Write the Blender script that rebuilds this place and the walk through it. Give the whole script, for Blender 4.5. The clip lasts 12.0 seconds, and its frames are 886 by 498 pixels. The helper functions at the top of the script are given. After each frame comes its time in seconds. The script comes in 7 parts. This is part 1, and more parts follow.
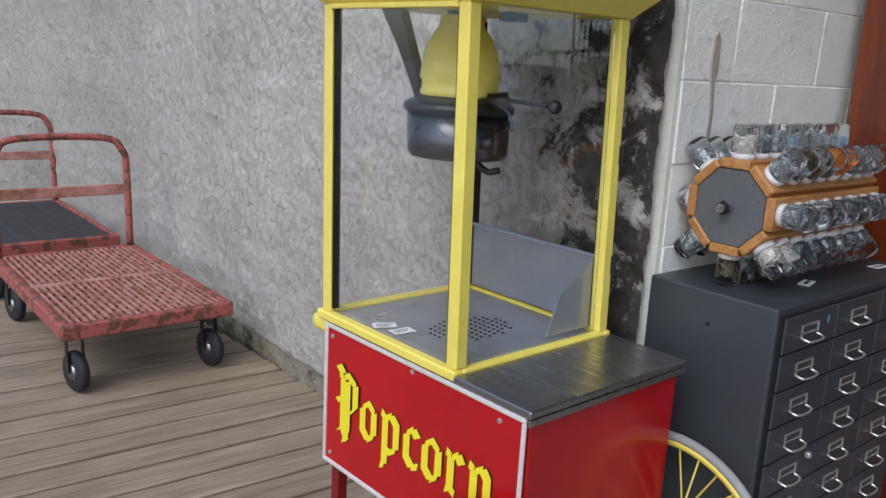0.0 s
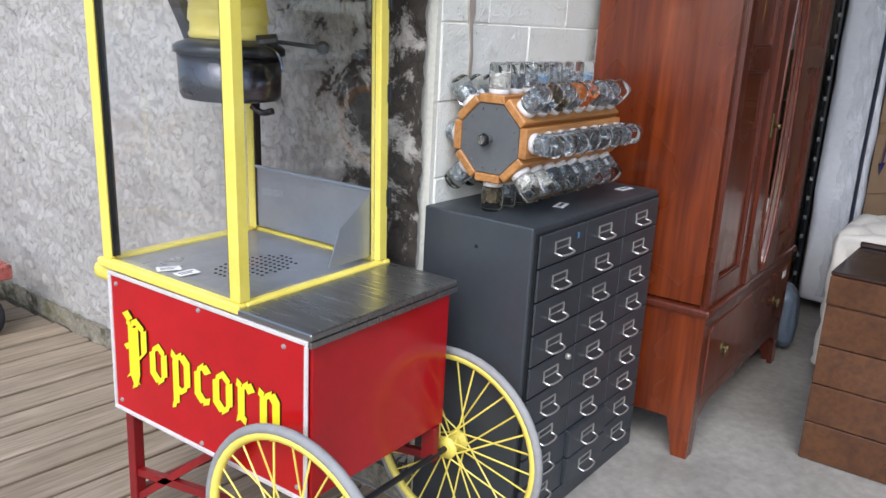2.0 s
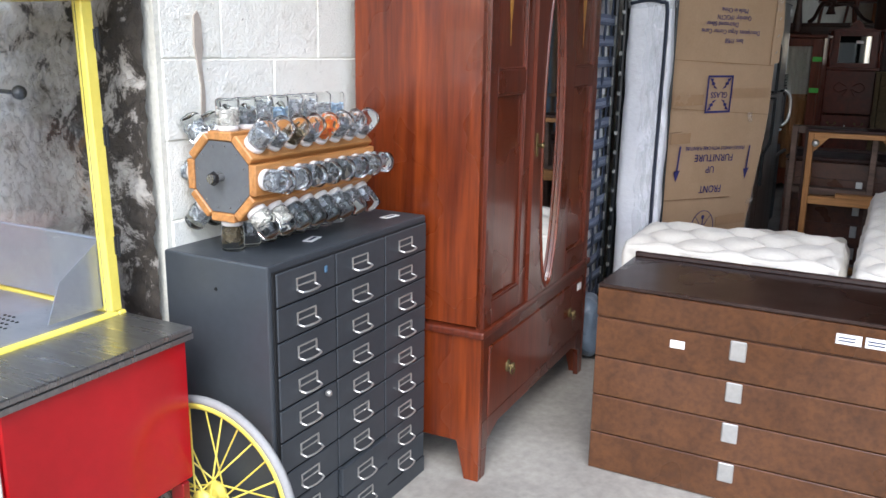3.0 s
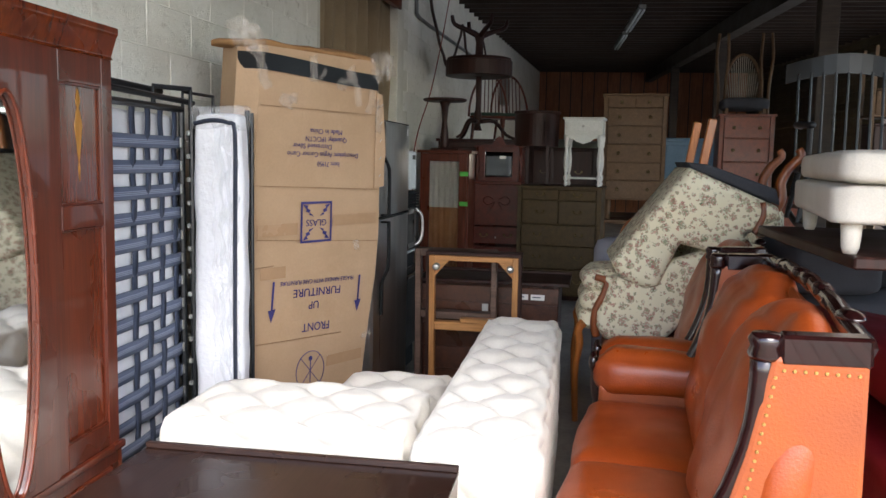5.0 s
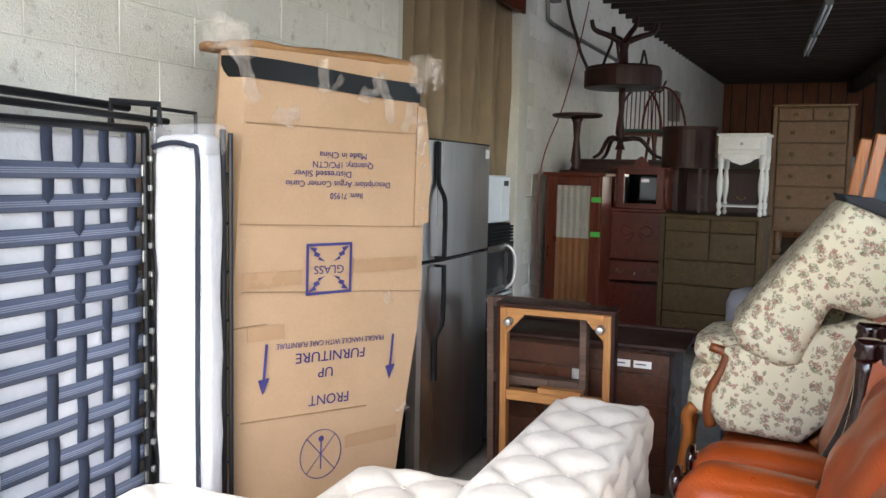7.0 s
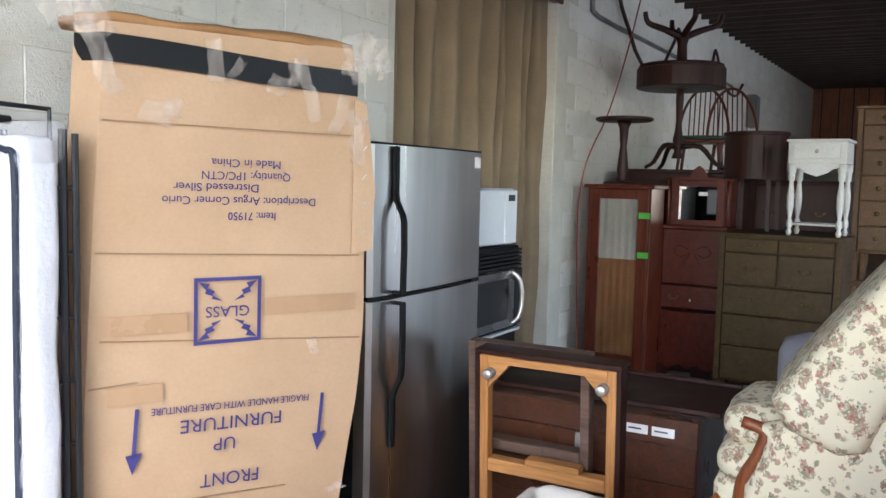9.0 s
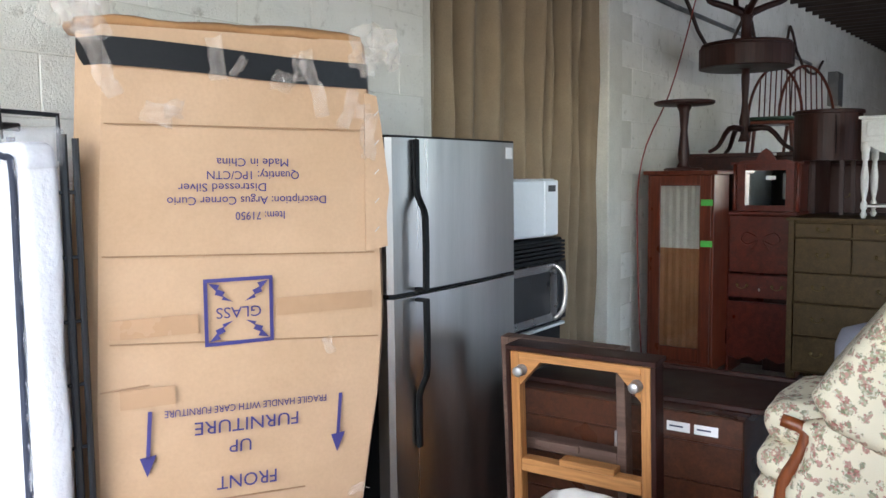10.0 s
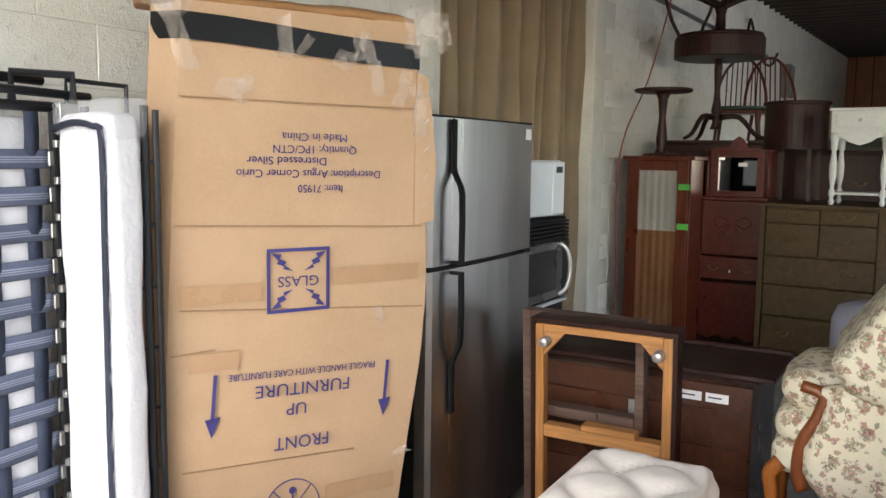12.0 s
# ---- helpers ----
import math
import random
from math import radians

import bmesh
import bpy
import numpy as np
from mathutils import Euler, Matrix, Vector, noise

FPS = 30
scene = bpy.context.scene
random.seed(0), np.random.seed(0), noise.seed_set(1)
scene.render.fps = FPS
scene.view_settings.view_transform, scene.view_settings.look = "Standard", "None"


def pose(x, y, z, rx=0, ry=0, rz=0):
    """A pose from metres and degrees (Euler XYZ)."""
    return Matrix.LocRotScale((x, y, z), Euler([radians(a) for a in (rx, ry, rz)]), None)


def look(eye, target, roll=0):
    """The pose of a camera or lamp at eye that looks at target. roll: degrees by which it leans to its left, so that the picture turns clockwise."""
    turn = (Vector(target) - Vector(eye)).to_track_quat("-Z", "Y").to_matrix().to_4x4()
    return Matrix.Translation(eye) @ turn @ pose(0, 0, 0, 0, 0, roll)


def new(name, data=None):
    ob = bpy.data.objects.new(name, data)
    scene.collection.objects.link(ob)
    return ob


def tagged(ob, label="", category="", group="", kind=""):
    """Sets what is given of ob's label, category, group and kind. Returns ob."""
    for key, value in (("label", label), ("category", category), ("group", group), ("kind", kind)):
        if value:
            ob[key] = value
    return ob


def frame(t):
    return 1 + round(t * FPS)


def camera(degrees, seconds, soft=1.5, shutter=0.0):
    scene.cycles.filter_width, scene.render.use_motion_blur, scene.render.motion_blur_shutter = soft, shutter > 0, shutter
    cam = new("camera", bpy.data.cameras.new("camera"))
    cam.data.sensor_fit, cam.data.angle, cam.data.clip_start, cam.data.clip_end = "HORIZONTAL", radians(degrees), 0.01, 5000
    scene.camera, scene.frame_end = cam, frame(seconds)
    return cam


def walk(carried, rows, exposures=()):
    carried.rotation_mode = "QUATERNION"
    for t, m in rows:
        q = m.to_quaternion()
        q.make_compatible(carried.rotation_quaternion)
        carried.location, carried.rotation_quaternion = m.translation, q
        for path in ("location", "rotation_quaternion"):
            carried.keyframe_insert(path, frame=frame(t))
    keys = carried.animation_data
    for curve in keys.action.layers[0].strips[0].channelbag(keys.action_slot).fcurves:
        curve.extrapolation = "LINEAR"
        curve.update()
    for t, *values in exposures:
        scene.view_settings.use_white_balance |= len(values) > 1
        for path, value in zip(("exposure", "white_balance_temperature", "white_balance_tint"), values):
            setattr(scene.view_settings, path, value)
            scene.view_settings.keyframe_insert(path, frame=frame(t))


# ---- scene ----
cam = camera(56.3, 12.0)
METRES, EYE, TILT, LEAN, TURN = 4.5, 1.355, 0.0, 0.0, -41.4
ROWS = [
    (0.0, 0.0, 0.0, 0.0, 0.71, -12.99, -3.09),
    (0.5, -0.0122, -0.0138, 0.0267, -2.58, -5.31, -2.59),
    (1.0, -0.0237, -0.0181, 0.0186, -5.92, -5.88, -3.03),
    (1.5, -0.0183, -0.0168, 0.0001, -9.54, -12.31, -3.47),
    (2.0, 0.0147, -0.0263, -0.003, -12.67, -15.54, -2.98),
    (2.5, 0.0605, -0.0366, -0.003, -14.82, -15.7, -2.18),
    (3.0, 0.0935, -0.0386, 0.0036, -21.38, -13.65, -0.92),
    (3.5, 0.1354, -0.0154, 0.0192, -32.55, -8.5, -0.55),
    (5.5, 0.3429, 0.0247, 0.0259, -40.64, -6.32, -1.28),
    (6.0, 0.3931, 0.051, 0.0263, -37.98, -5.91, -1.05),
    (6.5, 0.4593, 0.0757, 0.0337, -31.92, -5.51, -1.17),
    (8.5, 0.6689, 0.2031, 0.0428, -23.29, -4.84, -1.17),
    (9.0, 0.6949, 0.2202, 0.0433, -21.76, -4.7, -1.33),
    (9.5, 0.7287, 0.2212, 0.0422, -18.34, -5.03, -0.43),
    (10.0, 0.7449, 0.223, 0.0421, -16.22, -5.12, 0.65),
    (10.5, 0.7494, 0.225, 0.0411, -15.24, -5.33, 0.83),
    (11.0, 0.7383, 0.2238, 0.0377, -15.11, -6.21, -0.0),
    (11.5, 0.6954, 0.2318, 0.038, -15.63, -6.96, -0.46),
    (12.0, 0.6647, 0.2173, 0.0401, -20.16, -6.41, -0.66),
]
walk(cam, [(t, pose(0, 0, EYE, TILT, LEAN, TURN) @ pose(METRES * x, METRES * y, METRES * z, 90 + pitch, roll, yaw)) for t, x, y, z, yaw, pitch, roll in ROWS],
     exposures=[(t, e, k_, 10) for t, e, k_ in ((0.0, 0.38, 5850), (1.0, 0.38, 5850), (1.5, 0.62, 5850), (2.0, 1.0, 5850), (2.5, 1.33, 5850), (3.5, 1.8, 5900), (5.5, 2.45, 6250), (6.5, 2.75, 6250), (8.5, 3.1, 5950), (10.5, 3.14, 5850), (11.0, 3.12, 5950), (12.0, 2.92, 6600))])

# ---- light ----
world = bpy.data.worlds.new("sky")
scene.world = world
world.use_nodes = True
wn = world.node_tree
sky = wn.nodes.new("ShaderNodeTexSky")
sky.sky_type, sky.sun_disc = "NISHITA", False
sky.sun_elevation, sky.sun_rotation = radians(42), radians(250)
sky.air_density, sky.dust_density, sky.ozone_density = 1.0, 2.0, 1.5
hsv = wn.nodes.new("ShaderNodeHueSaturation")
hsv.inputs["Saturation"].default_value = 0.9
wn.links.new(sky.outputs[0], hsv.inputs["Color"])
wn.links.new(hsv.outputs[0], wn.nodes["Background"].inputs[0])
wn.nodes["Background"].inputs[1].default_value = 0.15
sun = new("sun", bpy.data.lights.new("sun", "SUN"))
sun.data.energy, sun.data.angle, sun.data.color = 0.9, radians(40), (1.0, 0.99, 0.98)
sun.matrix_world = look((-6, -3, 8), (0, 0, 0))

# ---- materials ----


def lin(c):
    return tuple(x / 12.92 if x <= 0.04045 else ((x + 0.055) / 1.055) ** 2.4 for x in c)


def rgb(h):
    return lin([int(h[i:i + 2], 16) / 255 for i in (0, 2, 4)])


class Nodes:
    """A short way to write a node tree."""

    def __init__(self, name):
        self.m = bpy.data.materials.new(name)
        self.m.use_nodes = True
        self.t = self.m.node_tree
        self.p = self.t.nodes["Principled BSDF"]

    def n(self, kind, **values):
        node = self.t.nodes.new(kind)
        for key, value in values.items():
            node.inputs[key.replace("_", " ")].default_value = value
        return node

    def l(self, a, b):
        self.t.links.new(a, b)

    def coords(self, stretch=(1, 1, 1), shuffle=True):
        tc, mp = self.n("ShaderNodeTexCoord"), self.n("ShaderNodeMapping")
        mp.inputs["Scale"].default_value = stretch
        self.l(tc.outputs["Object"], mp.inputs["Vector"])
        if shuffle:
            oi, sc = self.n("ShaderNodeObjectInfo"), self.n("ShaderNodeVectorMath")
            sc.operation = "SCALE"
            sc.inputs[0].default_value = (17.3, 9.1, 13.7)
            self.l(oi.outputs["Random"], sc.inputs["Scale"])
            self.l(sc.outputs[0], mp.inputs["Location"])
        return mp.outputs[0]

    def noise(self, vec, scale, detail=4, rough=0.6, dist=0.0):
        nd = self.n("ShaderNodeTexNoise", Scale=scale, Detail=detail, Roughness=rough, Distortion=dist)
        self.l(vec, nd.inputs["Vector"])
        return nd.outputs[0]

    def ramp(self, fac, stops):
        r = self.n("ShaderNodeValToRGB")
        els = r.color_ramp.elements
        for i, (pos, c) in enumerate(stops):
            e = els[i] if i < 2 else els.new(pos)
            e.position, e.color = pos, (*c, 1) if len(c) == 3 else c
        self.l(fac, r.inputs[0])
        return r.outputs[0]

    def mix(self, fac, a, b, mode="MIX"):
        m = self.n("ShaderNodeMix")
        m.data_type, m.blend_type = "RGBA", mode
        for v, s in ((fac, 0), (a, 6), (b, 7)):
            if isinstance(v, (int, float)):
                m.inputs[s].default_value = v
            elif isinstance(v, tuple):
                m.inputs[s].default_value = (*v, 1)
            else:
                self.l(v, m.inputs[s])
        return m.outputs[2]

    def span(self, fac, a, b, lo=0.0, hi=1.0):
        r = self.n("ShaderNodeMapRange", From_Min=a, From_Max=b, To_Min=lo, To_Max=hi)
        self.l(fac, r.inputs[0])
        return r.outputs[0]

    def bump(self, height, strength, dist=0.01, normal=None):
        b = self.n("ShaderNodeBump", Strength=strength, Distance=dist)
        self.l(height, b.inputs["Height"])
        if normal:
            self.l(normal, b.inputs["Normal"])
        return b.outputs[0]

    def done(self, col=None, rough=None, normal=None, metal=0.0, **more):
        p = self.p
        for key, v in (("Base Color", col), ("Roughness", rough), ("Normal", normal)):
            if v is None:
                continue
            if isinstance(v, (int, float)):
                p.inputs[key].default_value = v
            elif isinstance(v, tuple):
                p.inputs[key].default_value = (*v, 1)
            else:
                self.l(v, p.inputs[key])
        p.inputs["Metallic"].default_value = metal
        for key, v in more.items():
            p.inputs[key.replace("_", " ")].default_value = v
        return self.m


def mat(name, a, b=None, rough=0.5, metal=0.0, big=2.5, fine=60, bump=0.15, stretch=(1, 1, 1), rvar=0.12, grime=0.2, depth=0.004, **more):
    """Base colour that drifts between two tones, fine grain, uneven gloss."""
    k = Nodes(name)
    a = rgb(a)
    b = rgb(b) if b else tuple(x * 0.75 for x in a)
    v = k.coords(stretch)
    large, small = k.noise(v, big, 5), k.noise(v, fine, 3)
    col = k.mix(k.span(large, 0.3, 0.7), a, b)
    col = k.mix(grime, col, k.ramp(small, [(0.3, (0.55, 0.55, 0.55)), (0.65, (1.15, 1.15, 1.15))]), "MULTIPLY")
    return k.done(col, k.span(large, 0.25, 0.75, rough - rvar, rough + rvar), k.bump(small, bump, depth), metal, **more)


def wood(name, a, b, rough=0.4, axis="z", dark=0.5, tight=1.0, **more):
    """Grain drawn out along one axis."""
    k = Nodes(name)
    s = {"x": (0.9, 14, 14), "y": (14, 0.9, 14), "z": (14, 14, 0.9)}[axis]
    s = tuple(q * tight for q in s)
    v = k.coords(s)
    g1, g2, blot = k.noise(v, 1.6, 5, 0.6, 0.6), k.noise(v, 7, 3), k.noise(k.coords((1, 1, 1)), 2.0, 3)
    col = k.mix(k.span(g1, 0.3, 0.7), rgb(a), rgb(b))
    col = k.mix(0.45, col, k.ramp(g2, [(0.35, (0.45, 0.42, 0.4)), (0.6, (1.1, 1.1, 1.1))]), "MULTIPLY")
    col = k.mix(0.35, col, k.ramp(blot, [(0.35, (0.6, 0.58, 0.55)), (0.65, (1.15, 1.15, 1.15))]), "MULTIPLY")
    return k.done(col, k.span(blot, 0.3, 0.7, rough - 0.1, rough + 0.12), k.bump(g2, 0.12, 0.002), 0.0, **more)


def glass(name, tint=(1, 1, 1), rough=0.0, ior=1.45):
    k = Nodes(name)
    return k.done(tint, rough, None, 0.0, Transmission_Weight=1.0, IOR=ior)


m_red = mat("red_paint", "b81019", "a00c14", rough=0.16, big=3, fine=25, bump=0.03, grime=0.12)
m_red_leg = mat("red_leg_paint", "8c1418", "6d1013", rough=0.4)
m_yellow = mat("yellow_paint", "ecda66", "e0cc54", rough=0.42, big=6, fine=50, bump=0.1, grime=0.1)
m_lettering = mat("lettering_yellow", "f0e020", "e4d21a", rough=0.4, bump=0.02, grime=0.05)
m_letter_edge = mat("lettering_shadow", "16120c", rough=0.5)
m_trim_white = mat("white_beading", "d8d2cc", "c0b9b4", rough=0.45)
m_steel = mat("brushed_steel", "a2a19f", "8b8a88", rough=0.3, metal=0.9, big=5, fine=90, stretch=(1, 12, 1), bump=0.04)
m_pan = mat("sheet_steel", "a4a6aa", "92959a", rough=0.36, metal=0.6, big=5, fine=80, bump=0.04)
m_kettle = mat("dark_chrome", "77777b", "4c4c50", rough=0.2, metal=0.95, big=4, fine=40, bump=0.05)
m_black = mat("black_enamel", "17181a", "101012", rough=0.35)
m_rubber = mat("grey_rubber", "9c9b98", "858380", rough=0.75)
m_black_rubber = mat("black_rubber", "26262a", "1b1b1e", rough=0.7)
m_cabinet = mat("grey_enamel", "3c4044", "33373b", rough=0.42, big=3, fine=45, bump=0.05, grime=0.18)
# near-black: the fridge gasket, and shade painted into gaps and holes
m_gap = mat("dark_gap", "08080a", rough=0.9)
m_pull = mat("nickel_pull", "cfcdc8", "b4b2ac", rough=0.38, metal=0.75)
m_paper = mat("paper_label", "eceae6", "dedcd8", rough=0.8, grime=0.06)
m_print = mat("label_print", "3a3d55", rough=0.8)
m_pine = wood("honey_wood", "c08a50", "a8713a", 0.5, "x")
m_grey_plate = mat("grey_plate", "6c6e70", "5e6062", rough=0.45, metal=0.3)
m_glass = glass("clear_glass")
m_jar = glass("jar_glass", (0.98, 1.0, 0.99), 0.0, 1.19)
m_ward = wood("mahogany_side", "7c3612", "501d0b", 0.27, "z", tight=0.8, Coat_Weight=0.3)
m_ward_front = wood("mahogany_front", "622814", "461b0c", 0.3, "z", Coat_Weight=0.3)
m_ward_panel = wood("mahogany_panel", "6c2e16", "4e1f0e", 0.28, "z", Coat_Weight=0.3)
m_inlay = wood("satinwood_inlay", "c08a3c", "9a6a28", 0.4, "z")
k = Nodes("mirror")
m_mirror = k.done((0.86, 0.88, 0.87), 0.03, None, 1.0)
m_brass = mat("aged_brass", "80704a", "5c4e32", rough=0.45, metal=0.8)
m_chest = wood("walnut_veneer", "5e3a1e", "4a2c16", 0.34, "y", tight=0.6, Coat_Weight=0.15)
m_chest_top = wood("dark_walnut_top", "33211a", "271812", 0.28, "y", Coat_Weight=0.2)
m_card = mat("corrugated_card", "b49676", "a88a6a", rough=0.8, big=2.2, fine=90, bump=0.12, grime=0.12)
m_card_edge = mat("torn_card", "a67d52", "8d6740", rough=0.9, bump=0.5)
m_tape = mat("black_tape", "121214", "0b0b0d", rough=0.4, Specular_IOR_Level=0.25)
m_ink = mat("blue_ink", "3a3670", "302c60", rough=0.8, grime=0.05)
k = Nodes("clear_film")
m_film = k.done((0.9, 0.92, 0.95), 0.06, k.bump(k.noise(k.coords(), 45, 4), 0.9, 0.02), 0.0, Alpha=0.2, Specular_IOR_Level=0.8)
k = Nodes("striped_webbing")
tc, sep = k.n("ShaderNodeTexCoord"), k.n("ShaderNodeSeparateXYZ")
k.l(tc.outputs["Generated"], sep.inputs[0])
band = k.ramp(sep.outputs["Z"], [(0.0, rgb("3c4456")), (0.08, rgb("666e80")), (0.30, rgb("59617a")), (0.36, rgb("9aa2b4")), (0.40, rgb("4c5468")), (0.48, rgb("9aa2b4")), (0.52, rgb("4c5468")), (0.60, rgb("9aa2b4")), (0.64, rgb("59617a")), (0.92, rgb("666e80")), (1.0, rgb("3c4456"))])
m_striped = k.done(k.mix(0.3, band, k.ramp(k.noise(k.coords(), 160, 2), [(0.3, (0.6, 0.6, 0.6)), (0.7, (1.15, 1.15, 1.15))]), "MULTIPLY"), 0.85, k.bump(k.noise(k.coords(), 220, 2), 0.4, 0.003))
m_webbing_dark = mat("slate_webbing", "3c4458", "30384a", rough=0.85, big=8, fine=180, bump=0.5)
m_mattress = mat("white_ticking", "e8e8ea", "dcdce0", rough=0.6, big=5, fine=30, bump=0.5, grime=0.06, depth=0.01)
m_piping = mat("dark_piping", "2a3040", rough=0.7)
m_frame_black = mat("black_tube", "232529", "181a1d", rough=0.4, metal=0.2)
m_fridge = mat("stainless_front", "c2c0bc", "aaa8a4", rough=0.34, metal=1.0, big=0.5, fine=40, stretch=(9, 9, 0.5), bump=0.02, grime=0.1)
m_plastic_black = mat("black_plastic", "131416", "0c0d0e", rough=0.55, Specular_IOR_Level=0.25)
m_plastic_white = mat("white_plastic", "dfe3e3", "d2d6d6", rough=0.4, grime=0.05)
m_leather = mat("orange_leather", "a84c1c", "8c3a12", rough=0.36, big=4, fine=130, bump=0.35, grime=0.16, Coat_Weight=0.1)
# the same orange leather, its tone shifted for daylight on the outer panels
m_leather_outer = mat("orange_leather_outer", "9c4c20", "88401a", rough=0.42, big=4, fine=130, bump=0.35, grime=0.12)
m_carved = wood("dark_lacquer", "2a0f0e", "180808", 0.18, "x", Coat_Weight=0.5)
m_nail = mat("brass_nail", "d0b068", rough=0.35, metal=0.7)
m_redleather = mat("burgundy_leather", "7c1420", "650e18", rough=0.4, big=4, fine=130, bump=0.3)
m_grey_fabric = mat("charcoal_fabric", "3c3e46", "32343b", rough=0.95, fine=200, bump=0.5)
m_cream = mat("cream_fabric", "c9c1b3", "b9b0a2", rough=0.95, fine=200, bump=0.4)
m_tuft = mat("ivory_velvet", "e6e1d6", "dad3c6", rough=0.7, big=6, fine=90, bump=0.25, grime=0.08, Sheen_Weight=0.2)
m_chairwood = wood("cherry_wood", "8a4a20", "6c3614", 0.35, "z")
m_orangewood = wood("orange_wood", "b06a2c", "94521c", 0.38, "z")
m_dust = mat("black_dustcover", "3a3a3e", "2e2e32", rough=0.95)
m_curio = wood("red_mahogany", "68301c", "4c2011", 0.33, "z", Specular_IOR_Level=0.35)
m_desk = wood("oxblood_wood", "602719", "451a10", 0.36, "y", Specular_IOR_Level=0.3)
m_darkchest = wood("olive_brown_wood", "57452a", "40331d", 0.55, "y", Specular_IOR_Level=0.25)
m_tall = wood("grey_brown_wood", "745a42", "5c4630", 0.55, "y", Specular_IOR_Level=0.3)
m_redchest = wood("red_brown_wood", "843e22", "682e18", 0.45, "y")
m_dark = wood("espresso_wood", "3a1c14", "26120c", 0.45, "z", Specular_IOR_Level=0.3)
m_whitepaint = mat("white_paint", "dcdcd6", "cccbc4", rough=0.5)
m_blue = mat("blue_paint", "5c7c94", "4c6a82", rough=0.5)
m_green_pad = mat("green_cushion", "3c5448", "304438", rough=0.9)
m_tape_green = mat("green_tape", "58b848", rough=0.6)
m_curtain = mat("olive_drape", "98866a", "80705a", rough=0.9, big=1.5, fine=140, bump=0.4)
m_galv = mat("galvanised_tube", "8a8a86", "6e6e6a", rough=0.5, metal=0.5)
m_chain = mat("rust_chain", "4a3a30", rough=0.7, metal=0.4)
m_cord = mat("red_cord", "8a3020", rough=0.7)
m_drape_int = mat("pale_curtain", "c4c0b4", "aca89c", rough=0.9)

# ---- building ----


def part(name, bm, material, parent=None, label="", smooth=False, m=None):
    """Links a bmesh as one mesh object, under its thing or part."""
    me = bpy.data.meshes.new(name)
    if m is not None:
        bm.transform(m)
    bm.normal_update()
    bm.to_mesh(me)
    bm.free()
    mats = material if isinstance(material, (list, tuple)) else [material]
    for x in mats:
        me.materials.append(x)
    if smooth:
        me.polygons.foreach_set("use_smooth", [True] * len(me.polygons))
    ob = new(name, me)
    if parent:
        ob.parent = parent
    if label:
        ob["label"] = label
    return ob


def again(ob, m):
    """Another object on the same mesh, under the same parent."""
    o = ob.copy()
    scene.collection.objects.link(o)
    o.matrix_basis = m
    return o


def thing(name, m, label, category, group="", kind=""):
    return tagged(placed(name, m), label, category, group, kind)


def placed(name, m):
    ob = new(name)
    ob.empty_display_size = 0.1
    ob.matrix_basis = m
    return ob


def box(x0, x1, y0, y1, z0, z1, bevel=0.0, seg=1, bm=None):
    """A block, its edges rounded off."""
    b = bmesh.new()
    g = bmesh.ops.create_cube(b, size=1)
    bmesh.ops.scale(b, vec=(x1 - x0, y1 - y0, z1 - z0), verts=g["verts"])
    bmesh.ops.translate(b, vec=((x0 + x1) / 2, (y0 + y1) / 2, (z0 + z1) / 2), verts=g["verts"])
    if bevel:
        bmesh.ops.bevel(b, geom=b.edges[:], offset=bevel, segments=seg, profile=0.6, affect="EDGES")
    return join(bm, b)


def join(bm, b):
    if bm is None:
        return b
    me = bpy.data.meshes.new("x")
    b.to_mesh(me)
    b.free()
    bm.from_mesh(me)
    bpy.data.meshes.remove(me)
    return bm


def rod(p, q, r0, r1=None, seg=10, bm=None, caps=True):
    """A round bar from p to q."""
    p, q = Vector(p), Vector(q)
    b = bmesh.new()
    m = Matrix.Translation((p + q) / 2) @ (q - p).to_track_quat("Z", "Y").to_matrix().to_4x4()
    bmesh.ops.create_cone(b, cap_ends=caps, segments=seg, radius1=r0, radius2=r0 if r1 is None else r1, depth=(q - p).length, matrix=m)
    return join(bm, b)


def bar(p, q, w, h, bm=None, up=(0, 0, 1), bevel=0.0):
    """A square bar from p to q, w across and h along up."""
    p, q = Vector(p), Vector(q)
    d = (q - p).normalized()
    s = d.cross(Vector(up)).normalized()
    u = s.cross(d)
    m = Matrix((s, d, u)).transposed().to_4x4()
    m.translation = (p + q) / 2
    n = (q - p).length
    b = box(-w / 2, w / 2, -n / 2, n / 2, -h / 2, h / 2, bevel)
    b.transform(m)
    return join(bm, b)


def lathe(profile, seg=16, bm=None, m=None):
    """Turned work: (radius, height) pairs about z."""
    b = bmesh.new()
    rings = []
    for r, z in profile:
        rings.append([b.verts.new((r * math.cos(2 * math.pi * i / seg), r * math.sin(2 * math.pi * i / seg), z)) for i in range(seg)])
    for lo, hi in zip(rings, rings[1:]):
        for i in range(seg):
            b.faces.new((lo[i], lo[(i + 1) % seg], hi[(i + 1) % seg], hi[i]))
    b.faces.new(rings[0][::-1])
    b.faces.new(rings[-1])
    if m is not None:
        b.transform(m)
    return join(bm, b)


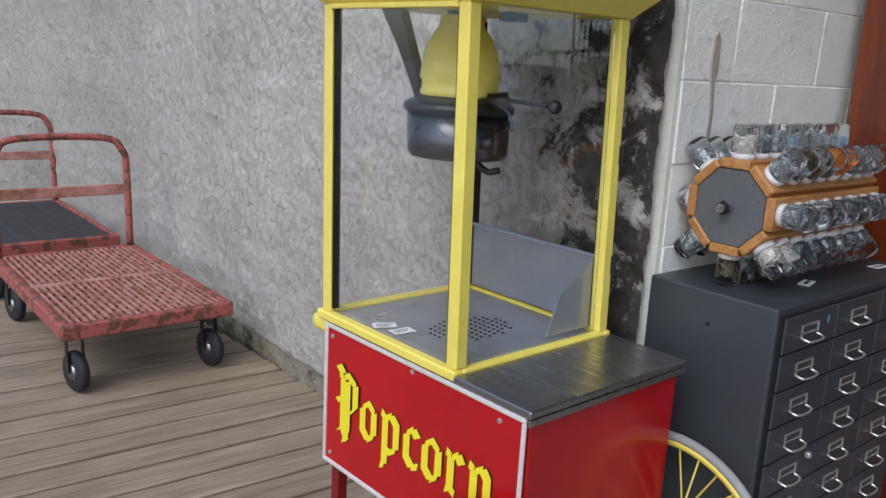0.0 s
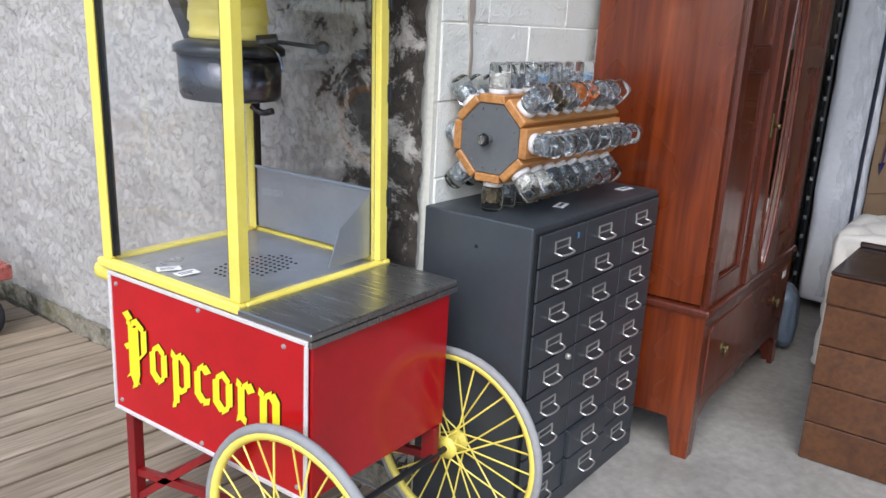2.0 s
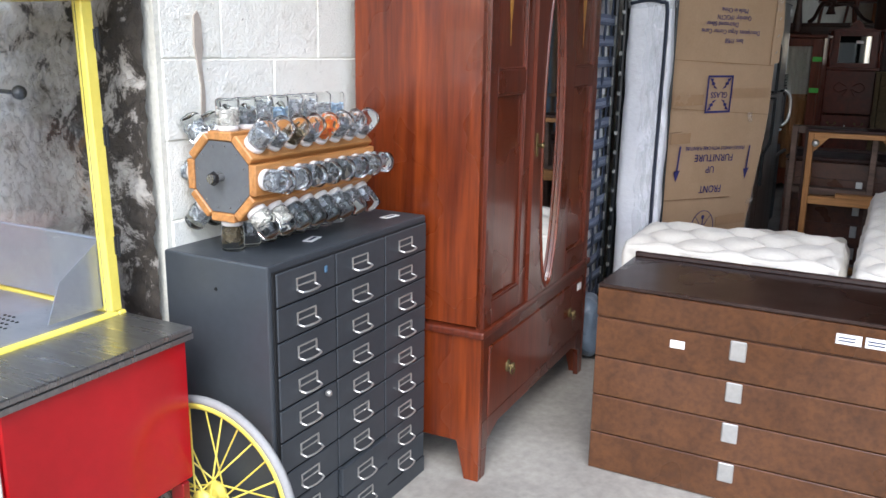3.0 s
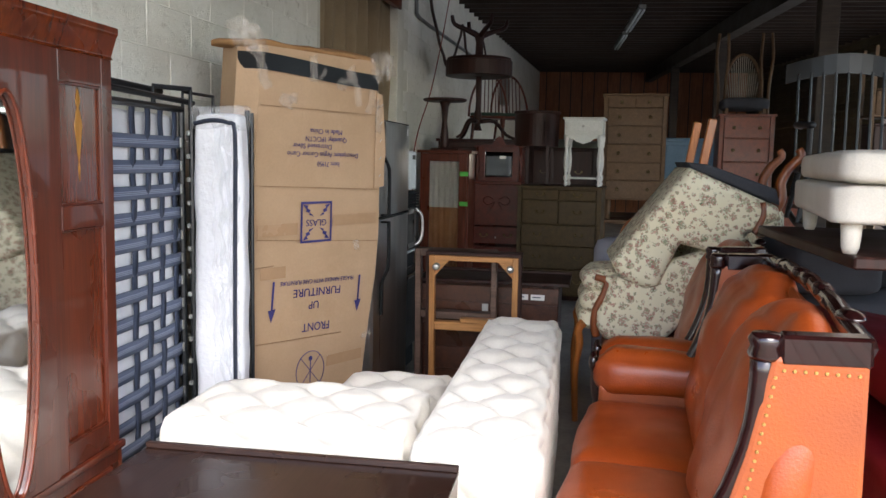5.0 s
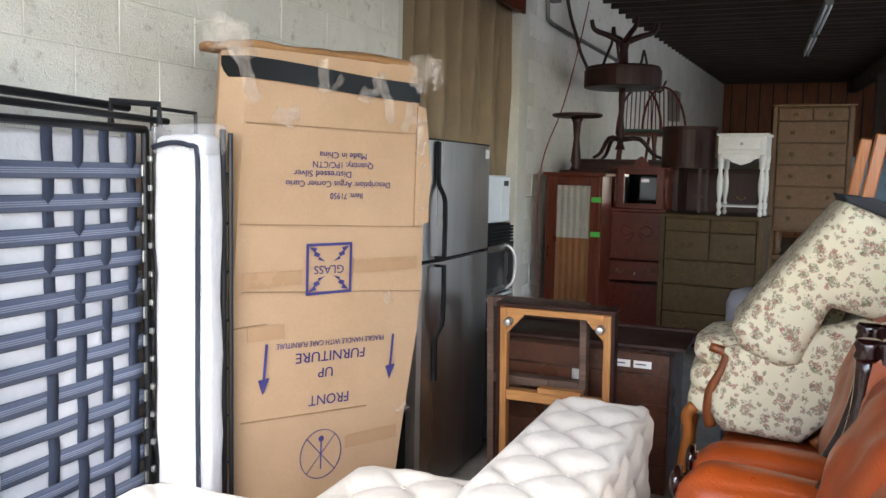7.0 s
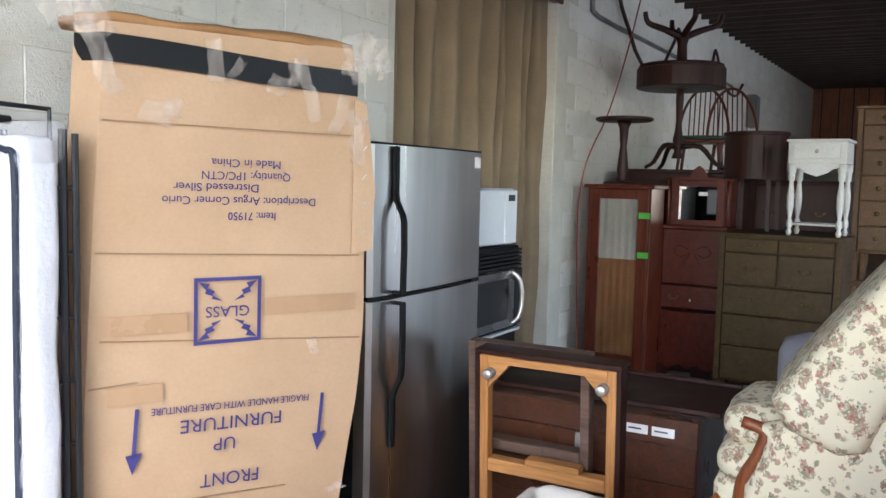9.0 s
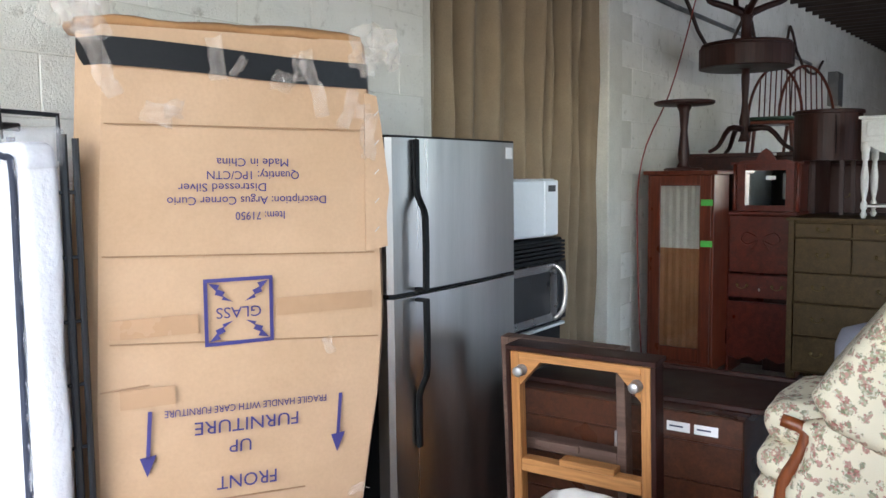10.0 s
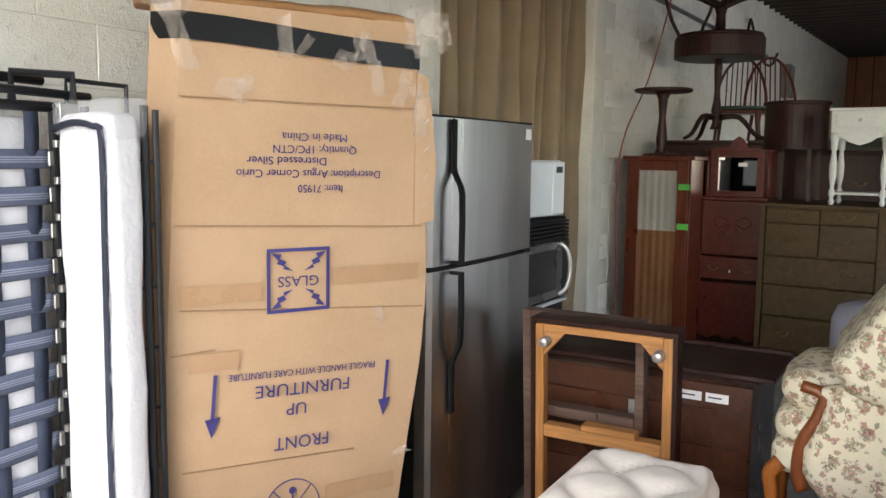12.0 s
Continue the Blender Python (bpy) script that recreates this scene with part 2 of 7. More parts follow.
def pipe(points, r, seg=8, bm=None, closed=False, taper=None, smooth=3):
    """A bent tube through points."""
    pts = [Vector(p) for p in points]
    if smooth > 1 and len(pts) > 2:
        out = []
        n = len(pts)
        for i in range(n if closed else n - 1):
            a, p, q, c = (pts[(i - 1) % n] if closed or i else pts[0]), pts[i], pts[(i + 1) % n], (pts[(i + 2) % n] if closed or i + 2 < n else pts[-1])
            for j in range(smooth):
                t = j / smooth
                out.append(0.5 * (2 * p + (q - a) * t + (2 * a - 5 * p + 4 * q - c) * t * t + (3 * p - a - 3 * q + c) * t ** 3))
        if not closed:
            out.append(pts[-1])
        pts = out
    b = bmesh.new()
    rings, side = [], None
    n = len(pts)
    for i, p in enumerate(pts):
        d = ((pts[(i + 1) % n] if closed or i + 1 < n else p) - (pts[i - 1] if closed or i else p)).normalized()
        if side is None:
            side = d.orthogonal().normalized()
        side = (side - d * side.dot(d)).normalized()
        u = d.cross(side)
        rr = r if taper is None else r + (taper - r) * i / (n - 1)
        rings.append([b.verts.new(p + (side * math.cos(2 * math.pi * j / seg) + u * math.sin(2 * math.pi * j / seg)) * rr) for j in range(seg)])
    for i in range(n if closed else n - 1):
        lo, hi = rings[i], rings[(i + 1) % n]
        for j in range(seg):
            b.faces.new((lo[j], lo[(j + 1) % seg], hi[(j + 1) % seg], hi[j]))
    if not closed:
        b.faces.new(rings[0][::-1])
        b.faces.new(rings[-1])
    return join(bm, b)


def prism(poly, d0, d1, plane="xz", bm=None, bevel=0.0):
    """An outline given depth. plane xz: drawn in x and z, deep along y; xy: along z; yz: along x."""
    b = bmesh.new()
    put = {"xz": lambda u, v, d: (u, d, v), "xy": lambda u, v, d: (u, v, d), "yz": lambda u, v, d: (d, u, v)}[plane]
    lo = [b.verts.new(put(u, v, d0)) for u, v in poly]
    hi = [b.verts.new(put(u, v, d1)) for u, v in poly]
    b.faces.new(lo)
    b.faces.new(hi[::-1])
    n = len(poly)
    for i in range(n):
        b.faces.new((lo[i], hi[i], hi[(i + 1) % n], lo[(i + 1) % n]))
    bmesh.ops.recalc_face_normals(b, faces=b.faces[:])
    if bevel:
        bmesh.ops.bevel(b, geom=b.edges[:], offset=bevel, segments=2, profile=0.6, affect="EDGES")
    return join(bm, b)


def cushion(x0, x1, y0, y1, z0, z1, r=0.06, puff=0.02, n=10, sag=None, rough=0.0, seed=0):
    """A soft block: rounded edges, domed faces, creases."""
    b = bmesh.new()
    bmesh.ops.create_cube(b, size=2)
    bmesh.ops.subdivide_edges(b, edges=b.edges[:], cuts=n, use_grid_fill=True)
    hx, hy, hz = (x1 - x0) / 2, (y1 - y0) / 2, (z1 - z0) / 2
    c = Vector(((x0 + x1) / 2, (y0 + y1) / 2, (z0 + z1) / 2))
    for v in b.verts:
        u = v.co.copy()
        p = Vector((u.x * hx, u.y * hy, u.z * hz))
        core = Vector((max(-hx + r, min(hx - r, p.x)), max(-hy + r, min(hy - r, p.y)), max(-hz + r, min(hz - r, p.z))))
        d = p - core
        if d.length > 1e-6:
            p = core + d.normalized() * r
        bulge = Vector((u.x * (1 - u.y ** 2) * (1 - u.z ** 2), u.y * (1 - u.x ** 2) * (1 - u.z ** 2), u.z * (1 - u.x ** 2) * (1 - u.y ** 2)))
        p += bulge * puff
        if rough:
            q = (p + c) * 6 + Vector((seed, 0, 0))
            p += Vector((noise.noise(q), noise.noise(q + Vector((7, 0, 0))), noise.noise(q + Vector((0, 9, 0))))) * rough
        v.co = p + c
    return b


def crumple(w, h, seed, folds=5, deep=0.010):
    """A crumpled strip of film in x and z, facing -y, creased into small facets."""
    rnd = random.Random(int(seed * 1000))
    b = bmesh.new()
    nx, nz = folds, max(4, int(h / 0.022))
    grid = [[b.verts.new((w * (i / nx + rnd.uniform(-0.1, 0.1)) + 0.006 * math.sin(j * 0.9 + seed), -rnd.uniform(0.0, deep), h * (j + rnd.uniform(-0.3, 0.3)) / nz)) for j in range(nz + 1)] for i in range(nx + 1)]
    for i in range(nx):
        for j in range(nz):
            b.faces.new((grid[i][j], grid[i + 1][j], grid[i + 1][j + 1]))
            b.faces.new((grid[i][j], grid[i + 1][j + 1], grid[i][j + 1]))
    return b


def text(body, size, depth=0.0006, shear=0.0, align="CENTER"):
    """Letters in the built-in font, as a bmesh in x and y, facing z."""
    cu = bpy.data.curves.new("letters", "FONT")
    cu.body, cu.size, cu.extrude, cu.align_x, cu.align_y, cu.shear, cu.resolution_u = body, size, depth, align, "CENTER", shear, 3
    ob = bpy.data.objects.new("letters", cu)
    me = bpy.data.meshes.new_from_object(ob)
    b = bmesh.new()
    b.from_mesh(me)
    bpy.data.objects.remove(ob)
    bpy.data.curves.remove(cu)
    bpy.data.meshes.remove(me)
    return b

# ---- structure ----
WALL = pose(0, 1.22, 0, 0, 0, -2.86)       # along the block wall: x runs along it, y goes into it
SIDE = pose(1.70, 1.15, 0, 0, 0, 87.14)    # along the stucco wall: x runs along it, -y goes into it

k = Nodes("painted_block")
v = k.coords((1, 1, 1))
pit, coarse, blot = k.noise(v, 130, 4, 0.7), k.noise(v, 14, 4), k.noise(v, 2.4, 5)
tone = k.n("ShaderNodeObjectInfo")
col = k.mix(k.span(blot, 0.35, 0.75), rgb("eeece2"), rgb("dddbce"))
col = k.mix(k.span(coarse, 0.6, 0.75, 0.0, 0.7), col, rgb("a8a290"))
chip = k.noise(k.coords((1, 1, 1)), 38, 5, 0.75)
col = k.mix(k.span(chip, 0.66, 0.70, 0.0, 0.75), col, rgb("7d766a"))
col = k.mix(0.14, col, k.ramp(tone.outputs["Random"], [(0, (0.75, 0.75, 0.73)), (1, (1.08, 1.08, 1.08))]), "MULTIPLY")
m_block = k.done(col, 0.62, k.bump(chip, 0.5, 0.006, k.bump(pit, 0.9, 0.006, k.bump(coarse, 0.6, 0.014))))
m_mortar = mat("painted_mortar", "dedccf", "ccc9bb", rough=0.8, fine=90, bump=0.5, depth=0.008)
m_concrete = mat("concrete_floor", "aca79d", "87827a", rough=0.55, big=2.6, fine=30, bump=0.15, grime=0.38)
m_plank = wood("weathered_plank", "a3927c", "86765f", 0.75, "x", tight=1.0)
m_ceiling = wood("ceiling_board", "40322a", "2c221a", 0.8, "y")
m_joist = wood("ceiling_joist", "3e3228", "2c241d", 0.7, "y")
m_backboard = wood("barn_board", "a86844", "80502f", 0.6, "z")
m_siding = wood("siding_board", "76664e", "5c503c", 0.7, "x")

# stucco; the near stretch has a soot-black run beside its corner
k = Nodes("rough_stucco")
v = k.coords((1, 1, 1), False)
def trowelled(k, v):
    """Knocked-down plaster: flat flakes with sharp rims over a sandy ground."""
    flake = k.span(k.noise(v, 42, 7, 0.68, 0.3), 0.50, 0.64)
    nick = k.span(k.noise(v, 58, 3, 0.6, 0.8), 0.62, 0.74)
    sand = k.noise(v, 210, 4, 0.7)
    return flake, nick, k.bump(sand, 0.5, 0.003, k.bump(nick, 0.6, -0.007, k.bump(flake, 0.65, 0.009)))


blot = k.noise(v, 1.3, 5)
flake, nick, relief = trowelled(k, v)
col = k.mix(k.span(blot, 0.3, 0.7), rgb("c0bbb2"), rgb("a6a098"))
# lows and nicks coloured darker: the relief's small shadows, painted in
col = k.mix(k.span(flake, 0.0, 1.0, 0.10, 0.0), col, rgb("6e6860"))
col = k.mix(k.span(nick, 0.0, 1.0, 0.0, 0.28), col, rgb("4c463f"))
sep = k.n("ShaderNodeSeparateXYZ")
k.l(v, sep.inputs[0])
edge = k.n("ShaderNodeMath")
edge.operation = "ADD"
k.l(k.span(sep.outputs["X"], 0.02, 0.80, 0.62, 0.32), edge.inputs[0])
k.l(k.span(sep.outputs["Z"], 0.5, 2.2, -0.10, 0.04), edge.inputs[1])
lace = k.n("ShaderNodeMath")
lace.operation = "SUBTRACT"
k.l(edge.outputs[0], lace.inputs[0])
k.l(k.noise(v, 8.5, 10, 0.72, 0.5), lace.inputs[1])
soot = k.mix(k.noise(v, 60, 4, 0.7), rgb("14110e"), rgb("453c31"))
col = k.mix(k.span(lace.outputs[0], -0.10, 0.02, 0.0, 0.45), col, rgb("5a5043"))
col = k.mix(k.span(lace.outputs[0], -0.012, 0.03, 0.0, 0.95), col, soot)
m_stucco = k.done(col, 0.88, relief)
# far stretch, no soot; weaker daylight there is put into a darker base
k = Nodes("plain_stucco")
v = k.coords((1, 1, 1), False)
flake, nick, relief = trowelled(k, v)
col = k.mix(k.span(k.noise(v, 1.3, 5), 0.3, 0.7), rgb("b2ada5"), rgb("98928a"))
# the same painted shadow specks in lows and nicks
col = k.mix(k.span(flake, 0.0, 1.0, 0.10, 0.0), col, rgb("6a645c"))
col = k.mix(k.span(nick, 0.0, 1.0, 0.0, 0.28), col, rgb("4c463f"))
m_stucco_plain = k.done(col, 0.88, relief)
k = Nodes("mossy_kerb")
v = k.coords((1, 1, 1), False)
n1, n2 = k.noise(v, 9, 6, 0.7), k.noise(v, 70, 4)
m_kerb = k.done(k.mix(0.5, k.ramp(n1, [(0.35, rgb("4a4636")), (0.5, rgb("8a8272")), (0.65, rgb("6c6a48"))]), k.ramp(n2, [(0.3, (0.5, 0.5, 0.5)), (0.7, (1.2, 1.2, 1.2))]), "MULTIPLY"), 0.9, k.bump(n1, 0.7, 0.02))

FLOOR_EDGE = 1.645
LEFT, RIGHT, BACK, EYEBROW = 1.0, -6.0, 26.0, 3.5


def roof_z(x):
    return 3.22 + 0.038 * x


tagged(part("floor", box(FLOOR_EDGE, BACK + 0.3, RIGHT - 0.3, 1.9, -0.2, 0.0), m_concrete), "worn pale grey concrete floor of the furniture hall", "floor", kind="structure")
tagged(part("ground", box(-400, 400, -400, 400, -0.62, -0.6), m_concrete), "bare grey ground below the deck", "ground", kind="structure")

# the stucco side of the building, its face uneven
def rough_sheet(length, height, step, off, seed):
    b = bmesh.new()
    nx, nz = int(length / step), int(height / step)
    grid = []
    for i in range(nx + 1):
        row = []
        for j in range(nz + 1):
            x, z = i * length / nx, j * height / nz
            p = Vector((x, z, seed))
            d = 0.010 * noise.noise(p * 2.1) + 0.012 * noise.noise(p * 13) + 0.018 * abs(noise.noise(p * 24)) + 0.007 * noise.noise(p * 45)
            row.append(b.verts.new((x, off + d, z)))
        grid.append(row)
    for i in range(nx):
        for j in range(nz):
            b.faces.new((grid[i][j], grid[i][j + 1], grid[i + 1][j + 1], grid[i + 1][j]))
    return b


w = part("wall_stucco", rough_sheet(3.6, 3.6, 0.018, 0.02, 3), m_stucco, smooth=True)
w.matrix_basis = SIDE
tagged(w, "rough grey stucco wall with black mould stains beside its corner", "wall", kind="structure")
w = part("wall_stucco_core", box(0.0, 3.6, -0.3, -0.03, -0.6, 3.6), m_stucco)
w.matrix_basis = SIDE
tagged(w, "solid core of the grey stucco wall", "wall", kind="structure")
w = part("wall_stucco_far", rough_sheet(6.0, 3.6, 0.03, 0.0, 8), m_stucco_plain, smooth=True)
w.matrix_basis = SIDE @ pose(3.6, 0, 0, 0, 0, 16)
tagged(w, "rough grey stucco wall that bends away beyond the trolleys", "wall", kind="structure")
w = part("wall_stucco_far_core", box(0.0, 6.0, -0.3, -0.03, -0.6, 3.6), m_stucco_plain)
w.matrix_basis = SIDE @ pose(3.6, 0, 0, 0, 0, 16)
tagged(w, "solid core of the far stucco wall", "wall", kind="structure")
bm = rough_sheet(3.6, 0.075, 0.03, 0.045, 5)
join(bm, box(0, 3.6, -0.02, 0.045, -0.06, 0.065, 0.012))
w = part("kerb", bm, m_kerb, smooth=False)
w.matrix_basis = SIDE
tagged(w, "mossy weathered concrete kerb along the stucco wall", "kerb", kind="structure")

# the block wall: a mortar core with an opening where the drape hangs
S0, S1, S2, S3 = 1.71, 6.78, 8.97, 26.2
def wall_local(name, x0, x1, y0, y1, z0, z1, material, label, bevel=0.0, category="wall"):
    o = part(name, box(x0, x1, y0, y1, z0, z1, bevel), material)
    o.matrix_basis = WALL
    return tagged(o, label, category, kind="structure")


wall_local("wall_north_1", S0 - 0.01, S1, 0.0005, 0.3, -0.2, 4.4, m_mortar, "white painted concrete block wall, its mortar joints")
wall_local("wall_north_2", S2, S3, 0.0005, 0.3, -0.2, 4.4, m_mortar, "white painted concrete block wall beyond the drape, its joints")
wall_local("wall_north_lintel", S1, S2, 0.05, 0.3, 3.0, 4.4, m_mortar, "painted wall above the draped opening")
wall_local("trim_lintel", S1 - 0.02, S2 + 0.05, -0.03, 0.03, 2.88, 3.0, m_curio, "brown wooden board over the draped opening", 0.005, "trim")
wall_local("trim_jamb", S2 - 0.02, S2 + 0.22, -0.012, 0.28, 0, 2.88, m_mortar, "pale plastered jamb of the draped opening", 0.006, "trim")
wall_local("wall_behind_drape", S1 - 0.3, S2 + 0.3, 0.5, 0.6, 0, 3.3, m_mortar, "plain wall that closes the draped opening")

# far end, right side, roof
bm = box(BACK, BACK + 0.2, RIGHT - 0.2, 2.0, -0.2, 4.6)
east = tagged(part("wall_east", bm, m_joist), "end wall of upright reddish-brown boards", "wall", kind="structure")
random.seed(4)
y = RIGHT
while y < 1.6:
    wd = random.uniform(0.26, 0.4)
    part("board", box(BACK - random.uniform(0.02, 0.06), BACK - 0.001, y, y + wd - 0.03, 0, 4.5), m_backboard, east)
    y += wd
bm = bmesh.new()
# unseen openings along the right side, added and sized to light the hall
OPEN = ((3.6, 6.8), (8.2, 15.6))
cuts = [FLOOR_EDGE] + [v_ for pair in OPEN for v_ in pair] + [BACK]
for a_, b_ in zip(cuts[::2], cuts[1::2]):
    box(a_, b_, RIGHT - 0.2, RIGHT, -0.2, 4.6, 0, 1, bm)
for (a_, b_), z_ in zip(OPEN, (3.0, 2.85)):
    box(a_, b_, RIGHT - 0.2, RIGHT, z_, 4.6, 0, 1, bm)
tagged(part("wall_south", bm, m_joist), "dark side wall with two wide openings added to let daylight in", "wall", kind="structure")
bm = bmesh.new()
for i in range(30):
    z = 0.1 + i * 0.15
    spans = list(zip(cuts[::2], cuts[1::2])) if z < 2.65 else [(FLOOR_EDGE, OPEN[0][0]), (OPEN[0][1], BACK)] if z < 2.9 else [(FLOOR_EDGE, BACK)]
    for a_, b_ in spans:
        prism([(RIGHT + 0.002, z), (RIGHT + 0.035, z), (RIGHT + 0.012, z + 0.145), (RIGHT + 0.002, z + 0.145)], a_, b_, "yz", bm)
tagged(part("wall_south_siding", bm, m_siding), "weathered horizontal siding boards on the side wall", "wall", kind="stuff")
b = prism([(FLOOR_EDGE - 0.1, roof_z(FLOOR_EDGE)), (BACK + 0.2, roof_z(BACK)), (BACK + 0.2, roof_z(BACK) + 0.08), (FLOOR_EDGE - 0.1, roof_z(FLOOR_EDGE) + 0.08)], RIGHT - 0.3, 1.6, "xz")
x = FLOOR_EDGE + 0.1
while x < BACK - 0.1:
    prism([(x, roof_z(x) - 0.16), (x + 0.05, roof_z(x + 0.05) - 0.16), (x + 0.05, roof_z(x)), (x, roof_z(x))], RIGHT, 1.4, "xz", b)
    x += 0.42
tagged(part("ceiling", b, m_ceiling), "dark timber ceiling with close-set joists", "ceiling", kind="structure")
b = prism([(FLOOR_EDGE, roof_z(FLOOR_EDGE) - 0.42), (BACK, roof_z(BACK) - 0.42), (BACK, roof_z(BACK) - 0.165), (FLOOR_EDGE, roof_z(FLOOR_EDGE) - 0.165)], -3.3, -3.12, "xz")
tagged(part("beam", b, m_joist), "heavy dark roof beam running the length of the hall", "beam", kind="structure")
for i, x in enumerate((9.2, 14.5, 20.0)):
    tagged(part("post", box(x, x + 0.16, -3.3, -3.13, 0, roof_z(x) - 0.42, 0.008), m_joist), "square dark timber roof post", "post", "roof posts", "structure")
tagged(part("lintel", box(FLOOR_EDGE - 0.1, FLOOR_EDGE + 0.15, RIGHT - 0.3, 1.1, 3.0, 3.9), m_siding), "timber header over the wide open front", "lintel", kind="structure")

# drape: deep soft folds
b = bmesh.new()
prev = None
n = 320
for i in range(n + 1):
    t = i / n
    x = S1 - 0.04 + t * (S2 - S1 + 0.06)
    fold = 0.078 * math.sin(t * 62 + 1.5 * math.sin(t * 9)) + 0.025 * math.sin(t * 27 + 2) + 0.012 * math.sin(t * 171 + 2 * math.sin(t * 13))
    col_v = []
    for j in range(9):
        z = 0.05 + j * 0.362
        col_v.append(b.verts.new((x, 0.16 + fold * (0.75 + 0.05 * j) + 0.012 * math.sin(j * 1.7 + t * 20), z)))
    if prev:
        for j in range(8):
            b.faces.new((prev[j], col_v[j], col_v[j + 1], prev[j + 1]))
    prev = col_v
w = part("curtain", b, m_curtain, smooth=True)
so = w.modifiers.new("thick", "SOLIDIFY")
so.thickness = 0.006
w.matrix_basis = WALL
tagged(w, "olive-brown velvet drape hanging in deep folds", "curtain")

# ---- popcorn cart ----


def popcorn_cart():
    """x runs along the sign, y goes to the back; the far end carries the glass case."""
    c = thing("popcorn_cart", pose(1.08, 1.635, 0, 0, 0, -90), "red popcorn cart with yellow glass case and wire wheels", "popcorn cart")
    L, D, z0, z1 = 0.68, 0.48, 0.345, 0.712
    part("body", box(0.0, L, 0.004, D, z0, z1, 0.004), m_red, c, "red painted steel body, scratched")
    sign = part("sign_panel", box(0.006, L - 0.006, -0.006, 0.003, z0 + 0.004, z1 - 0.004, 0.002), m_red, c, "glossy red sign panel lettered Popcorn")
    t = 0.011
    for nm, b in (("beading", box(0, L, -0.010, -0.004, z1 - t, z1, 0.002)), ("beading", box(0, L, -0.010, -0.004, z0, z0 + t, 0.002)),
                  ("beading", box(0, t, -0.010, -0.004, z0 + t, z1 - t, 0.002)), ("beading", box(L - t, L, -0.010, -0.004, z0 + t, z1 - t, 0.002))):
        part(nm, b, m_trim_white, sign, "white edge beading")
    for x, z in ((0.03, z1 - 0.03), (0.03, z0 + 0.03), (L * 0.5, z1 - 0.02), (L * 0.5, z0 + 0.02), (L - 0.07, z1 - 0.03), (L - 0.03, z0 + 0.03)):
        part("screw", lathe([(0.006, 0), (0.005, 0.003), (0.001, 0.004)], 10, m=pose(x, -0.006, z, 90, 0, 0)), m_pull, sign)
    blackletter(sign, L, (z0 + z1) / 2)
    # counter of sheet steel at the near end
    ct = part("counter", box(L - 0.225, L + 0.012, -0.012, D + 0.012, z1 + 0.002, z1 + 0.018, 0.003), m_steel, c, "worn stainless steel counter")
    part("counter_lip", box(L + 0.006, L + 0.013, -0.012, D + 0.012, z1 - 0.012, z1 + 0.001, 0.001), m_steel, ct)
    # glass case
    X0, W = -0.022, 0.474
    zb = z1 + 0.004
    base = part("case_base", box(X0 - 0.012, W + 0.006, -0.014, 0.012, zb, zb + 0.022, 0.004), m_yellow, c)
    for b in (box(X0 - 0.012, X0 + 0.014, 0.013, D - 0.013, zb, zb + 0.022, 0.004), box(W - 0.02, W + 0.006, 0.013, D - 0.013, zb, zb + 0.022, 0.004), box(X0 - 0.012, W + 0.006, D - 0.012, D + 0.012, zb, zb + 0.022, 0.004)):
        part("base_rail", b, m_yellow, base)
    zt = 1.462
    pw = 0.032
    for x in (X0, W - pw):
        for y in (-0.004, D - pw + 0.004):
            p = part("post", box(x, x + pw, y, y + pw, zb + 0.022, zt, 0.003), m_yellow, c, "yellow painted corner post")
            part("gasket", box(x + pw if x < 0 else x - 0.006, x + pw + 0.006 if x < 0 else x, y + 0.006, y + pw - 0.006, zb + 0.03, zt - 0.01), m_black, p)
    pan = part("pan", box(X0 + 0.015, W - 0.02, 0.013, D - 0.013, zb + 0.004, zb + 0.014, 0.002), m_pan, c, "grey sheet steel floor of the case")
    for i in range(9):
        for j in range(11):
            x, y = 0.2 + i * 0.016 + (j % 2) * 0.008, 0.12 + j * 0.021
            if (i - 4) ** 2 / 20 + (j - 5) ** 2 / 30 < 1:
                part("hole", lathe([(0.0042, 0), (0.004, 0.0015)], 8, m=pose(x, y, zb + 0.0138)), m_gap, pan)
    for nm, b in (("pane", box(X0 + pw, W - pw, 0.008, 0.011, zb + 0.022, zt)), ("pane", box(X0 + 0.010, X0 + 0.013, pw, D - pw, zb + 0.022, zt)), ("pane", box(W - 0.016, W - 0.013, pw, D - pw, zb + 0.022, zt))):
        o = part(nm, b, m_glass, c, "clear glass pane with dusty edges")
        o.visible_shadow = False
    # rear: low steel flaps, half folded
    part("rear_flap", box(X0 + pw, W - pw, D - 0.02, D - 0.016, zb + 0.03, zb + 0.20, 0.001), m_pan, c, "grey steel rear flap")
    part("flap_rail", rod((X0 + pw, D - 0.02, zb + 0.2), (W - pw, D - 0.02, zb + 0.2), 0.005, seg=8), m_pan, c)
    part("side_flap", prism([(0.30, zb + 0.03), (D - 0.03, zb + 0.03), (D - 0.03, zb + 0.19), (0.34, zb + 0.12)], W - 0.035, W - 0.032, "yz"), m_pan, c)
    part("front_trim", box(X0 + pw, W - pw, -0.008, 0.004, zt - 0.012, zt, 0.002), m_yellow, c)
    # lid with a flared rim
    b = bmesh.new()
    rings = []
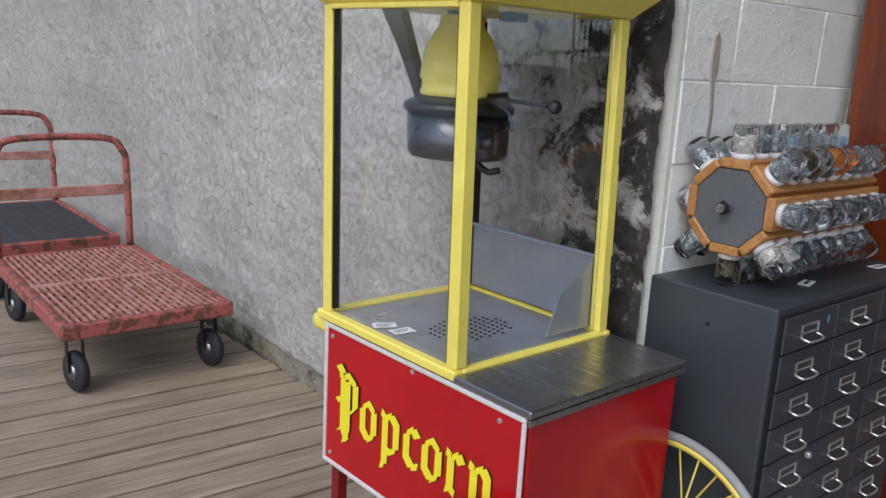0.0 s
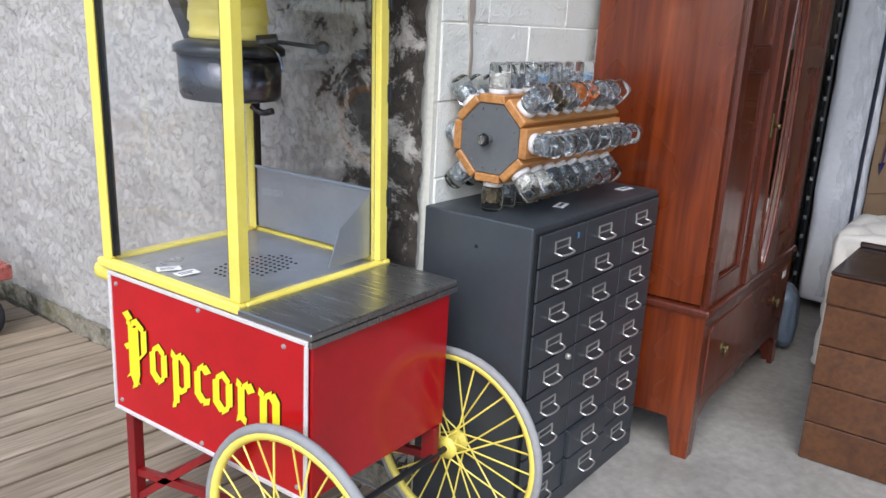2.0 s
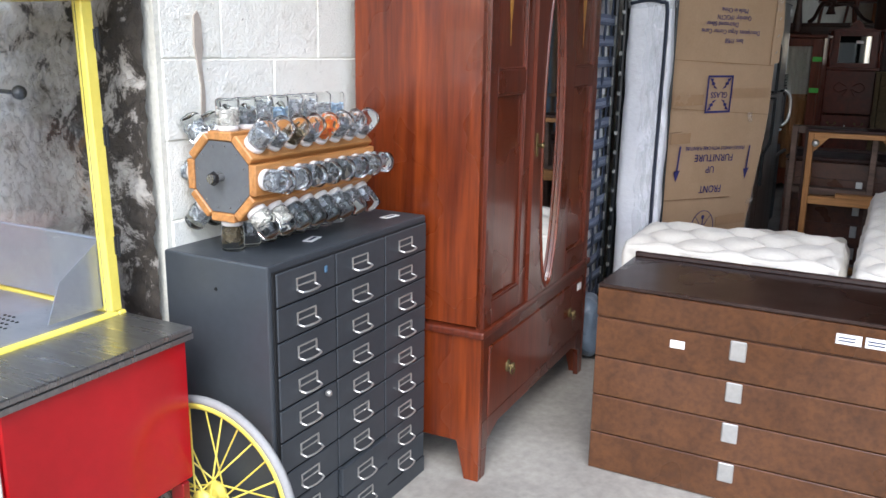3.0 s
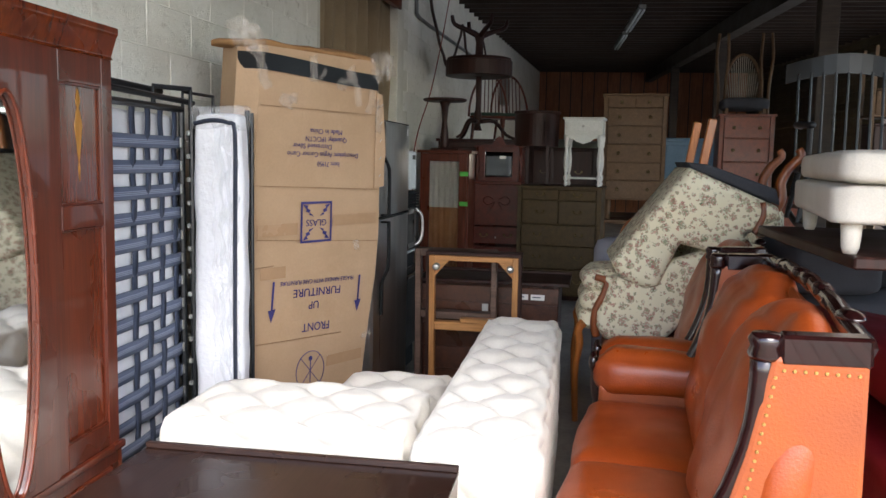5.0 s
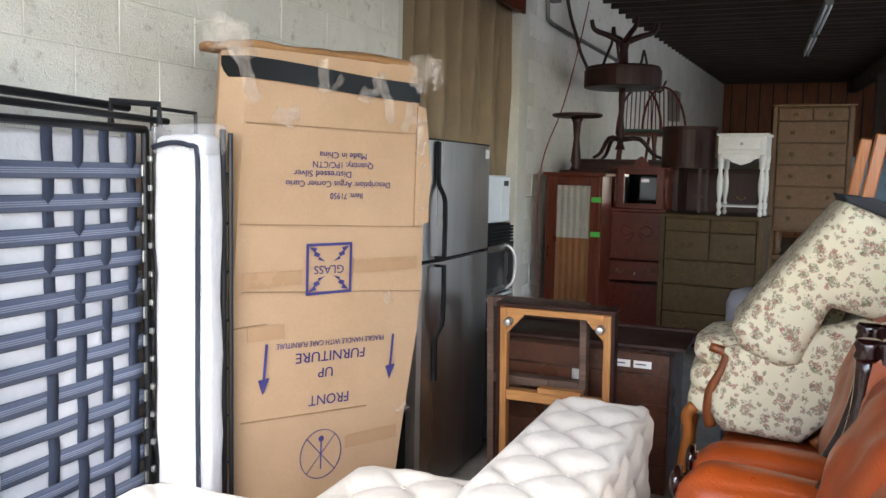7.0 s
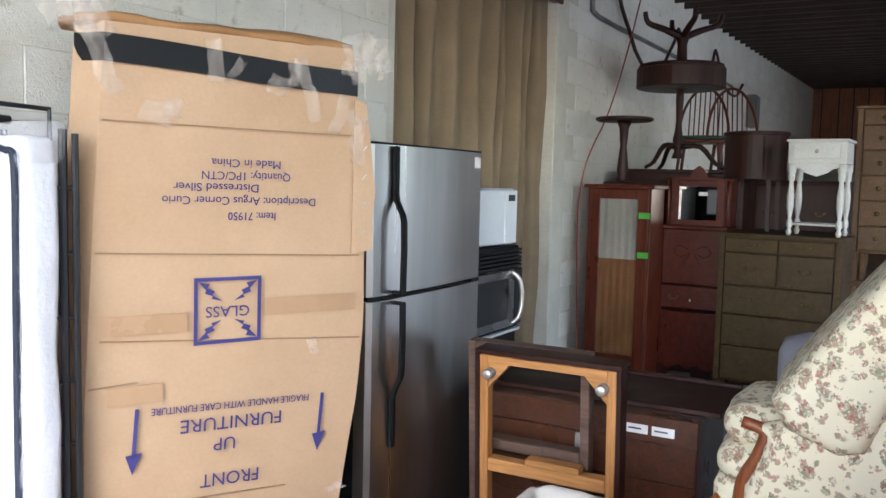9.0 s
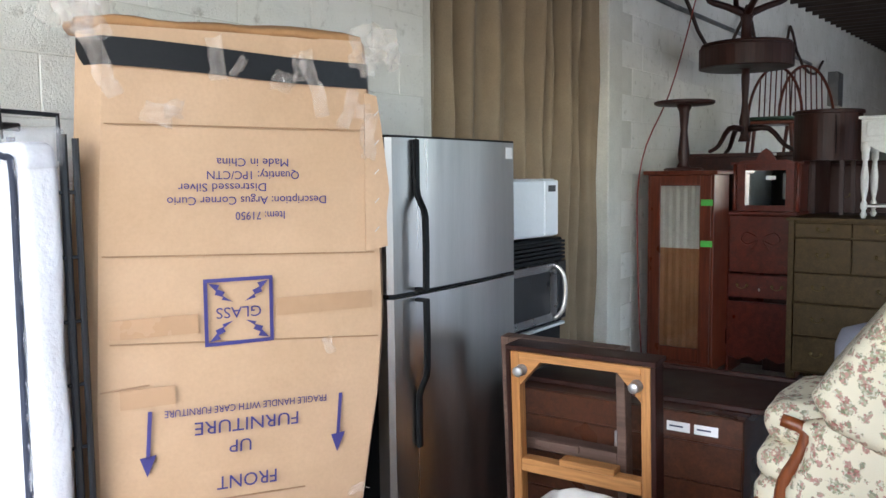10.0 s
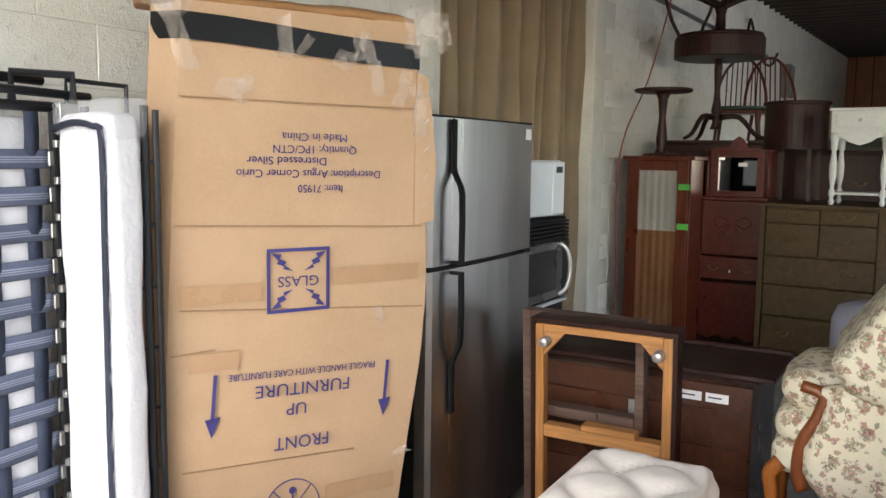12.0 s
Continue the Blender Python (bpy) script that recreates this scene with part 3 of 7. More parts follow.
    for off, z in ((0.004, zt), (0.075, zt + 0.072), (0.078, zt + 0.08), (0.01, zt + 0.152), (0.0, zt + 0.155)):
        rings.append([b.verts.new(p) for p in ((X0 - off, -off, z), (W + off, -off, z), (W + off, D + off, z), (X0 - off, D + off, z))])
    for lo, hi in zip(rings, rings[1:]):
        for i in range(4):
            b.faces.new((lo[i], lo[(i + 1) % 4], hi[(i + 1) % 4], hi[i]))
    b.faces.new(rings[-1])
    b.faces.new(rings[0][::-1])
    bmesh.ops.bevel(b, geom=b.edges[:], offset=0.002, segments=1, affect="EDGES")
    part("lid", b, m_yellow, c, "yellow painted flared lid")
    for z in (zb + 0.16, zb + 0.42, zb + 0.64):
        h = part("hinge", box(W - 0.012, W + 0.004, D - 0.002, D + 0.012, z, z + 0.045, 0.002), m_frame_black, c)
        part("hinge_pin", rod((W + 0.005, D + 0.006, z - 0.004), (W + 0.005, D + 0.006, z + 0.049), 0.004, seg=8), m_frame_black, h)
    # kettle on its hanger under the bell-shaped motor cover
    kx, ky = 0.188, 0.235
    part("neck", rod((kx, ky, 1.405), (kx, ky, zt), 0.034, seg=20), m_kettle, c, "grey steel neck", smooth=True)
    bell = part("motor_cover", lathe([(0.090, 1.270), (0.093, 1.280), (0.089, 1.286), (0.088, 1.305), (0.093, 1.31), (0.092, 1.325), (0.086, 1.365), (0.072, 1.40), (0.052, 1.428), (0.05, 1.445), (0.046, 1.452)], 32, m=pose(kx, ky, 0)), m_yellow, c, "yellow bell-shaped motor cover", smooth=True)
    ket = part("kettle", lathe([(0.096, 1.128), (0.112, 1.131), (0.118, 1.142), (0.121, 1.232)], 36, m=pose(kx, ky, 0)), m_kettle, c, "dark tarnished metal popping kettle", smooth=True)
    part("kettle_rim", lathe([(0.121, 1.2325), (0.129, 1.236), (0.129, 1.25), (0.12, 1.258), (0.092, 1.268)], 36, m=pose(kx, ky, 0)), m_black, ket, "black kettle rim", smooth=True)
    part("rim_clip", box(kx - 0.15, kx - 0.11, ky - 0.02, ky + 0.02, 1.235, 1.262, 0.004), m_kettle, ket)
    part("hanger", prism([(kx - 0.205, zt), (kx - 0.128, zt), (kx - 0.122, 1.38), (kx - 0.112, 1.262), (kx - 0.122, 1.245), (kx - 0.143, 1.25), (kx - 0.152, 1.30), (kx - 0.172, 1.38)], ky - 0.013, ky + 0.013, "xz", bevel=0.004), m_kettle, c, "broad grey steel hanger arm", m=Matrix(((1, 0, 0, 0), (0, 1, -0.3, 0.372), (0, 0, 1, 0), (0, 0, 0, 1))))
    part("crank", rod((kx + 0.1, ky + 0.02, 1.272), (kx + 0.21, ky + 0.09, 1.262), 0.005, seg=8), m_black, ket)
    bmk = bmesh.new()
    bmesh.ops.create_uvsphere(bmk, u_segments=14, v_segments=10, radius=0.016, matrix=pose(kx + 0.215, ky + 0.092, 1.262))
    part("crank_knob", bmk, m_black, ket, "black ball knob", smooth=True)
    part("pivot", rod((kx + 0.095, ky, 1.268), (kx + 0.13, ky + 0.03, 1.274), 0.015, seg=10), m_black, ket)
    part("spout_lever", pipe([(kx + 0.11, ky, 1.262), (kx + 0.15, ky + 0.01, 1.245), (kx + 0.168, ky + 0.01, 1.205)], 0.004, 6), m_kettle, ket)
    part("power_lead", pipe([(kx + 0.07, ky, 1.12), (kx + 0.095, ky + 0.01, 1.105), (kx + 0.12, ky + 0.02, 1.112)], 0.008, 8), m_black, ket)
    part("lamp_socket", box(W - 0.2, W - 0.15, D * 0.55, D * 0.65, zt - 0.02, zt, 0.003), m_frame_black, c)
    # push handle, legs, braces, axle
    part("handle", cushion(-0.085, -0.001, 0.0, 0.05, z1 - 0.042, z1 + 0.002, 0.018, 0.0, 5), m_yellow, c, "yellow push handle end", smooth=True)
    for y in (0.012, D - 0.042):
        part("leg", box(0.012, 0.042, y, y + 0.03, 0.0, z0, 0.002), m_red_leg, c)
        part("brace", bar((0.03, y + 0.015, 0.08), (0.35, y + 0.015, z0 - 0.01), 0.018, 0.018), m_red_leg, c)
        part("strut", bar((0.03, y + 0.015, 0.16), (L - 0.02, y + 0.015, 0.26), 0.018, 0.02), m_red_leg, c)
        part("axle_plate", box(L - 0.035, L + 0.005, y, y + 0.022, 0.25, z0, 0.002), m_red_leg, c)
    part("cross_bar", bar((0.03, 0.03, 0.1), (0.03, D - 0.03, 0.1), 0.018, 0.018), m_red_leg, c)
    part("axle", rod((L, -0.04, 0.265), (L, D + 0.03, 0.265), 0.008, seg=10), m_frame_black, c)
    # wheels turn in the plane of x and z
    for y in (-0.05, D + 0.05):
        hold = part("wheel_boss", rod((L, y - 0.01, 0.265), (L, y + 0.01, 0.265), 0.02, seg=10), m_yellow, c)
        wheel_xz(c, L, y, 0.265, 0.268)
    # price tags on the pan
    for x, y, rz in ((0.15, 0.06, 62), (0.205, 0.07, 84)):
        tagtile = part("price_tag", box(-0.028, 0.028, -0.017, 0.017, 0, 0.0008), m_paper, c, "printed paper price tag", m=pose(x, y, zb + 0.0165, 0, 0, rz))
        for i in range(2):
            part("print", box(-0.02, 0.02 - 0.008 * i, 0.003 - i * 0.01, 0.007 - i * 0.01, 0.0009, 0.0012), m_print, tagtile, m=pose(x, y, zb + 0.0165, 0, 0, rz))
    # the worn case leans a little towards the handle
    for ob in c.children_recursive:
        for q in ob.data.vertices:
            q.co.x -= 0.03 * max(0.0, q.co.z - zb - 0.022)
    return c


def wheel_xz(c, x, y, z, r):
    """Rim, tyre, hub and crossed spokes; the axle lies along y."""
    circle = [2 * math.pi * i / 48 for i in range(48)]
    hub = part("wheel", lathe([(0.012, -0.035), (0.03, -0.03), (0.03, -0.02), (0.016, -0.01), (0.016, 0.01), (0.03, 0.02), (0.03, 0.03), (0.012, 0.035)], 16, m=pose(x, y, z, 90, 0, 0)), m_yellow, c, "yellow wire-spoked wheel", smooth=True)
    part("rim", pipe([(x + (r - 0.022) * math.cos(a), y, z + (r - 0.022) * math.sin(a)) for a in circle], 0.0115, 8, closed=True, smooth=1), m_yellow, hub, smooth=True)
    part("tyre", pipe([(x + (r - 0.009) * math.cos(a), y, z + (r - 0.009) * math.sin(a)) for a in circle], 0.0115, 8, closed=True, smooth=1), m_rubber, hub, "worn grey rubber tyre", smooth=True)
    for i in range(28):
        a = 2 * math.pi * i / 28
        s = 0.026 if i % 2 else -0.026
        lead = 0.8 if i % 4 < 2 else -0.8
        part("spoke", rod((x + 0.028 * math.cos(a + lead), y + s, z + 0.028 * math.sin(a + lead)), (x + (r - 0.03) * math.cos(a), y, z + (r - 0.03) * math.sin(a)), 0.0024, seg=5), m_yellow, hub)


def blackletter(sign, L, zc):
    """The word in broken-pen strokes, yellow with a dark edge, sloping with the panel."""
    def stroke(bm, pts, wd, y):
        # a pen held at a slant: each stroke is a run of parallelograms, laid one over the other
        for (x0, z0), (x1, z1) in zip(pts, pts[1:]):
            y -= 0.00012
            pen = Vector((wd * 0.75, wd * 0.42)) if abs(x1 - x0) < abs(z1 - z0) * 1.2 else Vector((wd * 0.15, wd * 0.62))
            poly = [(x0 - pen.x / 2, z0 - pen.y / 2), (x0 + pen.x / 2, z0 + pen.y / 2), (x1 + pen.x / 2, z1 + pen.y / 2), (x1 - pen.x / 2, z1 - pen.y / 2)]
            prism(poly, y, y + 0.0008, "xz", bm)
    glyphs = {
        "P": [[(0.02, 1.28), (0.10, 1.2), (0.10, 0.25), (0.02, 0.12)], [(0.10, 0.25), (0.2, 0.0)], [(0.0, 0.8), (0.06, 0.72)], [(0.22, 1.2), (0.22, 0.2), (0.16, -0.05)], [(0.14, 1.25), (0.24, 1.32), (0.40, 1.18), (0.40, 0.75), (0.26, 0.55)], [(0.02, 1.45), (0.12, 1.32)]],
        "o": [[(0.05, 0.8), (0.05, 0.22), (0.17, 0.02)], [(0.05, 0.8), (0.18, 0.98), (0.30, 0.8)], [(0.30, 0.8), (0.30, 0.2), (0.17, 0.02)]],
        "p": [[(0.0, 0.98), (0.08, 0.86), (0.08, -0.35), (0.0, -0.42)], [(0.08, 0.86), (0.2, 1.0), (0.31, 0.82), (0.31, 0.2), (0.19, 0.04), (0.09, 0.1)]],
        "c": [[(0.06, 0.8), (0.06, 0.22), (0.17, 0.02), (0.29, 0.12)], [(0.06, 0.8), (0.18, 0.98), (0.27, 0.82)]],
        "r": [[(0.0, 0.95), (0.08, 0.86), (0.08, 0.12), (0.0, 0.02)], [(0.08, 0.12), (0.17, 0.02)], [(0.10, 0.85), (0.2, 1.0), (0.27, 0.82)]],
        "n": [[(0.0, 0.95), (0.08, 0.86), (0.08, 0.12), (0.0, 0.02)], [(0.08, 0.12), (0.15, 0.02)], [(0.10, 0.85), (0.22, 1.0), (0.30, 0.82), (0.30, 0.12), (0.38, 0.0)], [(0.30, 0.1), (0.25, -0.12)]],
    }
    s = 0.087
    for ch, x in zip("Popcorn", (0.066, 0.158, 0.240, 0.322, 0.388, 0.466, 0.536)):
        face, edge = bmesh.new(), bmesh.new()
        for lay_, pts in enumerate(glyphs[ch]):
            q = [(x + u * s * 2.1, zc - 0.057 + v * 0.094 if ch != "P" else zc - 0.092 + v * 0.128) for u, v in pts]
            stroke(edge, q, 0.0335, -0.0066 - 0.0001 * lay_)
            stroke(face, q, 0.029, -0.0086 - 0.0007 * lay_)
        g = part("letter", face, m_lettering, sign, "yellow blackletter character")
        part("letter_edge", edge, m_letter_edge, g)


popcorn_cart()

# ---- drawer cabinet and jar carousel ----


def drawer_cabinet():
    c = thing("drawer_cabinet", pose(1.675, 0.795, 0, 0, 0, -1.3), "grey steel cabinet of twenty-seven small card drawers", "cabinet")
    W, D, H = 0.745, 0.34, 0.868
    part("body", box(0, W, 0.006, D, 0.0, H, 0.006, 2), m_cabinet, c, "dark grey enamelled steel carcass")
    part("base_strip", box(0.004, W - 0.004, -0.001, 0.0055, 0.0, 0.055, 0.001), m_cabinet, c)
    cw, rh, z0 = (W - 0.03) / 3, 0.0875, 0.062
    first = None
    for i in range(3):
        for j in range(9):
            x, z = 0.015 + i * cw, z0 + j * rh
            out = 0.012 if (i, j) in ((1, 0), (1, 1)) else 0.0
            d = part("drawer", box(x + 0.0025, x + cw - 0.0025, -0.006 - out, 0.0, z + 0.0025, z + rh - 0.0025, 0.002), m_cabinet, c)
            if first is None:
                first = part("pull", card_pull(), m_pull, d, "nickel card-holder pull")
                first.matrix_basis = pose(x + cw * 0.46, -0.007 - out, z + 0.044)
            else:
                o = again(first, pose(x + cw * 0.46, -0.007 - out, z + 0.044))
                o.parent = d
    part("shadow_gap", box(0.012, W - 0.012, 0.0, 0.0058, 0.058, z0 + 9 * rh + 0.002), m_gap, c)
    part("key_tag", box(0.2, 0.212, -0.011, -0.008, 0.81, 0.828, 0.002), m_blue, c, "small blue tag")
    part("string_knot", cushion(0.19, 0.207, -0.026, -0.008, 0.475, 0.493, 0.008, 0, 3), m_pull, c, "white knotted tag")
    for x, z in ((0.004, 0.79),):
        part("bolt_hole", lathe([(0.005, 0), (0.004, 0.002)], 8, m=pose(-0.0005, 0.17, z, 0, -90, 0)), m_gap, c)


def card_pull():
    """A card frame with a hooked lip."""
    b = box(-0.038, 0.038, -0.003, 0.0, 0.013, 0.0165)
    box(-0.038, -0.0345, -0.004, 0.0, -0.015, 0.013, 0, 1, b)
    box(0.0345, 0.038, -0.004, 0.0, -0.015, 0.013, 0, 1, b)
    box(-0.038, 0.038, -0.003, 0.0, -0.005, -0.002, 0, 1, b)
    pipe([(-0.036, -0.002, -0.013), (-0.034, -0.019, -0.017), (0.0, -0.024, -0.018), (0.034, -0.019, -0.017), (0.036, -0.002, -0.013)], 0.0028, 6, b, smooth=2)
    return b


drawer_cabinet()
for x, y, rz in ((1.96, 0.88, 12), (2.33, 0.86, -8)):
    o = part("price_label", box(-0.032, 0.032, -0.014, 0.014, 0, 0.0012), m_paper)
    o.matrix_basis = pose(x, y, 0.8695, 0, 0, rz)
    tagged(o, "small white paper price label lying flat", "label", "cabinet price labels")
    part("print", box(-0.02, 0.022, -0.004, 0.004, 0.0013, 0.0018), m_print, o)


def jar_carousel():
    c = thing("jar_carousel", pose(1.735, 0.985, 1.056, 0, 0, -2), "octagonal wooden carousel of glass screw jars full of hardware", "jar carousel")
    n, L, R = 8, 0.505, 0.100
    drum = part("end_plate", lathe([(0.094, 0), (0.094, 0.006)], 8, m=pose(0.004, 0, 0, 0, 90, 0) @ pose(0, 0, 0, 0, 0, 22.5)), m_grey_plate, c, "grey metal end plate with nails")
    part("end_plate", lathe([(0.094, 0), (0.094, 0.006)], 8, m=pose(L - 0.006, 0, 0, 0, 90, 0) @ pose(0, 0, 0, 0, 0, 22.5)), m_grey_plate, c)
    part("axle", rod((-0.035, 0, 0), (L + 0.03, 0, 0), 0.011, seg=12), m_steel, c)
    part("axle_nut", lathe([(0.016, 0), (0.018, 0.008), (0.012, 0.014)], 6, m=pose(-0.03, 0, 0, 0, 90, 0)), m_black, c)
    for i in range(12):
        a = 2 * math.pi * i / 12 + 0.2
        part("nail", lathe([(0.003, 0), (0.001, 0.003)], 6, m=pose(0.003, 0.078 * math.cos(a), 0.078 * math.sin(a), 0, -90, 0)), m_steel, drum)
    random.seed(11)
    fills = [m_screws, m_screws, m_nails, m_screws, m_nails, m_screws, m_brown_bits, m_nails, m_screws]
    body = lid = None
    for i in range(n):
        a = 2 * math.pi * i / n
        out, side = Vector((0, math.cos(a), math.sin(a))), Vector((0, -math.sin(a), math.cos(a)))
        b = box(0.0, L, -0.038, 0.038, -0.011, 0.011, 0.003)
        rot = Matrix(((1, 0, 0), (0, side.y, out.y), (0, side.z, out.z))).to_4x4()
        rot.translation = out * (R + 0.0)
        part("slat", b, m_pine, c, "honey-coloured wooden slat", m=rot)
        for j in range(8):
            m = Matrix.Translation(out * (R + 0.011) + Vector((0.034 + j * 0.0617, 0, 0))) @ rot.to_3x3().to_4x4()
            if body is None:
                body = part("jar", lathe([(0.021, 0.012), (0.0265, 0.016), (0.0285, 0.022), (0.0285, 0.072), (0.0255, 0.0765), (0.021, 0.0785)], 18), m_jar, c, "small clear glass jar", smooth=True)
                jar = body
                lid = part("lid", lathe([(0.0255, 0), (0.0265, 0.002), (0.0265, 0.012), (0.024, 0.013)], 16), m_trim_white, jar, smooth=True)
                fill = part("contents", jar_fill(), fills[0], jar)
                jar.matrix_basis = m
            else:
                jar = again(body, m)
                again(lid, Matrix()).parent = jar
                f = again(fill, Matrix())
                f.parent = jar
                level = random.uniform(0.65, 1.05)
                f.matrix_basis = Matrix.Diagonal((1, 1, level, 1)) @ pose(0, 0, 0, 0, 0, random.uniform(0, 360))
                f.material_slots[0].link = "OBJECT"
                pick = random.choice(fills)
                if i == 2:
                    pick = m_white_bits if j == 0 else random.choice((m_nails, m_screws, m_screws, m_blue_bits))
                if i == 3 and j == 4:
                    pick = m_red_bits
                if i == 5 and j < 2:
                    pick = m_white_bits
                f.material_slots[0].material = pick


def jar_fill():
    """A loose heap of small hardware within a jar."""
    rnd = random.Random(5)
    b = lathe([(0.015, 0.016), (0.018, 0.018), (0.018, 0.052), (0.008, 0.058)], 8)
    for i in range(70):
        a, z = rnd.uniform(0, 6.28), rnd.uniform(0.019, 0.062)
        p = Vector((0.0205 * math.cos(a), 0.0205 * math.sin(a), z))
        d = Vector((-math.sin(a), math.cos(a), rnd.uniform(-1.5, 1.5))).normalized() * rnd.uniform(0.004, 0.008)
        rod(p - d, p + d, 0.0021, 0.0014, 5, b)
    return b


m_screws = mat("zinc_screws", "c8cbce", "8a8e92", rough=0.3, metal=0.7, big=90, fine=200, bump=0.6)
m_nails = mat("steel_nails", "a8acb0", "6c7074", rough=0.3, metal=0.7, big=90, fine=200, bump=0.6)
m_white_bits = mat("white_plugs", "e0dcd4", "bdb8ae", rough=0.6, big=80, fine=200, bump=0.6)
m_brown_bits = mat("brass_screws", "76684e", "4c4434", rough=0.45, metal=0.5, big=80, fine=200, bump=0.6)
m_red_bits = mat("red_orange_plugs", "c4321c", "d8902c", rough=0.5, big=70, fine=200, bump=0.6)
m_blue_bits = mat("pale_blue_plugs", "6e9cc0", "b4bcc4", rough=0.5, big=70, fine=200, bump=0.6)
jar_carousel()

# ---- wardrobe ----


def wardrobe():
    c = thing("wardrobe", pose(2.43, 0.588, 0, 0, 0, 0.4), "tall mahogany wardrobe with oval mirror door and drawer base", "wardrobe")
    W, D, H, zl = 1.10, 0.465, 1.86, 0.49
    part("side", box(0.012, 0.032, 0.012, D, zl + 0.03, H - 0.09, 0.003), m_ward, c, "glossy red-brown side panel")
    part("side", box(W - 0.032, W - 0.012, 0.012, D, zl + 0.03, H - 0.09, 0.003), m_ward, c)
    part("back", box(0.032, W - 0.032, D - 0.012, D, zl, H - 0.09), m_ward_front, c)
    part("top", box(0.012, W - 0.012, 0.012, D, H - 0.09, H - 0.07, 0.002), m_ward, c)
    cor = part("cornice", prism([(0.0, H - 0.10), (0.008, H - 0.09), (-0.012, H - 0.03), (-0.018, H - 0.02), (-0.018, H), (D, H), (D, H - 0.10)], -0.004, W + 0.004, "yz", bevel=0.003), m_ward, c, "moulded mahogany cornice")
    # base with one long drawer, on shaped feet
    part("base_side", prism([(0.0, 0.0), (0.05, 0.0), (0.08, 0.13), (D - 0.08, 0.13), (D - 0.05, 0.0), (D, 0.0), (D, zl), (0.0, zl)], 0.0, 0.022, "yz", bevel=0.002), m_ward, c)
    part("base_side", prism([(0.0, 0.0), (0.05, 0.0), (0.08, 0.13), (D - 0.08, 0.13), (D - 0.05, 0.0), (D, 0.0), (D, zl), (0.0, zl)], W - 0.022, W, "yz", bevel=0.002), m_ward, c)
    part("ledge", box(-0.010, W + 0.010, -0.012, D, zl, zl + 0.026, 0.008, 2), m_ward_front, c)
    part("apron", prism([(0.0224, 0.0), (0.055, 0.0), (0.07, 0.12), (0.16, 0.155), (W - 0.16, 0.155), (W - 0.07, 0.12), (W - 0.055, 0.0), (W - 0.0224, 0.0), (W - 0.0224, 0.2), (0.0224, 0.2)], 0.0, 0.02, "xz", bevel=0.002), m_ward_front, c)
    part("base_back", box(0.023, W - 0.023, D - 0.02, D - 0.005, 0.14, zl), m_ward_front, c)
    part("base_rail", box(0.0224, W - 0.0224, 0.0, 0.02, zl - 0.04, zl - 0.0005), m_ward_front, c)
    for x0, x1 in ((0.0224, 0.06), (W - 0.06, W - 0.0224)):
        part("base_stile", box(x0, x1, 0.0, 0.02, 0.2005, zl - 0.0405), m_ward_front, c)
    dr = part("drawer", box(0.063, W - 0.063, -0.004, 0.018, 0.203, zl - 0.043, 0.004), m_ward_panel, c, "long drawer with cock beading")
    for x in (0.22, W - 0.22):
        h = part("drawer_pull", lathe([(0.022, 0), (0.02, 0.004), (0.006, 0.006), (0.006, 0.014), (0.012, 0.02), (0.008, 0.024)], 16, m=pose(x, -0.004, 0.33, 90, 0, 0)), m_brass, dr, "aged brass pull", smooth=True)
        part("pull_ring", pipe([(x + 0.02 * math.cos(a), -0.022, 0.322 + 0.02 * math.sin(a)) for a in [i * math.pi / 6 for i in range(12)]], 0.0025, 6, closed=True, smooth=1), m_brass, h)
    # front: two panels beside a mirror door
    z0, z1 = zl + 0.026, H - 0.10
    xs = (0.012, 0.36, 0.74, W - 0.012)
    for q, (a, b) in enumerate(((xs[0], xs[1]), (xs[2], xs[3]))):
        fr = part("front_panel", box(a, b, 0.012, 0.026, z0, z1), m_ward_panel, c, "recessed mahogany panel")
        st = 0.06
        for bx in (box(a, a + st, 0.0, 0.013, z0, z1, 0.002), box(b - st, b, 0.0, 0.013, z0, z1, 0.002), box(a + st, b - st, 0.0, 0.013, z0, z0 + 0.08, 0.002), box(a + st, b - st, 0.0, 0.013, z1 - 0.09, z1, 0.002), box(a + st, b - st, 0.0, 0.013, 1.24, 1.31, 0.002)):
            part("rail", bx, m_ward_front, fr)
        for za, zb_ in ((z0 + 0.08, 1.24), (1.31, z1 - 0.09)):
            for bx in (box(a + st, a + st + 0.008, 0.003, 0.013, za, zb_, 0.002), box(b - st - 0.008, b - st, 0.003, 0.013, za, zb_, 0.002), box(a + st + 0.008, b - st - 0.008, 0.003, 0.013, za, za + 0.008, 0.002), box(a + st + 0.008, b - st - 0.008, 0.003, 0.013, zb_ - 0.008, zb_, 0.002)):
                part("moulding", bx, m_ward_front, fr)
        mx = (a + b) / 2
        inlay = lathe([(0.002, 1.38), (0.006, 1.42), (0.003, 1.44), (0.014, 1.50), (0.022, 1.55), (0.012, 1.585), (0.006, 1.60), (0.014, 1.62), (0.003, 1.66)], 12)
        bmesh.ops.scale(inlay, vec=(1, 0.06, 1), verts=inlay.verts)
        part("inlay", inlay, m_inlay, fr, "satinwood urn inlay", m=pose(mx, 0.0115, 0), smooth=True)
    a, b = xs[1] + 0.003, xs[2] - 0.003
    door = part("mirror_door", oval_frame(a, b, z0 + 0.003, z1 - 0.003, (a + b) / 2, 1.075, 0.105, 0.545), m_ward_front, c, "mirror door with an oval opening")
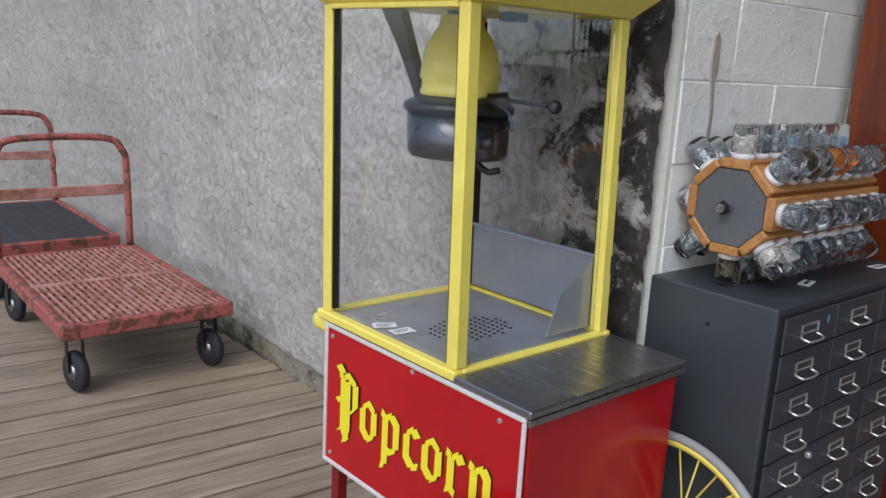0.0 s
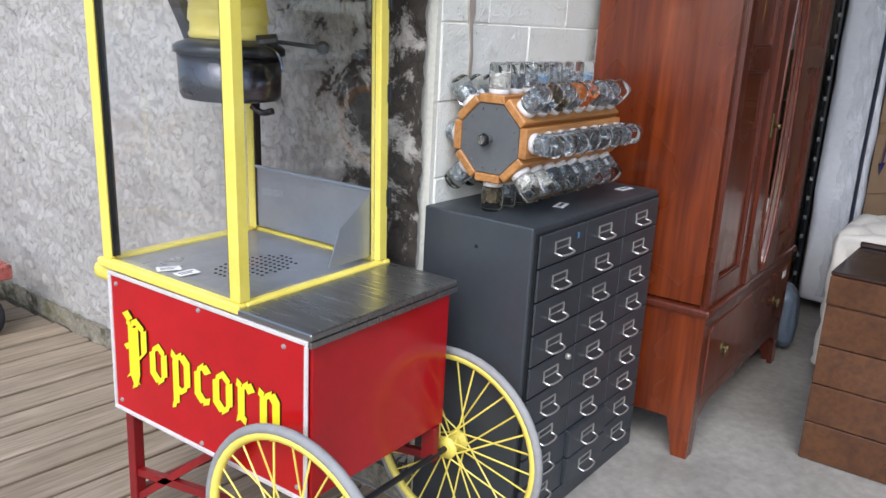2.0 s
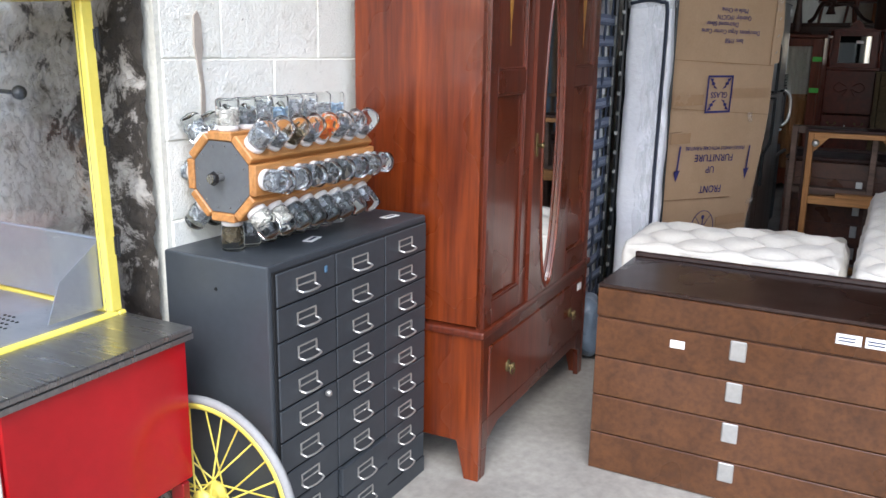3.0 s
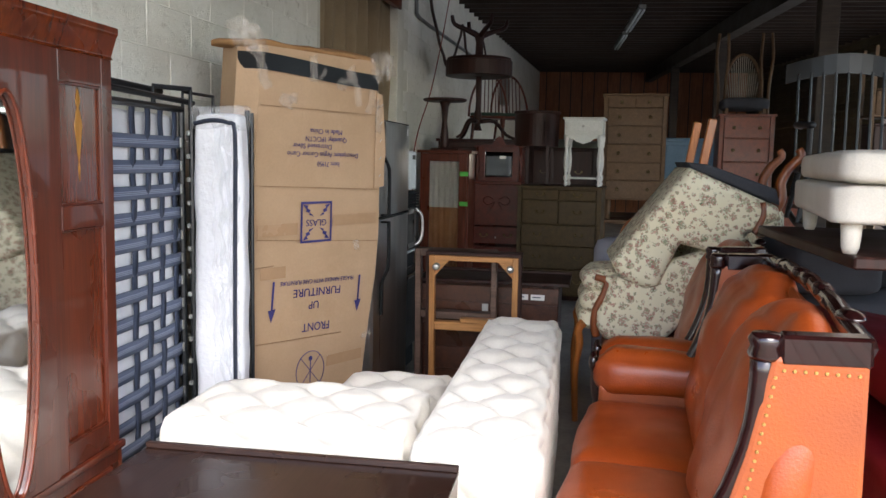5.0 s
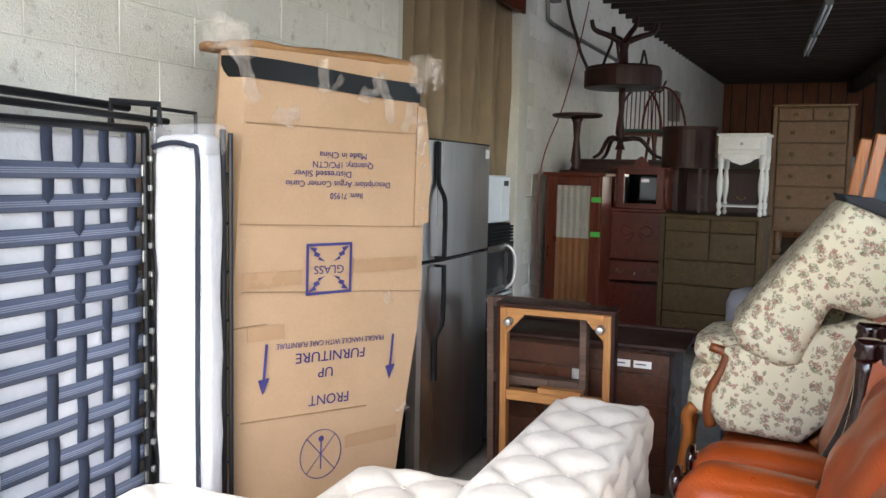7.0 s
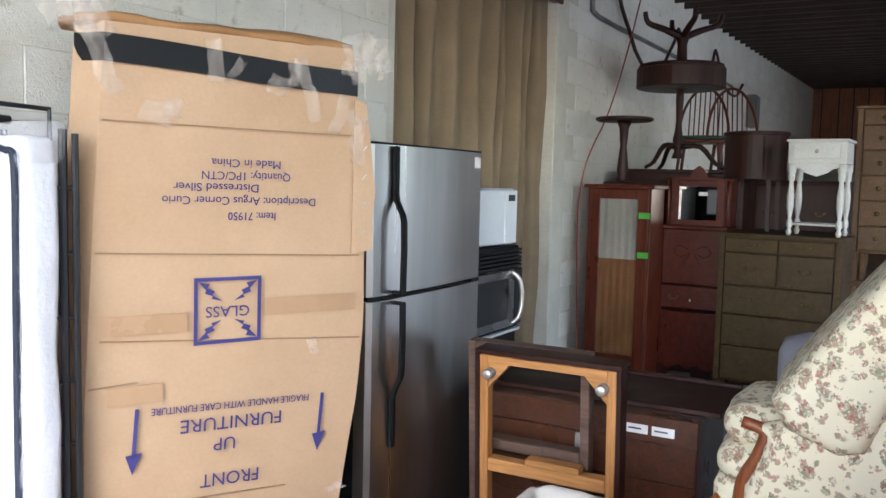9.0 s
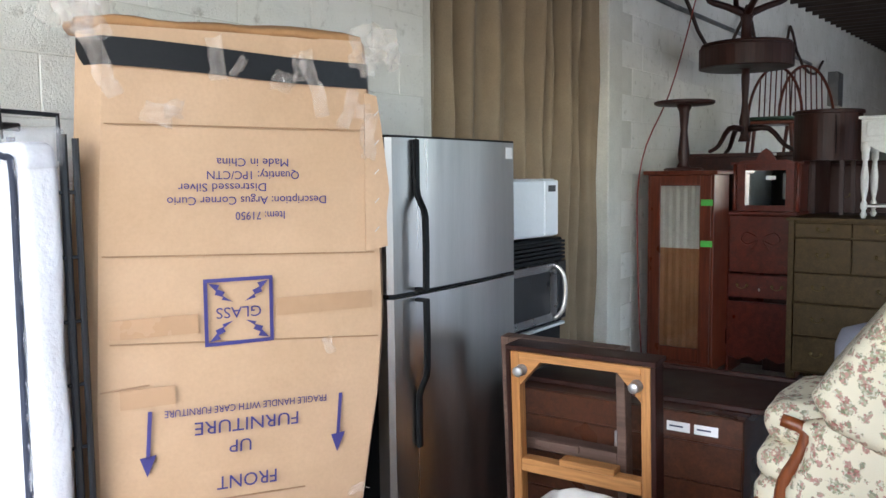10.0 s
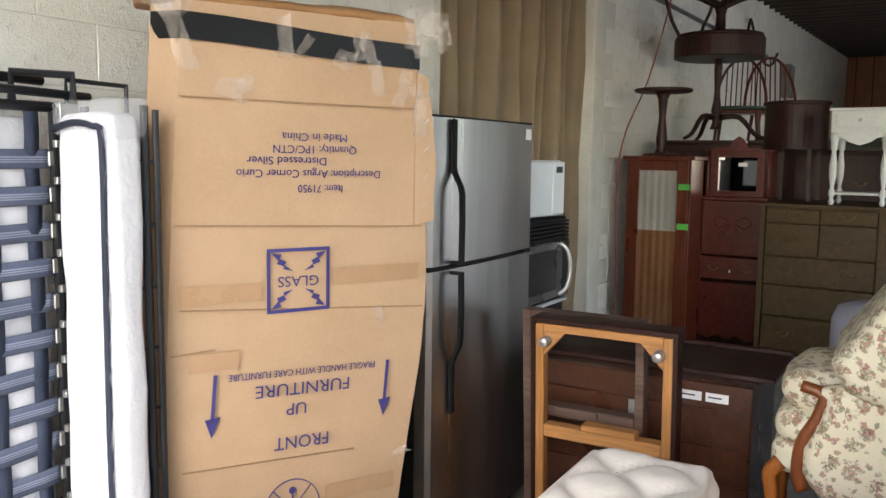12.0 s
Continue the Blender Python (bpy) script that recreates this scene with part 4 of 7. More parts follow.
    ring = [((a + b) / 2 + 0.106 * math.cos(t), -0.012, 1.075 + 0.546 * math.sin(t)) for t in [2 * math.pi * i / 64 for i in range(64)]]
    part("oval_moulding", pipe(ring, 0.006, 8, closed=True, smooth=1), m_ward_panel, door, smooth=True)
    gl = lathe([(1.0, 0), (1.0, 0.004)], 64)
    bmesh.ops.scale(gl, vec=(0.108, 0.548, 1), verts=gl.verts)
    part("mirror", gl, m_mirror, door, "oval bevelled mirror", m=pose((a + b) / 2, 0.004, 1.075, 90, 0, 0))
    part("door_back", box(a, b, 0.0045, 0.02, z0 + 0.003, z1 - 0.003), m_ward_front, door)
    esc = part("escutcheon", box(a + 0.016, a + 0.034, -0.016, -0.0125, 1.02, 1.1, 0.003), m_brass, door)
    part("door_knob", lathe([(0.006, 0), (0.006, 0.012), (0.011, 0.018), (0.007, 0.024)], 12, m=pose(a + 0.025, -0.016, 1.06, 90, 0, 0)), m_brass, door, smooth=True)
    part("price_label", box(W - 0.14, W - 0.085, -0.0045, -0.0035, 0.40, 0.43), m_paper, dr, "small white paper label")


def oval_frame(x0, x1, z0, z1, cx, cz, rx, rz):
    """A door slab with an oval hole through it."""
    b = bmesh.new()
    n = 64
    inner, outer = [], []
    for i in range(n):
        t = 2 * math.pi * i / n
        u, v = math.cos(t), math.sin(t)
        inner.append((cx + rx * u, cz + rz * v))
        s = min((x1 - cx) / abs(u) if u > 1e-6 else 1e9, (cx - x0) / abs(u) if u < -1e-6 else 1e9, (z1 - cz) / abs(v) if v > 1e-6 else 1e9, (cz - z0) / abs(v) if v < -1e-6 else 1e9)
        outer.append((cx + u * s, cz + v * s))
    corners = [(x1, z1), (x0, z1), (x0, z0), (x1, z0)]
    for cnr in corners:
        j = min(range(n), key=lambda i: (outer[i][0] - cnr[0]) ** 2 + (outer[i][1] - cnr[1]) ** 2)
        outer[j] = cnr
    loops = []
    for pts, y in ((outer, 0.004), (outer, -0.012), (inner, -0.012), (inner, 0.004)):
        loops.append([b.verts.new((u, y, v)) for u, v in pts])
    for lo, hi in zip(loops, loops[1:]):
        for i in range(n):
            b.faces.new((lo[i], lo[(i + 1) % n], hi[(i + 1) % n], hi[i]))
    bmesh.ops.recalc_face_normals(b, faces=b.faces[:])
    return b


wardrobe()

# ---- walnut chest ----


def walnut_chest():
    c = thing("walnut_chest", pose(2.715, 0.305, 0, 0, 0, -91.2), "low walnut chest with four drawers and chrome tab pulls", "chest of drawers")
    W, D, H = 0.885, 0.435, 0.645
    part("carcass", box(0, W, 0.004, D, 0, H - 0.012, 0.003), m_chest, c)
    part("top", box(-0.002, W + 0.002, 0.0, D, H - 0.012, H, 0.002), m_chest_top, c, "glossy dark walnut top")
    part("top_rim", box(-0.002, W + 0.002, D - 0.016, D + 0.003, H, H + 0.017, 0.003), m_chest_top, c)
    part("top_band", box(0, W, -0.008, 0.003, H - 0.105, H - 0.013, 0.002), m_chest, c)
    for i in range(4):
        z = 0.003 + i * 0.1335
        d = part("drawer", box(0.002, W - 0.002, -0.008, 0.003, z, z + 0.1295, 0.002), m_chest, c)
        part("pull", box(W / 2 - 0.024, W / 2 + 0.024, -0.014, -0.0085, z + 0.065, z + 0.128, 0.003), m_pull, d, "chrome tab pull")
    part("price_label", box(0.24, 0.285, -0.0093, -0.0082, 0.475, 0.5), m_paper, c, "white price label")
    for x in (0.7, 0.775):
        lab = part("price_label", box(x, x + 0.066, -0.0093, -0.0082, 0.575, 0.605), m_paper, c, "white printed price label")
        for q in range(2):
            part("print", box(x + 0.006, x + 0.05, -0.0097, -0.0094, 0.583 + q * 0.009, 0.587 + q * 0.009), m_print, lab)


walnut_chest()

# ---- folding bed ----


def folding_bed():
    c = thing("folding_bed", pose(3.74, 0.765, 0, 0, 0, 1.5), "folded guest bed on end with woven webbing and plastic-wrapped mattress", "folding bed")
    W, z0, z1 = 0.655, 0.07, 1.655
    fr = part("frame", pipe([(0, 0, z0), (0, 0, z1)], 0.014, 8, smooth=1), m_frame_black, c, "black tubular steel frame")
    part("rail", pipe([(W, 0, z0), (W, 0, z1)], 0.014, 8, smooth=1), m_frame_black, fr)
    part("rail", pipe([(W - 0.0, -0.045, 0.02), (W - 0.0, -0.045, z1 + 0.01)], 0.013, 8, smooth=1), m_frame_black, fr)
    for z in (z0, z1):
        part("cross_tube", rod((0, 0, z), (W, 0, z), 0.014, seg=8), m_frame_black, fr)
    for x in (0.0, W):
        part("foot", rod((x, 0 if x < 0.1 else -0.045, 0), (x, 0 if x < 0.1 else -0.045, 0.07), 0.017, seg=10), m_black_rubber, fr)
    # vertical straps, then cross straps woven over and under them
    xs = [0.225, 0.345, 0.46, 0.585]
    nz = 15
    for i, x in enumerate(xs):
        b = bmesh.new()
        prev = None
        for j in range(nz * 6 + 1):
            z = z0 + (z1 - z0) * j / (nz * 6)
            y = 0.0025 * math.sin(math.pi * (j / 6.0) + math.pi * (i % 2))
            row = [b.verts.new((x - 0.022, y, z)), b.verts.new((x + 0.022, y, z))]
            if prev:
                b.faces.new((prev[0], prev[1], row[1], row[0]))
            prev = row
        s = part("strap", b, m_webbing_dark, c, "slate-blue elastic webbing strap", smooth=True)
        s.modifiers.new("thick", "SOLIDIFY").thickness = 0.002
    for j in range(nz):
        z = 1.516 - 0.0985 * j
        b = bmesh.new()
        prev = None
        for i in range(31):
            x = 0.02 + (W - 0.04) * i / 30
            y = 0.0
            for q, sx in enumerate(xs):
                y += (1 if (j + q) % 2 else -1) * 0.004 * math.exp(-((x - sx) / 0.035) ** 2)
            zz = z - 0.002 * math.sin(math.pi * i / 30)
            row = [b.verts.new((x, y - 0.002, zz - 0.026)), b.verts.new((x, y - 0.002, zz + 0.026))]
            if prev:
                b.faces.new((prev[0], row[0], row[1], prev[1]))
            prev = row
        s = part("cross_strap", b, m_striped, c, "grey striped elastic webbing strap", smooth=True)
        s.modifiers.new("thick", "SOLIDIFY").thickness = 0.002
        for x in (0.012, W - 0.012):
            part("hook", box(x - 0.012, x + 0.012, -0.007, 0.003, z - 0.02, z + 0.02, 0.002), m_pull, s)
        part("side_hook", box(W - 0.035, W - 0.02, -0.05, -0.035, z + 0.03, z + 0.05, 0.002), m_pull, c)
    part("rear_mattress", cushion(0.015, W - 0.015, 0.018, 0.14, z0 + 0.02, z1 - 0.03, 0.03, 0.008, 10, rough=0.012), m_mattress, c, "white mattress wrapped in clear plastic", smooth=True)
    # second half, turned edge-on
    mt = part("mattress", cushion(W - 0.06, W + 0.05, -0.285, -0.075, 0.06, 1.635, 0.03, 0.006, 16, rough=0.010, seed=4), m_mattress, c, "white mattress in clear plastic, dark piping", smooth=True)
    part("piping", pipe([(W - 0.066, -0.085, 1.595), (W - 0.07, -0.16, 1.61), (W - 0.07, -0.235, 1.60), (W - 0.068, -0.262, 1.56), (W - 0.07, -0.262, 1.2), (W - 0.07, -0.258, 0.7), (W - 0.068, -0.262, 0.1)], 0.009, 6), m_piping, mt, smooth=True)
    for q in range(3):
        part("film_fold", crumple(0.05, 1.5, 0.012 + q, 4), m_film, mt, "clear plastic wrap", m=pose(W - 0.074, -0.275 + 0.03 * q, 0.09, 0, 0, 90))
    part("plastic_hood", cushion(W - 0.066, W + 0.06, -0.292, -0.065, 1.57, 1.672, 0.02, 0.0, 8, rough=0.016, seed=2), m_film, c, "crumpled clear plastic at the mattress top", smooth=True)
    for y in (-0.275, -0.05):
        part("side_rail", pipe([(W + 0.07, y + 0.01, 0.0), (W + 0.07, y + 0.01, 1.66)], 0.011, 8, smooth=1), m_frame_black, c)
    part("side_rail", pipe([(W + 0.10, -0.275, 0.0), (W + 0.10, -0.275, 1.65)], 0.009, 8, smooth=1), m_frame_black, c)
    for j in range(9):
        part("spring_tie", rod((W + 0.04, -0.258, 0.15 + j * 0.17), (W + 0.10, -0.275, 0.15 + j * 0.17), 0.005, seg=6), m_frame_black, c)
    # head end: folded legs
    part("head_tube", rod((0.02, 0.05, z1 + 0.055), (W + 0.12, 0.0, z1 + 0.035), 0.012, seg=8), m_frame_black, c)
    part("head_tube", rod((0.0, 0.16, z1 + 0.1), (W + 0.06, 0.12, z1 + 0.08), 0.014, seg=8), m_frame_black, c)
    part("leg_hoop", pipe([(W - 0.05, 0.1, z1 + 0.015), (W - 0.05, 0.1, z1 + 0.095), (W + 0.05, -0.02, z1 + 0.09), (W + 0.05, -0.02, z1)], 0.012, 8, smooth=1), m_frame_black, c)
    part("leg_hoop", pipe([(W + 0.06, 0.02, z1 + 0.0), (W + 0.06, 0.02, z1 + 0.08), (W + 0.2, -0.06, z1 + 0.07), (W + 0.2, -0.06, z1 - 0.06)], 0.008, 8, smooth=1), m_frame_black, c)
    part("hinge_plate", box(W - 0.03, W + 0.03, -0.065, -0.06, z1 - 0.08, z1 + 0.01, 0.002), m_steel, c)
    part("caution_tag", box(W - 0.05, W - 0.03, -0.09, -0.084, 0.66, 0.9, 0.002), m_paper, c, "white hang tag with red print")
    part("tag_print", box(W - 0.047, W - 0.038, -0.0915, -0.0905, 0.82, 0.89), m_redleather, c)


folding_bed()

# ---- cardboard carton ----


k = Nodes("tape_scrap")
m_scrap = k.done((0.74, 0.66, 0.57), 0.07, k.bump(k.noise(k.coords(), 60, 3), 0.5, 0.01), 0.0, Alpha=0.2, Specular_IOR_Level=1.0)
m_crease = mat("card_crease", "98795a", "8a6c4e", rough=0.85)
m_packtape = mat("brown_tape", "ac8c6c", "a28262", rough=0.25, fine=30, grime=0.1)


def carton():
    c = thing("carton", pose(4.60, 0.552, 0, 1.6, 0, -30), "tall taped cardboard carton printed upside down, leaning on the wall", "cardboard box")
    W, H, D = 0.80, 1.955, 0.3
    def along(z, stops):
        for (z0, v0), (z1, v1) in zip(stops, stops[1:]):
            if z <= z1:
                return v0 + (v1 - v0) * (z - z0) / (z1 - z0)
        return stops[-1][1]

    def lean_r(z):
        return along(z, ((0.0, 0.68), (0.4, 0.73), (0.85, 0.80), (1.1, 0.818), (1.4, 0.81), (1.96, 0.755)))

    def lean_l(z):
        return along(z, ((0.0, -0.045), (0.9, -0.038), (1.4, -0.015), (1.96, 0.02)))
    # five-sided plan: chamfered front corners
    plan = [(-0.06, 0.09), (0.0, 0.0), (W, 0.0), (W + 0.05, 0.1), (W - 0.06, D), (0.02, D)]
    b = bmesh.new()
    nz, rings = 26, []
    for j in range(nz + 1):
        z = H * j / nz
        ring = []
        for q, (p, r) in enumerate(zip(plan, plan[1:] + plan[:1])):
            for s in range(6):
                x, y = p[0] + (r[0] - p[0]) * s / 6, p[1] + (r[1] - p[1]) * s / 6
                x = x + lean_r(z) - W if x > 0.5 else x + lean_l(z) if x < 0.3 else x
                w_ = 0.007 * noise.noise(Vector((x * 3, z * 2.5, 1))) + 0.004 * noise.noise(Vector((x * 9, z * 8, 4)))
                if s == 0:
                    w_ *= 0.4
                ring.append(b.verts.new((x, y + w_, z)))
        rings.append(ring)
    n = len(rings[0])
    for lo, hi in zip(rings, rings[1:]):
        for i in range(n):
            b.faces.new((lo[i], lo[(i + 1) % n], hi[(i + 1) % n], hi[i]))
    b.faces.new(rings[0][::-1])
    b.faces.new(rings[-1])
    part("carton_wall", b, m_card, c, "tan corrugated cardboard, creased and dented", smooth=False)
    # flaps folded down at the top, black tape band
    bt = bmesh.new()
    ring = [(-0.043, 0.092), (0.014, -0.01), (0.768, -0.01), (0.80, 0.06)]
    prev = None
    for p, r in zip(ring, ring[1:]):
        for s in range(7):
            x, y = p[0] + (r[0] - p[0]) * s / 6, p[1] + (r[1] - p[1]) * s / 6
            z = 1.849 - 0.052 * x + 0.003 * math.sin(x * 9)
            row = [bt.verts.new((x, y - 0.003, z)), bt.verts.new((x, y - 0.003, z + 0.075))]
            if prev:
                bt.faces.new((prev[0], row[0], row[1], prev[1]))
            prev = row
    bmesh.ops.remove_doubles(bt, verts=bt.verts[:], dist=0.0005)
    o = part("black_tape", bt, m_tape, c, "wide black tape band")
    o.modifiers.new("thick", "SOLIDIFY").thickness = 0.0015
    part("torn_top", cushion(-0.05, W - 0.04, 0.01, D - 0.02, H - 0.01, H + 0.025, 0.012, 0.012, 14, rough=0.018), m_card_edge, c, "torn crumpled top flap", smooth=True)
    for i, (x, z, w, h) in enumerate(((0.02, 1.76, 0.05, 0.20), (0.10, 1.70, 0.09, 0.06), (0.17, 1.71, 0.05, 0.05), (0.30, 1.81, 0.05, 0.12), (0.345, 1.83, 0.03, 0.07), (0.46, 1.80, 0.07, 0.06), (0.53, 1.82, 0.04, 0.08), (0.60, 1.72, 0.045, 0.20), (0.66, 1.70, 0.04, 0.12), (0.72, 1.72, 0.05, 0.05), (0.735, 1.84, 0.03, 0.07), (-0.03, 1.90, 0.07, 0.10), (0.70, 1.88, 0.09, 0.06), (0.74, 1.60, 0.05, 0.14), (0.62, 1.0, 0.03, 0.05), (0.70, 0.52, 0.06, 0.03))):
        part("packing_film", crumple(w, h, 3 + i * 0.37, 4, 0.016), m_scrap, c, "shiny scrap of packing tape", m=pose(x, -0.013, z, 0, 0, 0) @ pose(0, 0, 0, 0, (i * 37) % 50 - 25, 0))
    for x, y, z in ((-0.11, 0.03, H - 0.03), (0.76, 0.0, H - 0.06), (-0.07, 0.08, H)):
        for q in range(3):
            part("film_tuft", crumple(0.09, 0.10, x + 7 + q, 5, 0.04), m_scrap, c, "crumpled clear film", m=pose(x + 0.02 * q, y - 0.01 * q, z, 0, 20 * q - 20, 40 * q - 40))
    for x0, x1, z0 in ((0.0, 0.24, 1.10), (0.47, 0.78, 1.13), (0.02, 0.17, 0.90), (0.45, 0.70, 0.42)):
        part("tape_strip", box(x0, x1, -0.0125, -0.0115, z0, z0 + 0.055), m_packtape, c, "shiny brown packing tape")
    part("torn_edge", prism([(0.76, 1.31), (0.835, 1.322), (0.832, 1.42), (0.842, 1.5), (0.826, 1.62), (0.815, 1.70), (0.80, 1.79), (0.76, 1.80)], -0.012, -0.008, "xz"), m_card, c, "torn side flap with staples")
    for q in range(5):
        part("staple", bar((0.792, -0.0135, 1.37 + q * 0.09), (0.806, -0.0135, 1.385 + q * 0.09), 0.003, 0.002), m_pull, c)
    # score lines and printing, upside down
    for x0, z0, x1, z1 in ((0.01, 1.693, 0.76, 1.686), (-0.01, 1.333, 0.79, 1.305), (0.0, 1.087, 0.80, 1.035), (-0.03, 0.955, 0.10, 0.962), (0.0, 0.60, 0.55, 0.58)):
        part("score_line", bar((x0, -0.0085, z0), (x1, -0.0085, z1), 0.004, 0.0035), m_crease, c)

    def print_line(body, x, z, width, size, turn=0.0):
        b = text(body, size, 0.0004)
        us = [q.co.x for q in b.verts]
        bmesh.ops.scale(b, vec=(width / (max(us) - min(us)), 1, 1), verts=b.verts)
        part("printing", b, m_ink, c, "dark blue printed lettering, upside down", m=pose(x, -0.0145, z, 90, 0, 0) @ pose(0, 0, 0, 0, 0, 180 + turn))
    for body, x, z, w, size in (("Item: 71950", 0.428, 1.434, 0.146, 0.034), ("Description: Argus Corner Curio", 0.398, 1.479, 0.465, 0.034), ("Distressed Silver", 0.322, 1.518, 0.25, 0.034), ("Quantity: 1PC/CTN", 0.411, 1.552, 0.27, 0.034), ("Made in China", 0.41, 1.589, 0.21, 0.034),
                                ("FRAGILE HANDLE WITH CARE FURNITURE", 0.38, 0.866, 0.485, 0.030), ("FURNITURE", 0.376, 0.814, 0.311, 0.056), ("UP", 0.352, 0.75, 0.066, 0.054), ("FRONT", 0.37, 0.641, 0.18, 0.058), ("GLASS", 0.357, 1.153, 0.132, 0.046)):
        print_line(body, x, z, w, size, -1.8 if z < 1 else -0.6)
    X0, X1, Z0, Z1 = 0.256, 0.459, 1.056, 1.254
    g = part("glass_mark", box(X0, X1, -0.0148, -0.0138, Z0, Z0 + 0.011), m_ink, c, "printed square glass warning mark")
    for bx in (box(X0, X1, -0.0148, -0.0138, Z1 - 0.011, Z1), box(X0, X0 + 0.011, -0.0148, -0.0138, Z0 + 0.011, Z1 - 0.011), box(X1 - 0.011, X1, -0.0148, -0.0138, Z0 + 0.011, Z1 - 0.011)):
        part("mark_side", bx, m_ink, g)
    for sx in (-1, 1):
        for sz in (-1, 1):
            cx, cz = 0.3575, 1.155
            ray = [(0.088, 0.086), (0.055, 0.080), (0.062, 0.068), (0.040, 0.058), (0.047, 0.048), (0.018, 0.028), (0.050, 0.036), (0.046, 0.044), (0.070, 0.052), (0.066, 0.062)]
            part("mark_ray", prism([(cx + sx * u, cz + sz * w) for u, w in ray], -0.0148, -0.0138, "xz"), m_ink, g)
    for x, z0, z1 in ((0.093, 0.696, 0.887), (0.664, 0.677, 0.866)):
        ar = part("arrow", bar((x - 0.006, -0.0143, z0 + 0.05), (x + 0.005, -0.0143, z1), 0.011, 0.001, None, (0, 1, 0)), m_ink, c, "printed down arrow")
        part("arrow_head", prism([(x - 0.028, z0 + 0.058), (x + 0.018, z0 + 0.062), (x - 0.009, z0)], -0.0148, -0.0138, "xz"), m_ink, ar)
    ring = [(0.338 + 0.092 * math.cos(a), -0.0145, 0.42 + 0.098 * math.sin(a)) for a in [2 * math.pi * i / 40 for i in range(40)]]
    s = part("warning_mark", pipe(ring, 0.002, 4, closed=True, smooth=1), m_ink, c, "printed crossed-out circle mark")
    for a, b2 in (((0.275, 0.35), (0.40, 0.49)), ((0.275, 0.49), (0.40, 0.35))):
        part("mark_stroke", rod((a[0], -0.0145, a[1]), (b2[0], -0.0145, b2[1]), 0.0018, seg=4), m_ink, s)
    part("mark_post", rod((0.338, -0.0145, 0.36), (0.338, -0.0145, 0.47), 0.003, seg=4), m_ink, s)
    part("mark_dot", lathe([(0.012, 0), (0.012, 0.001)], 12, m=pose(0.338, -0.0138, 0.482, 90, 0, 0)), m_ink, s)
    part("shipping_label", box(0.06, 0.17, -0.0148, -0.0138, 0.1, 0.18), m_paper, c, "white shipping label")


carton()

# ---- fridge ----


def fridge():
    c = thing("fridge", pose(5.425, 0.172, 0, 0, 0, -2.2), "stainless steel top-freezer fridge with black handles", "fridge")
    W, D, H, dz = 0.83, 0.68, 1.672, 1.128
    part("cabinet", box(0.02, W - 0.004, 0.075, D, 0.03, H - 0.012, 0.004), m_plastic_black, c, "black fridge cabinet")
    def door(nm, z0, z1):
        poly = [(0.0, 0.066), (0.0, 0.02), (0.018, 0.004), (0.06, 0.0)] + [(0.06 + (W - 0.06) * i / 10, -0.012 * math.sin(math.pi * i / 10)) for i in range(1, 11)] + [(W, 0.066)]
        return part(nm, prism(poly, z0, z1, "xy"), m_fridge, c, "brushed stainless door")
    top, low = door("freezer_door", dz + 0.012, H), door("fridge_door", 0.06, dz - 0.006)
    part("gasket", box(0.012, W - 0.01, 0.02, 0.068, dz - 0.0055, dz + 0.0115), m_gap, c)
    part("top_cap", box(0.0, W, 0.0, 0.064, H + 0.0002, H + 0.008, 0.002), m_plastic_black, top)
    def grip(pts):
        """A flat bar that follows the side view (depth, height), 22 mm wide."""
        b = bmesh.new()
        prev = None
        for y, z in pts:
            ring = [b.verts.new(p) for p in ((0.118, y, z), (0.144, y, z), (0.144, y + 0.016, z), (0.118, y + 0.016, z))]
            if prev:
                for i in range(4):
                    b.faces.new((prev[i], prev[(i + 1) % 4], ring[(i + 1) % 4], ring[i]))
            else:
                b.faces.new(ring[::-1])
            prev = ring
        b.faces.new(prev)
        bmesh.ops.recalc_face_normals(b, faces=b.faces[:])
        bmesh.ops.bevel(b, geom=[e for e in b.edges if e.calc_face_angle(0) > 1.2], offset=0.003, segments=2, affect="EDGES")
        return b
    for d, pts in ((top, [(-0.022, H - 0.004), (-0.022, 1.50), (-0.026, 1.475), (-0.052, 1.425), (-0.058, 1.40), (-0.06, 1.30), (-0.058, 1.142)]),
                   (low, [(-0.058, 1.116), (-0.06, 0.98), (-0.058, 0.87), (-0.054, 0.84), (-0.03, 0.79), (-0.022, 0.765), (-0.022, 0.58)])):
        part("handle", grip(pts), m_plastic_black, d, "flat black bowed handle")
        z = pts[-1][1] if d is top else pts[0][1]
        part("handle_mount", box(0.12, 0.142, -0.042, -0.006, z - 0.012 if d is low else z, z if d is low else z + 0.012, 0.002), m_plastic_black, d)
    part("hinge_cap", box(W - 0.08, W - 0.01, -0.01, 0.05, dz - 0.004, dz + 0.010, 0.003), m_plastic_black, c)
    part("kick_plate", box(0.02, W - 0.02, 0.05, 0.074, 0.0, 0.055), m_plastic_black, c)
    part("price_label", box(W - 0.07, W - 0.02, -0.009, -0.0075, H - 0.065, H - 0.02), m_paper, top, "white price sticker", m=pose(0, 0.003, 0))


fridge()


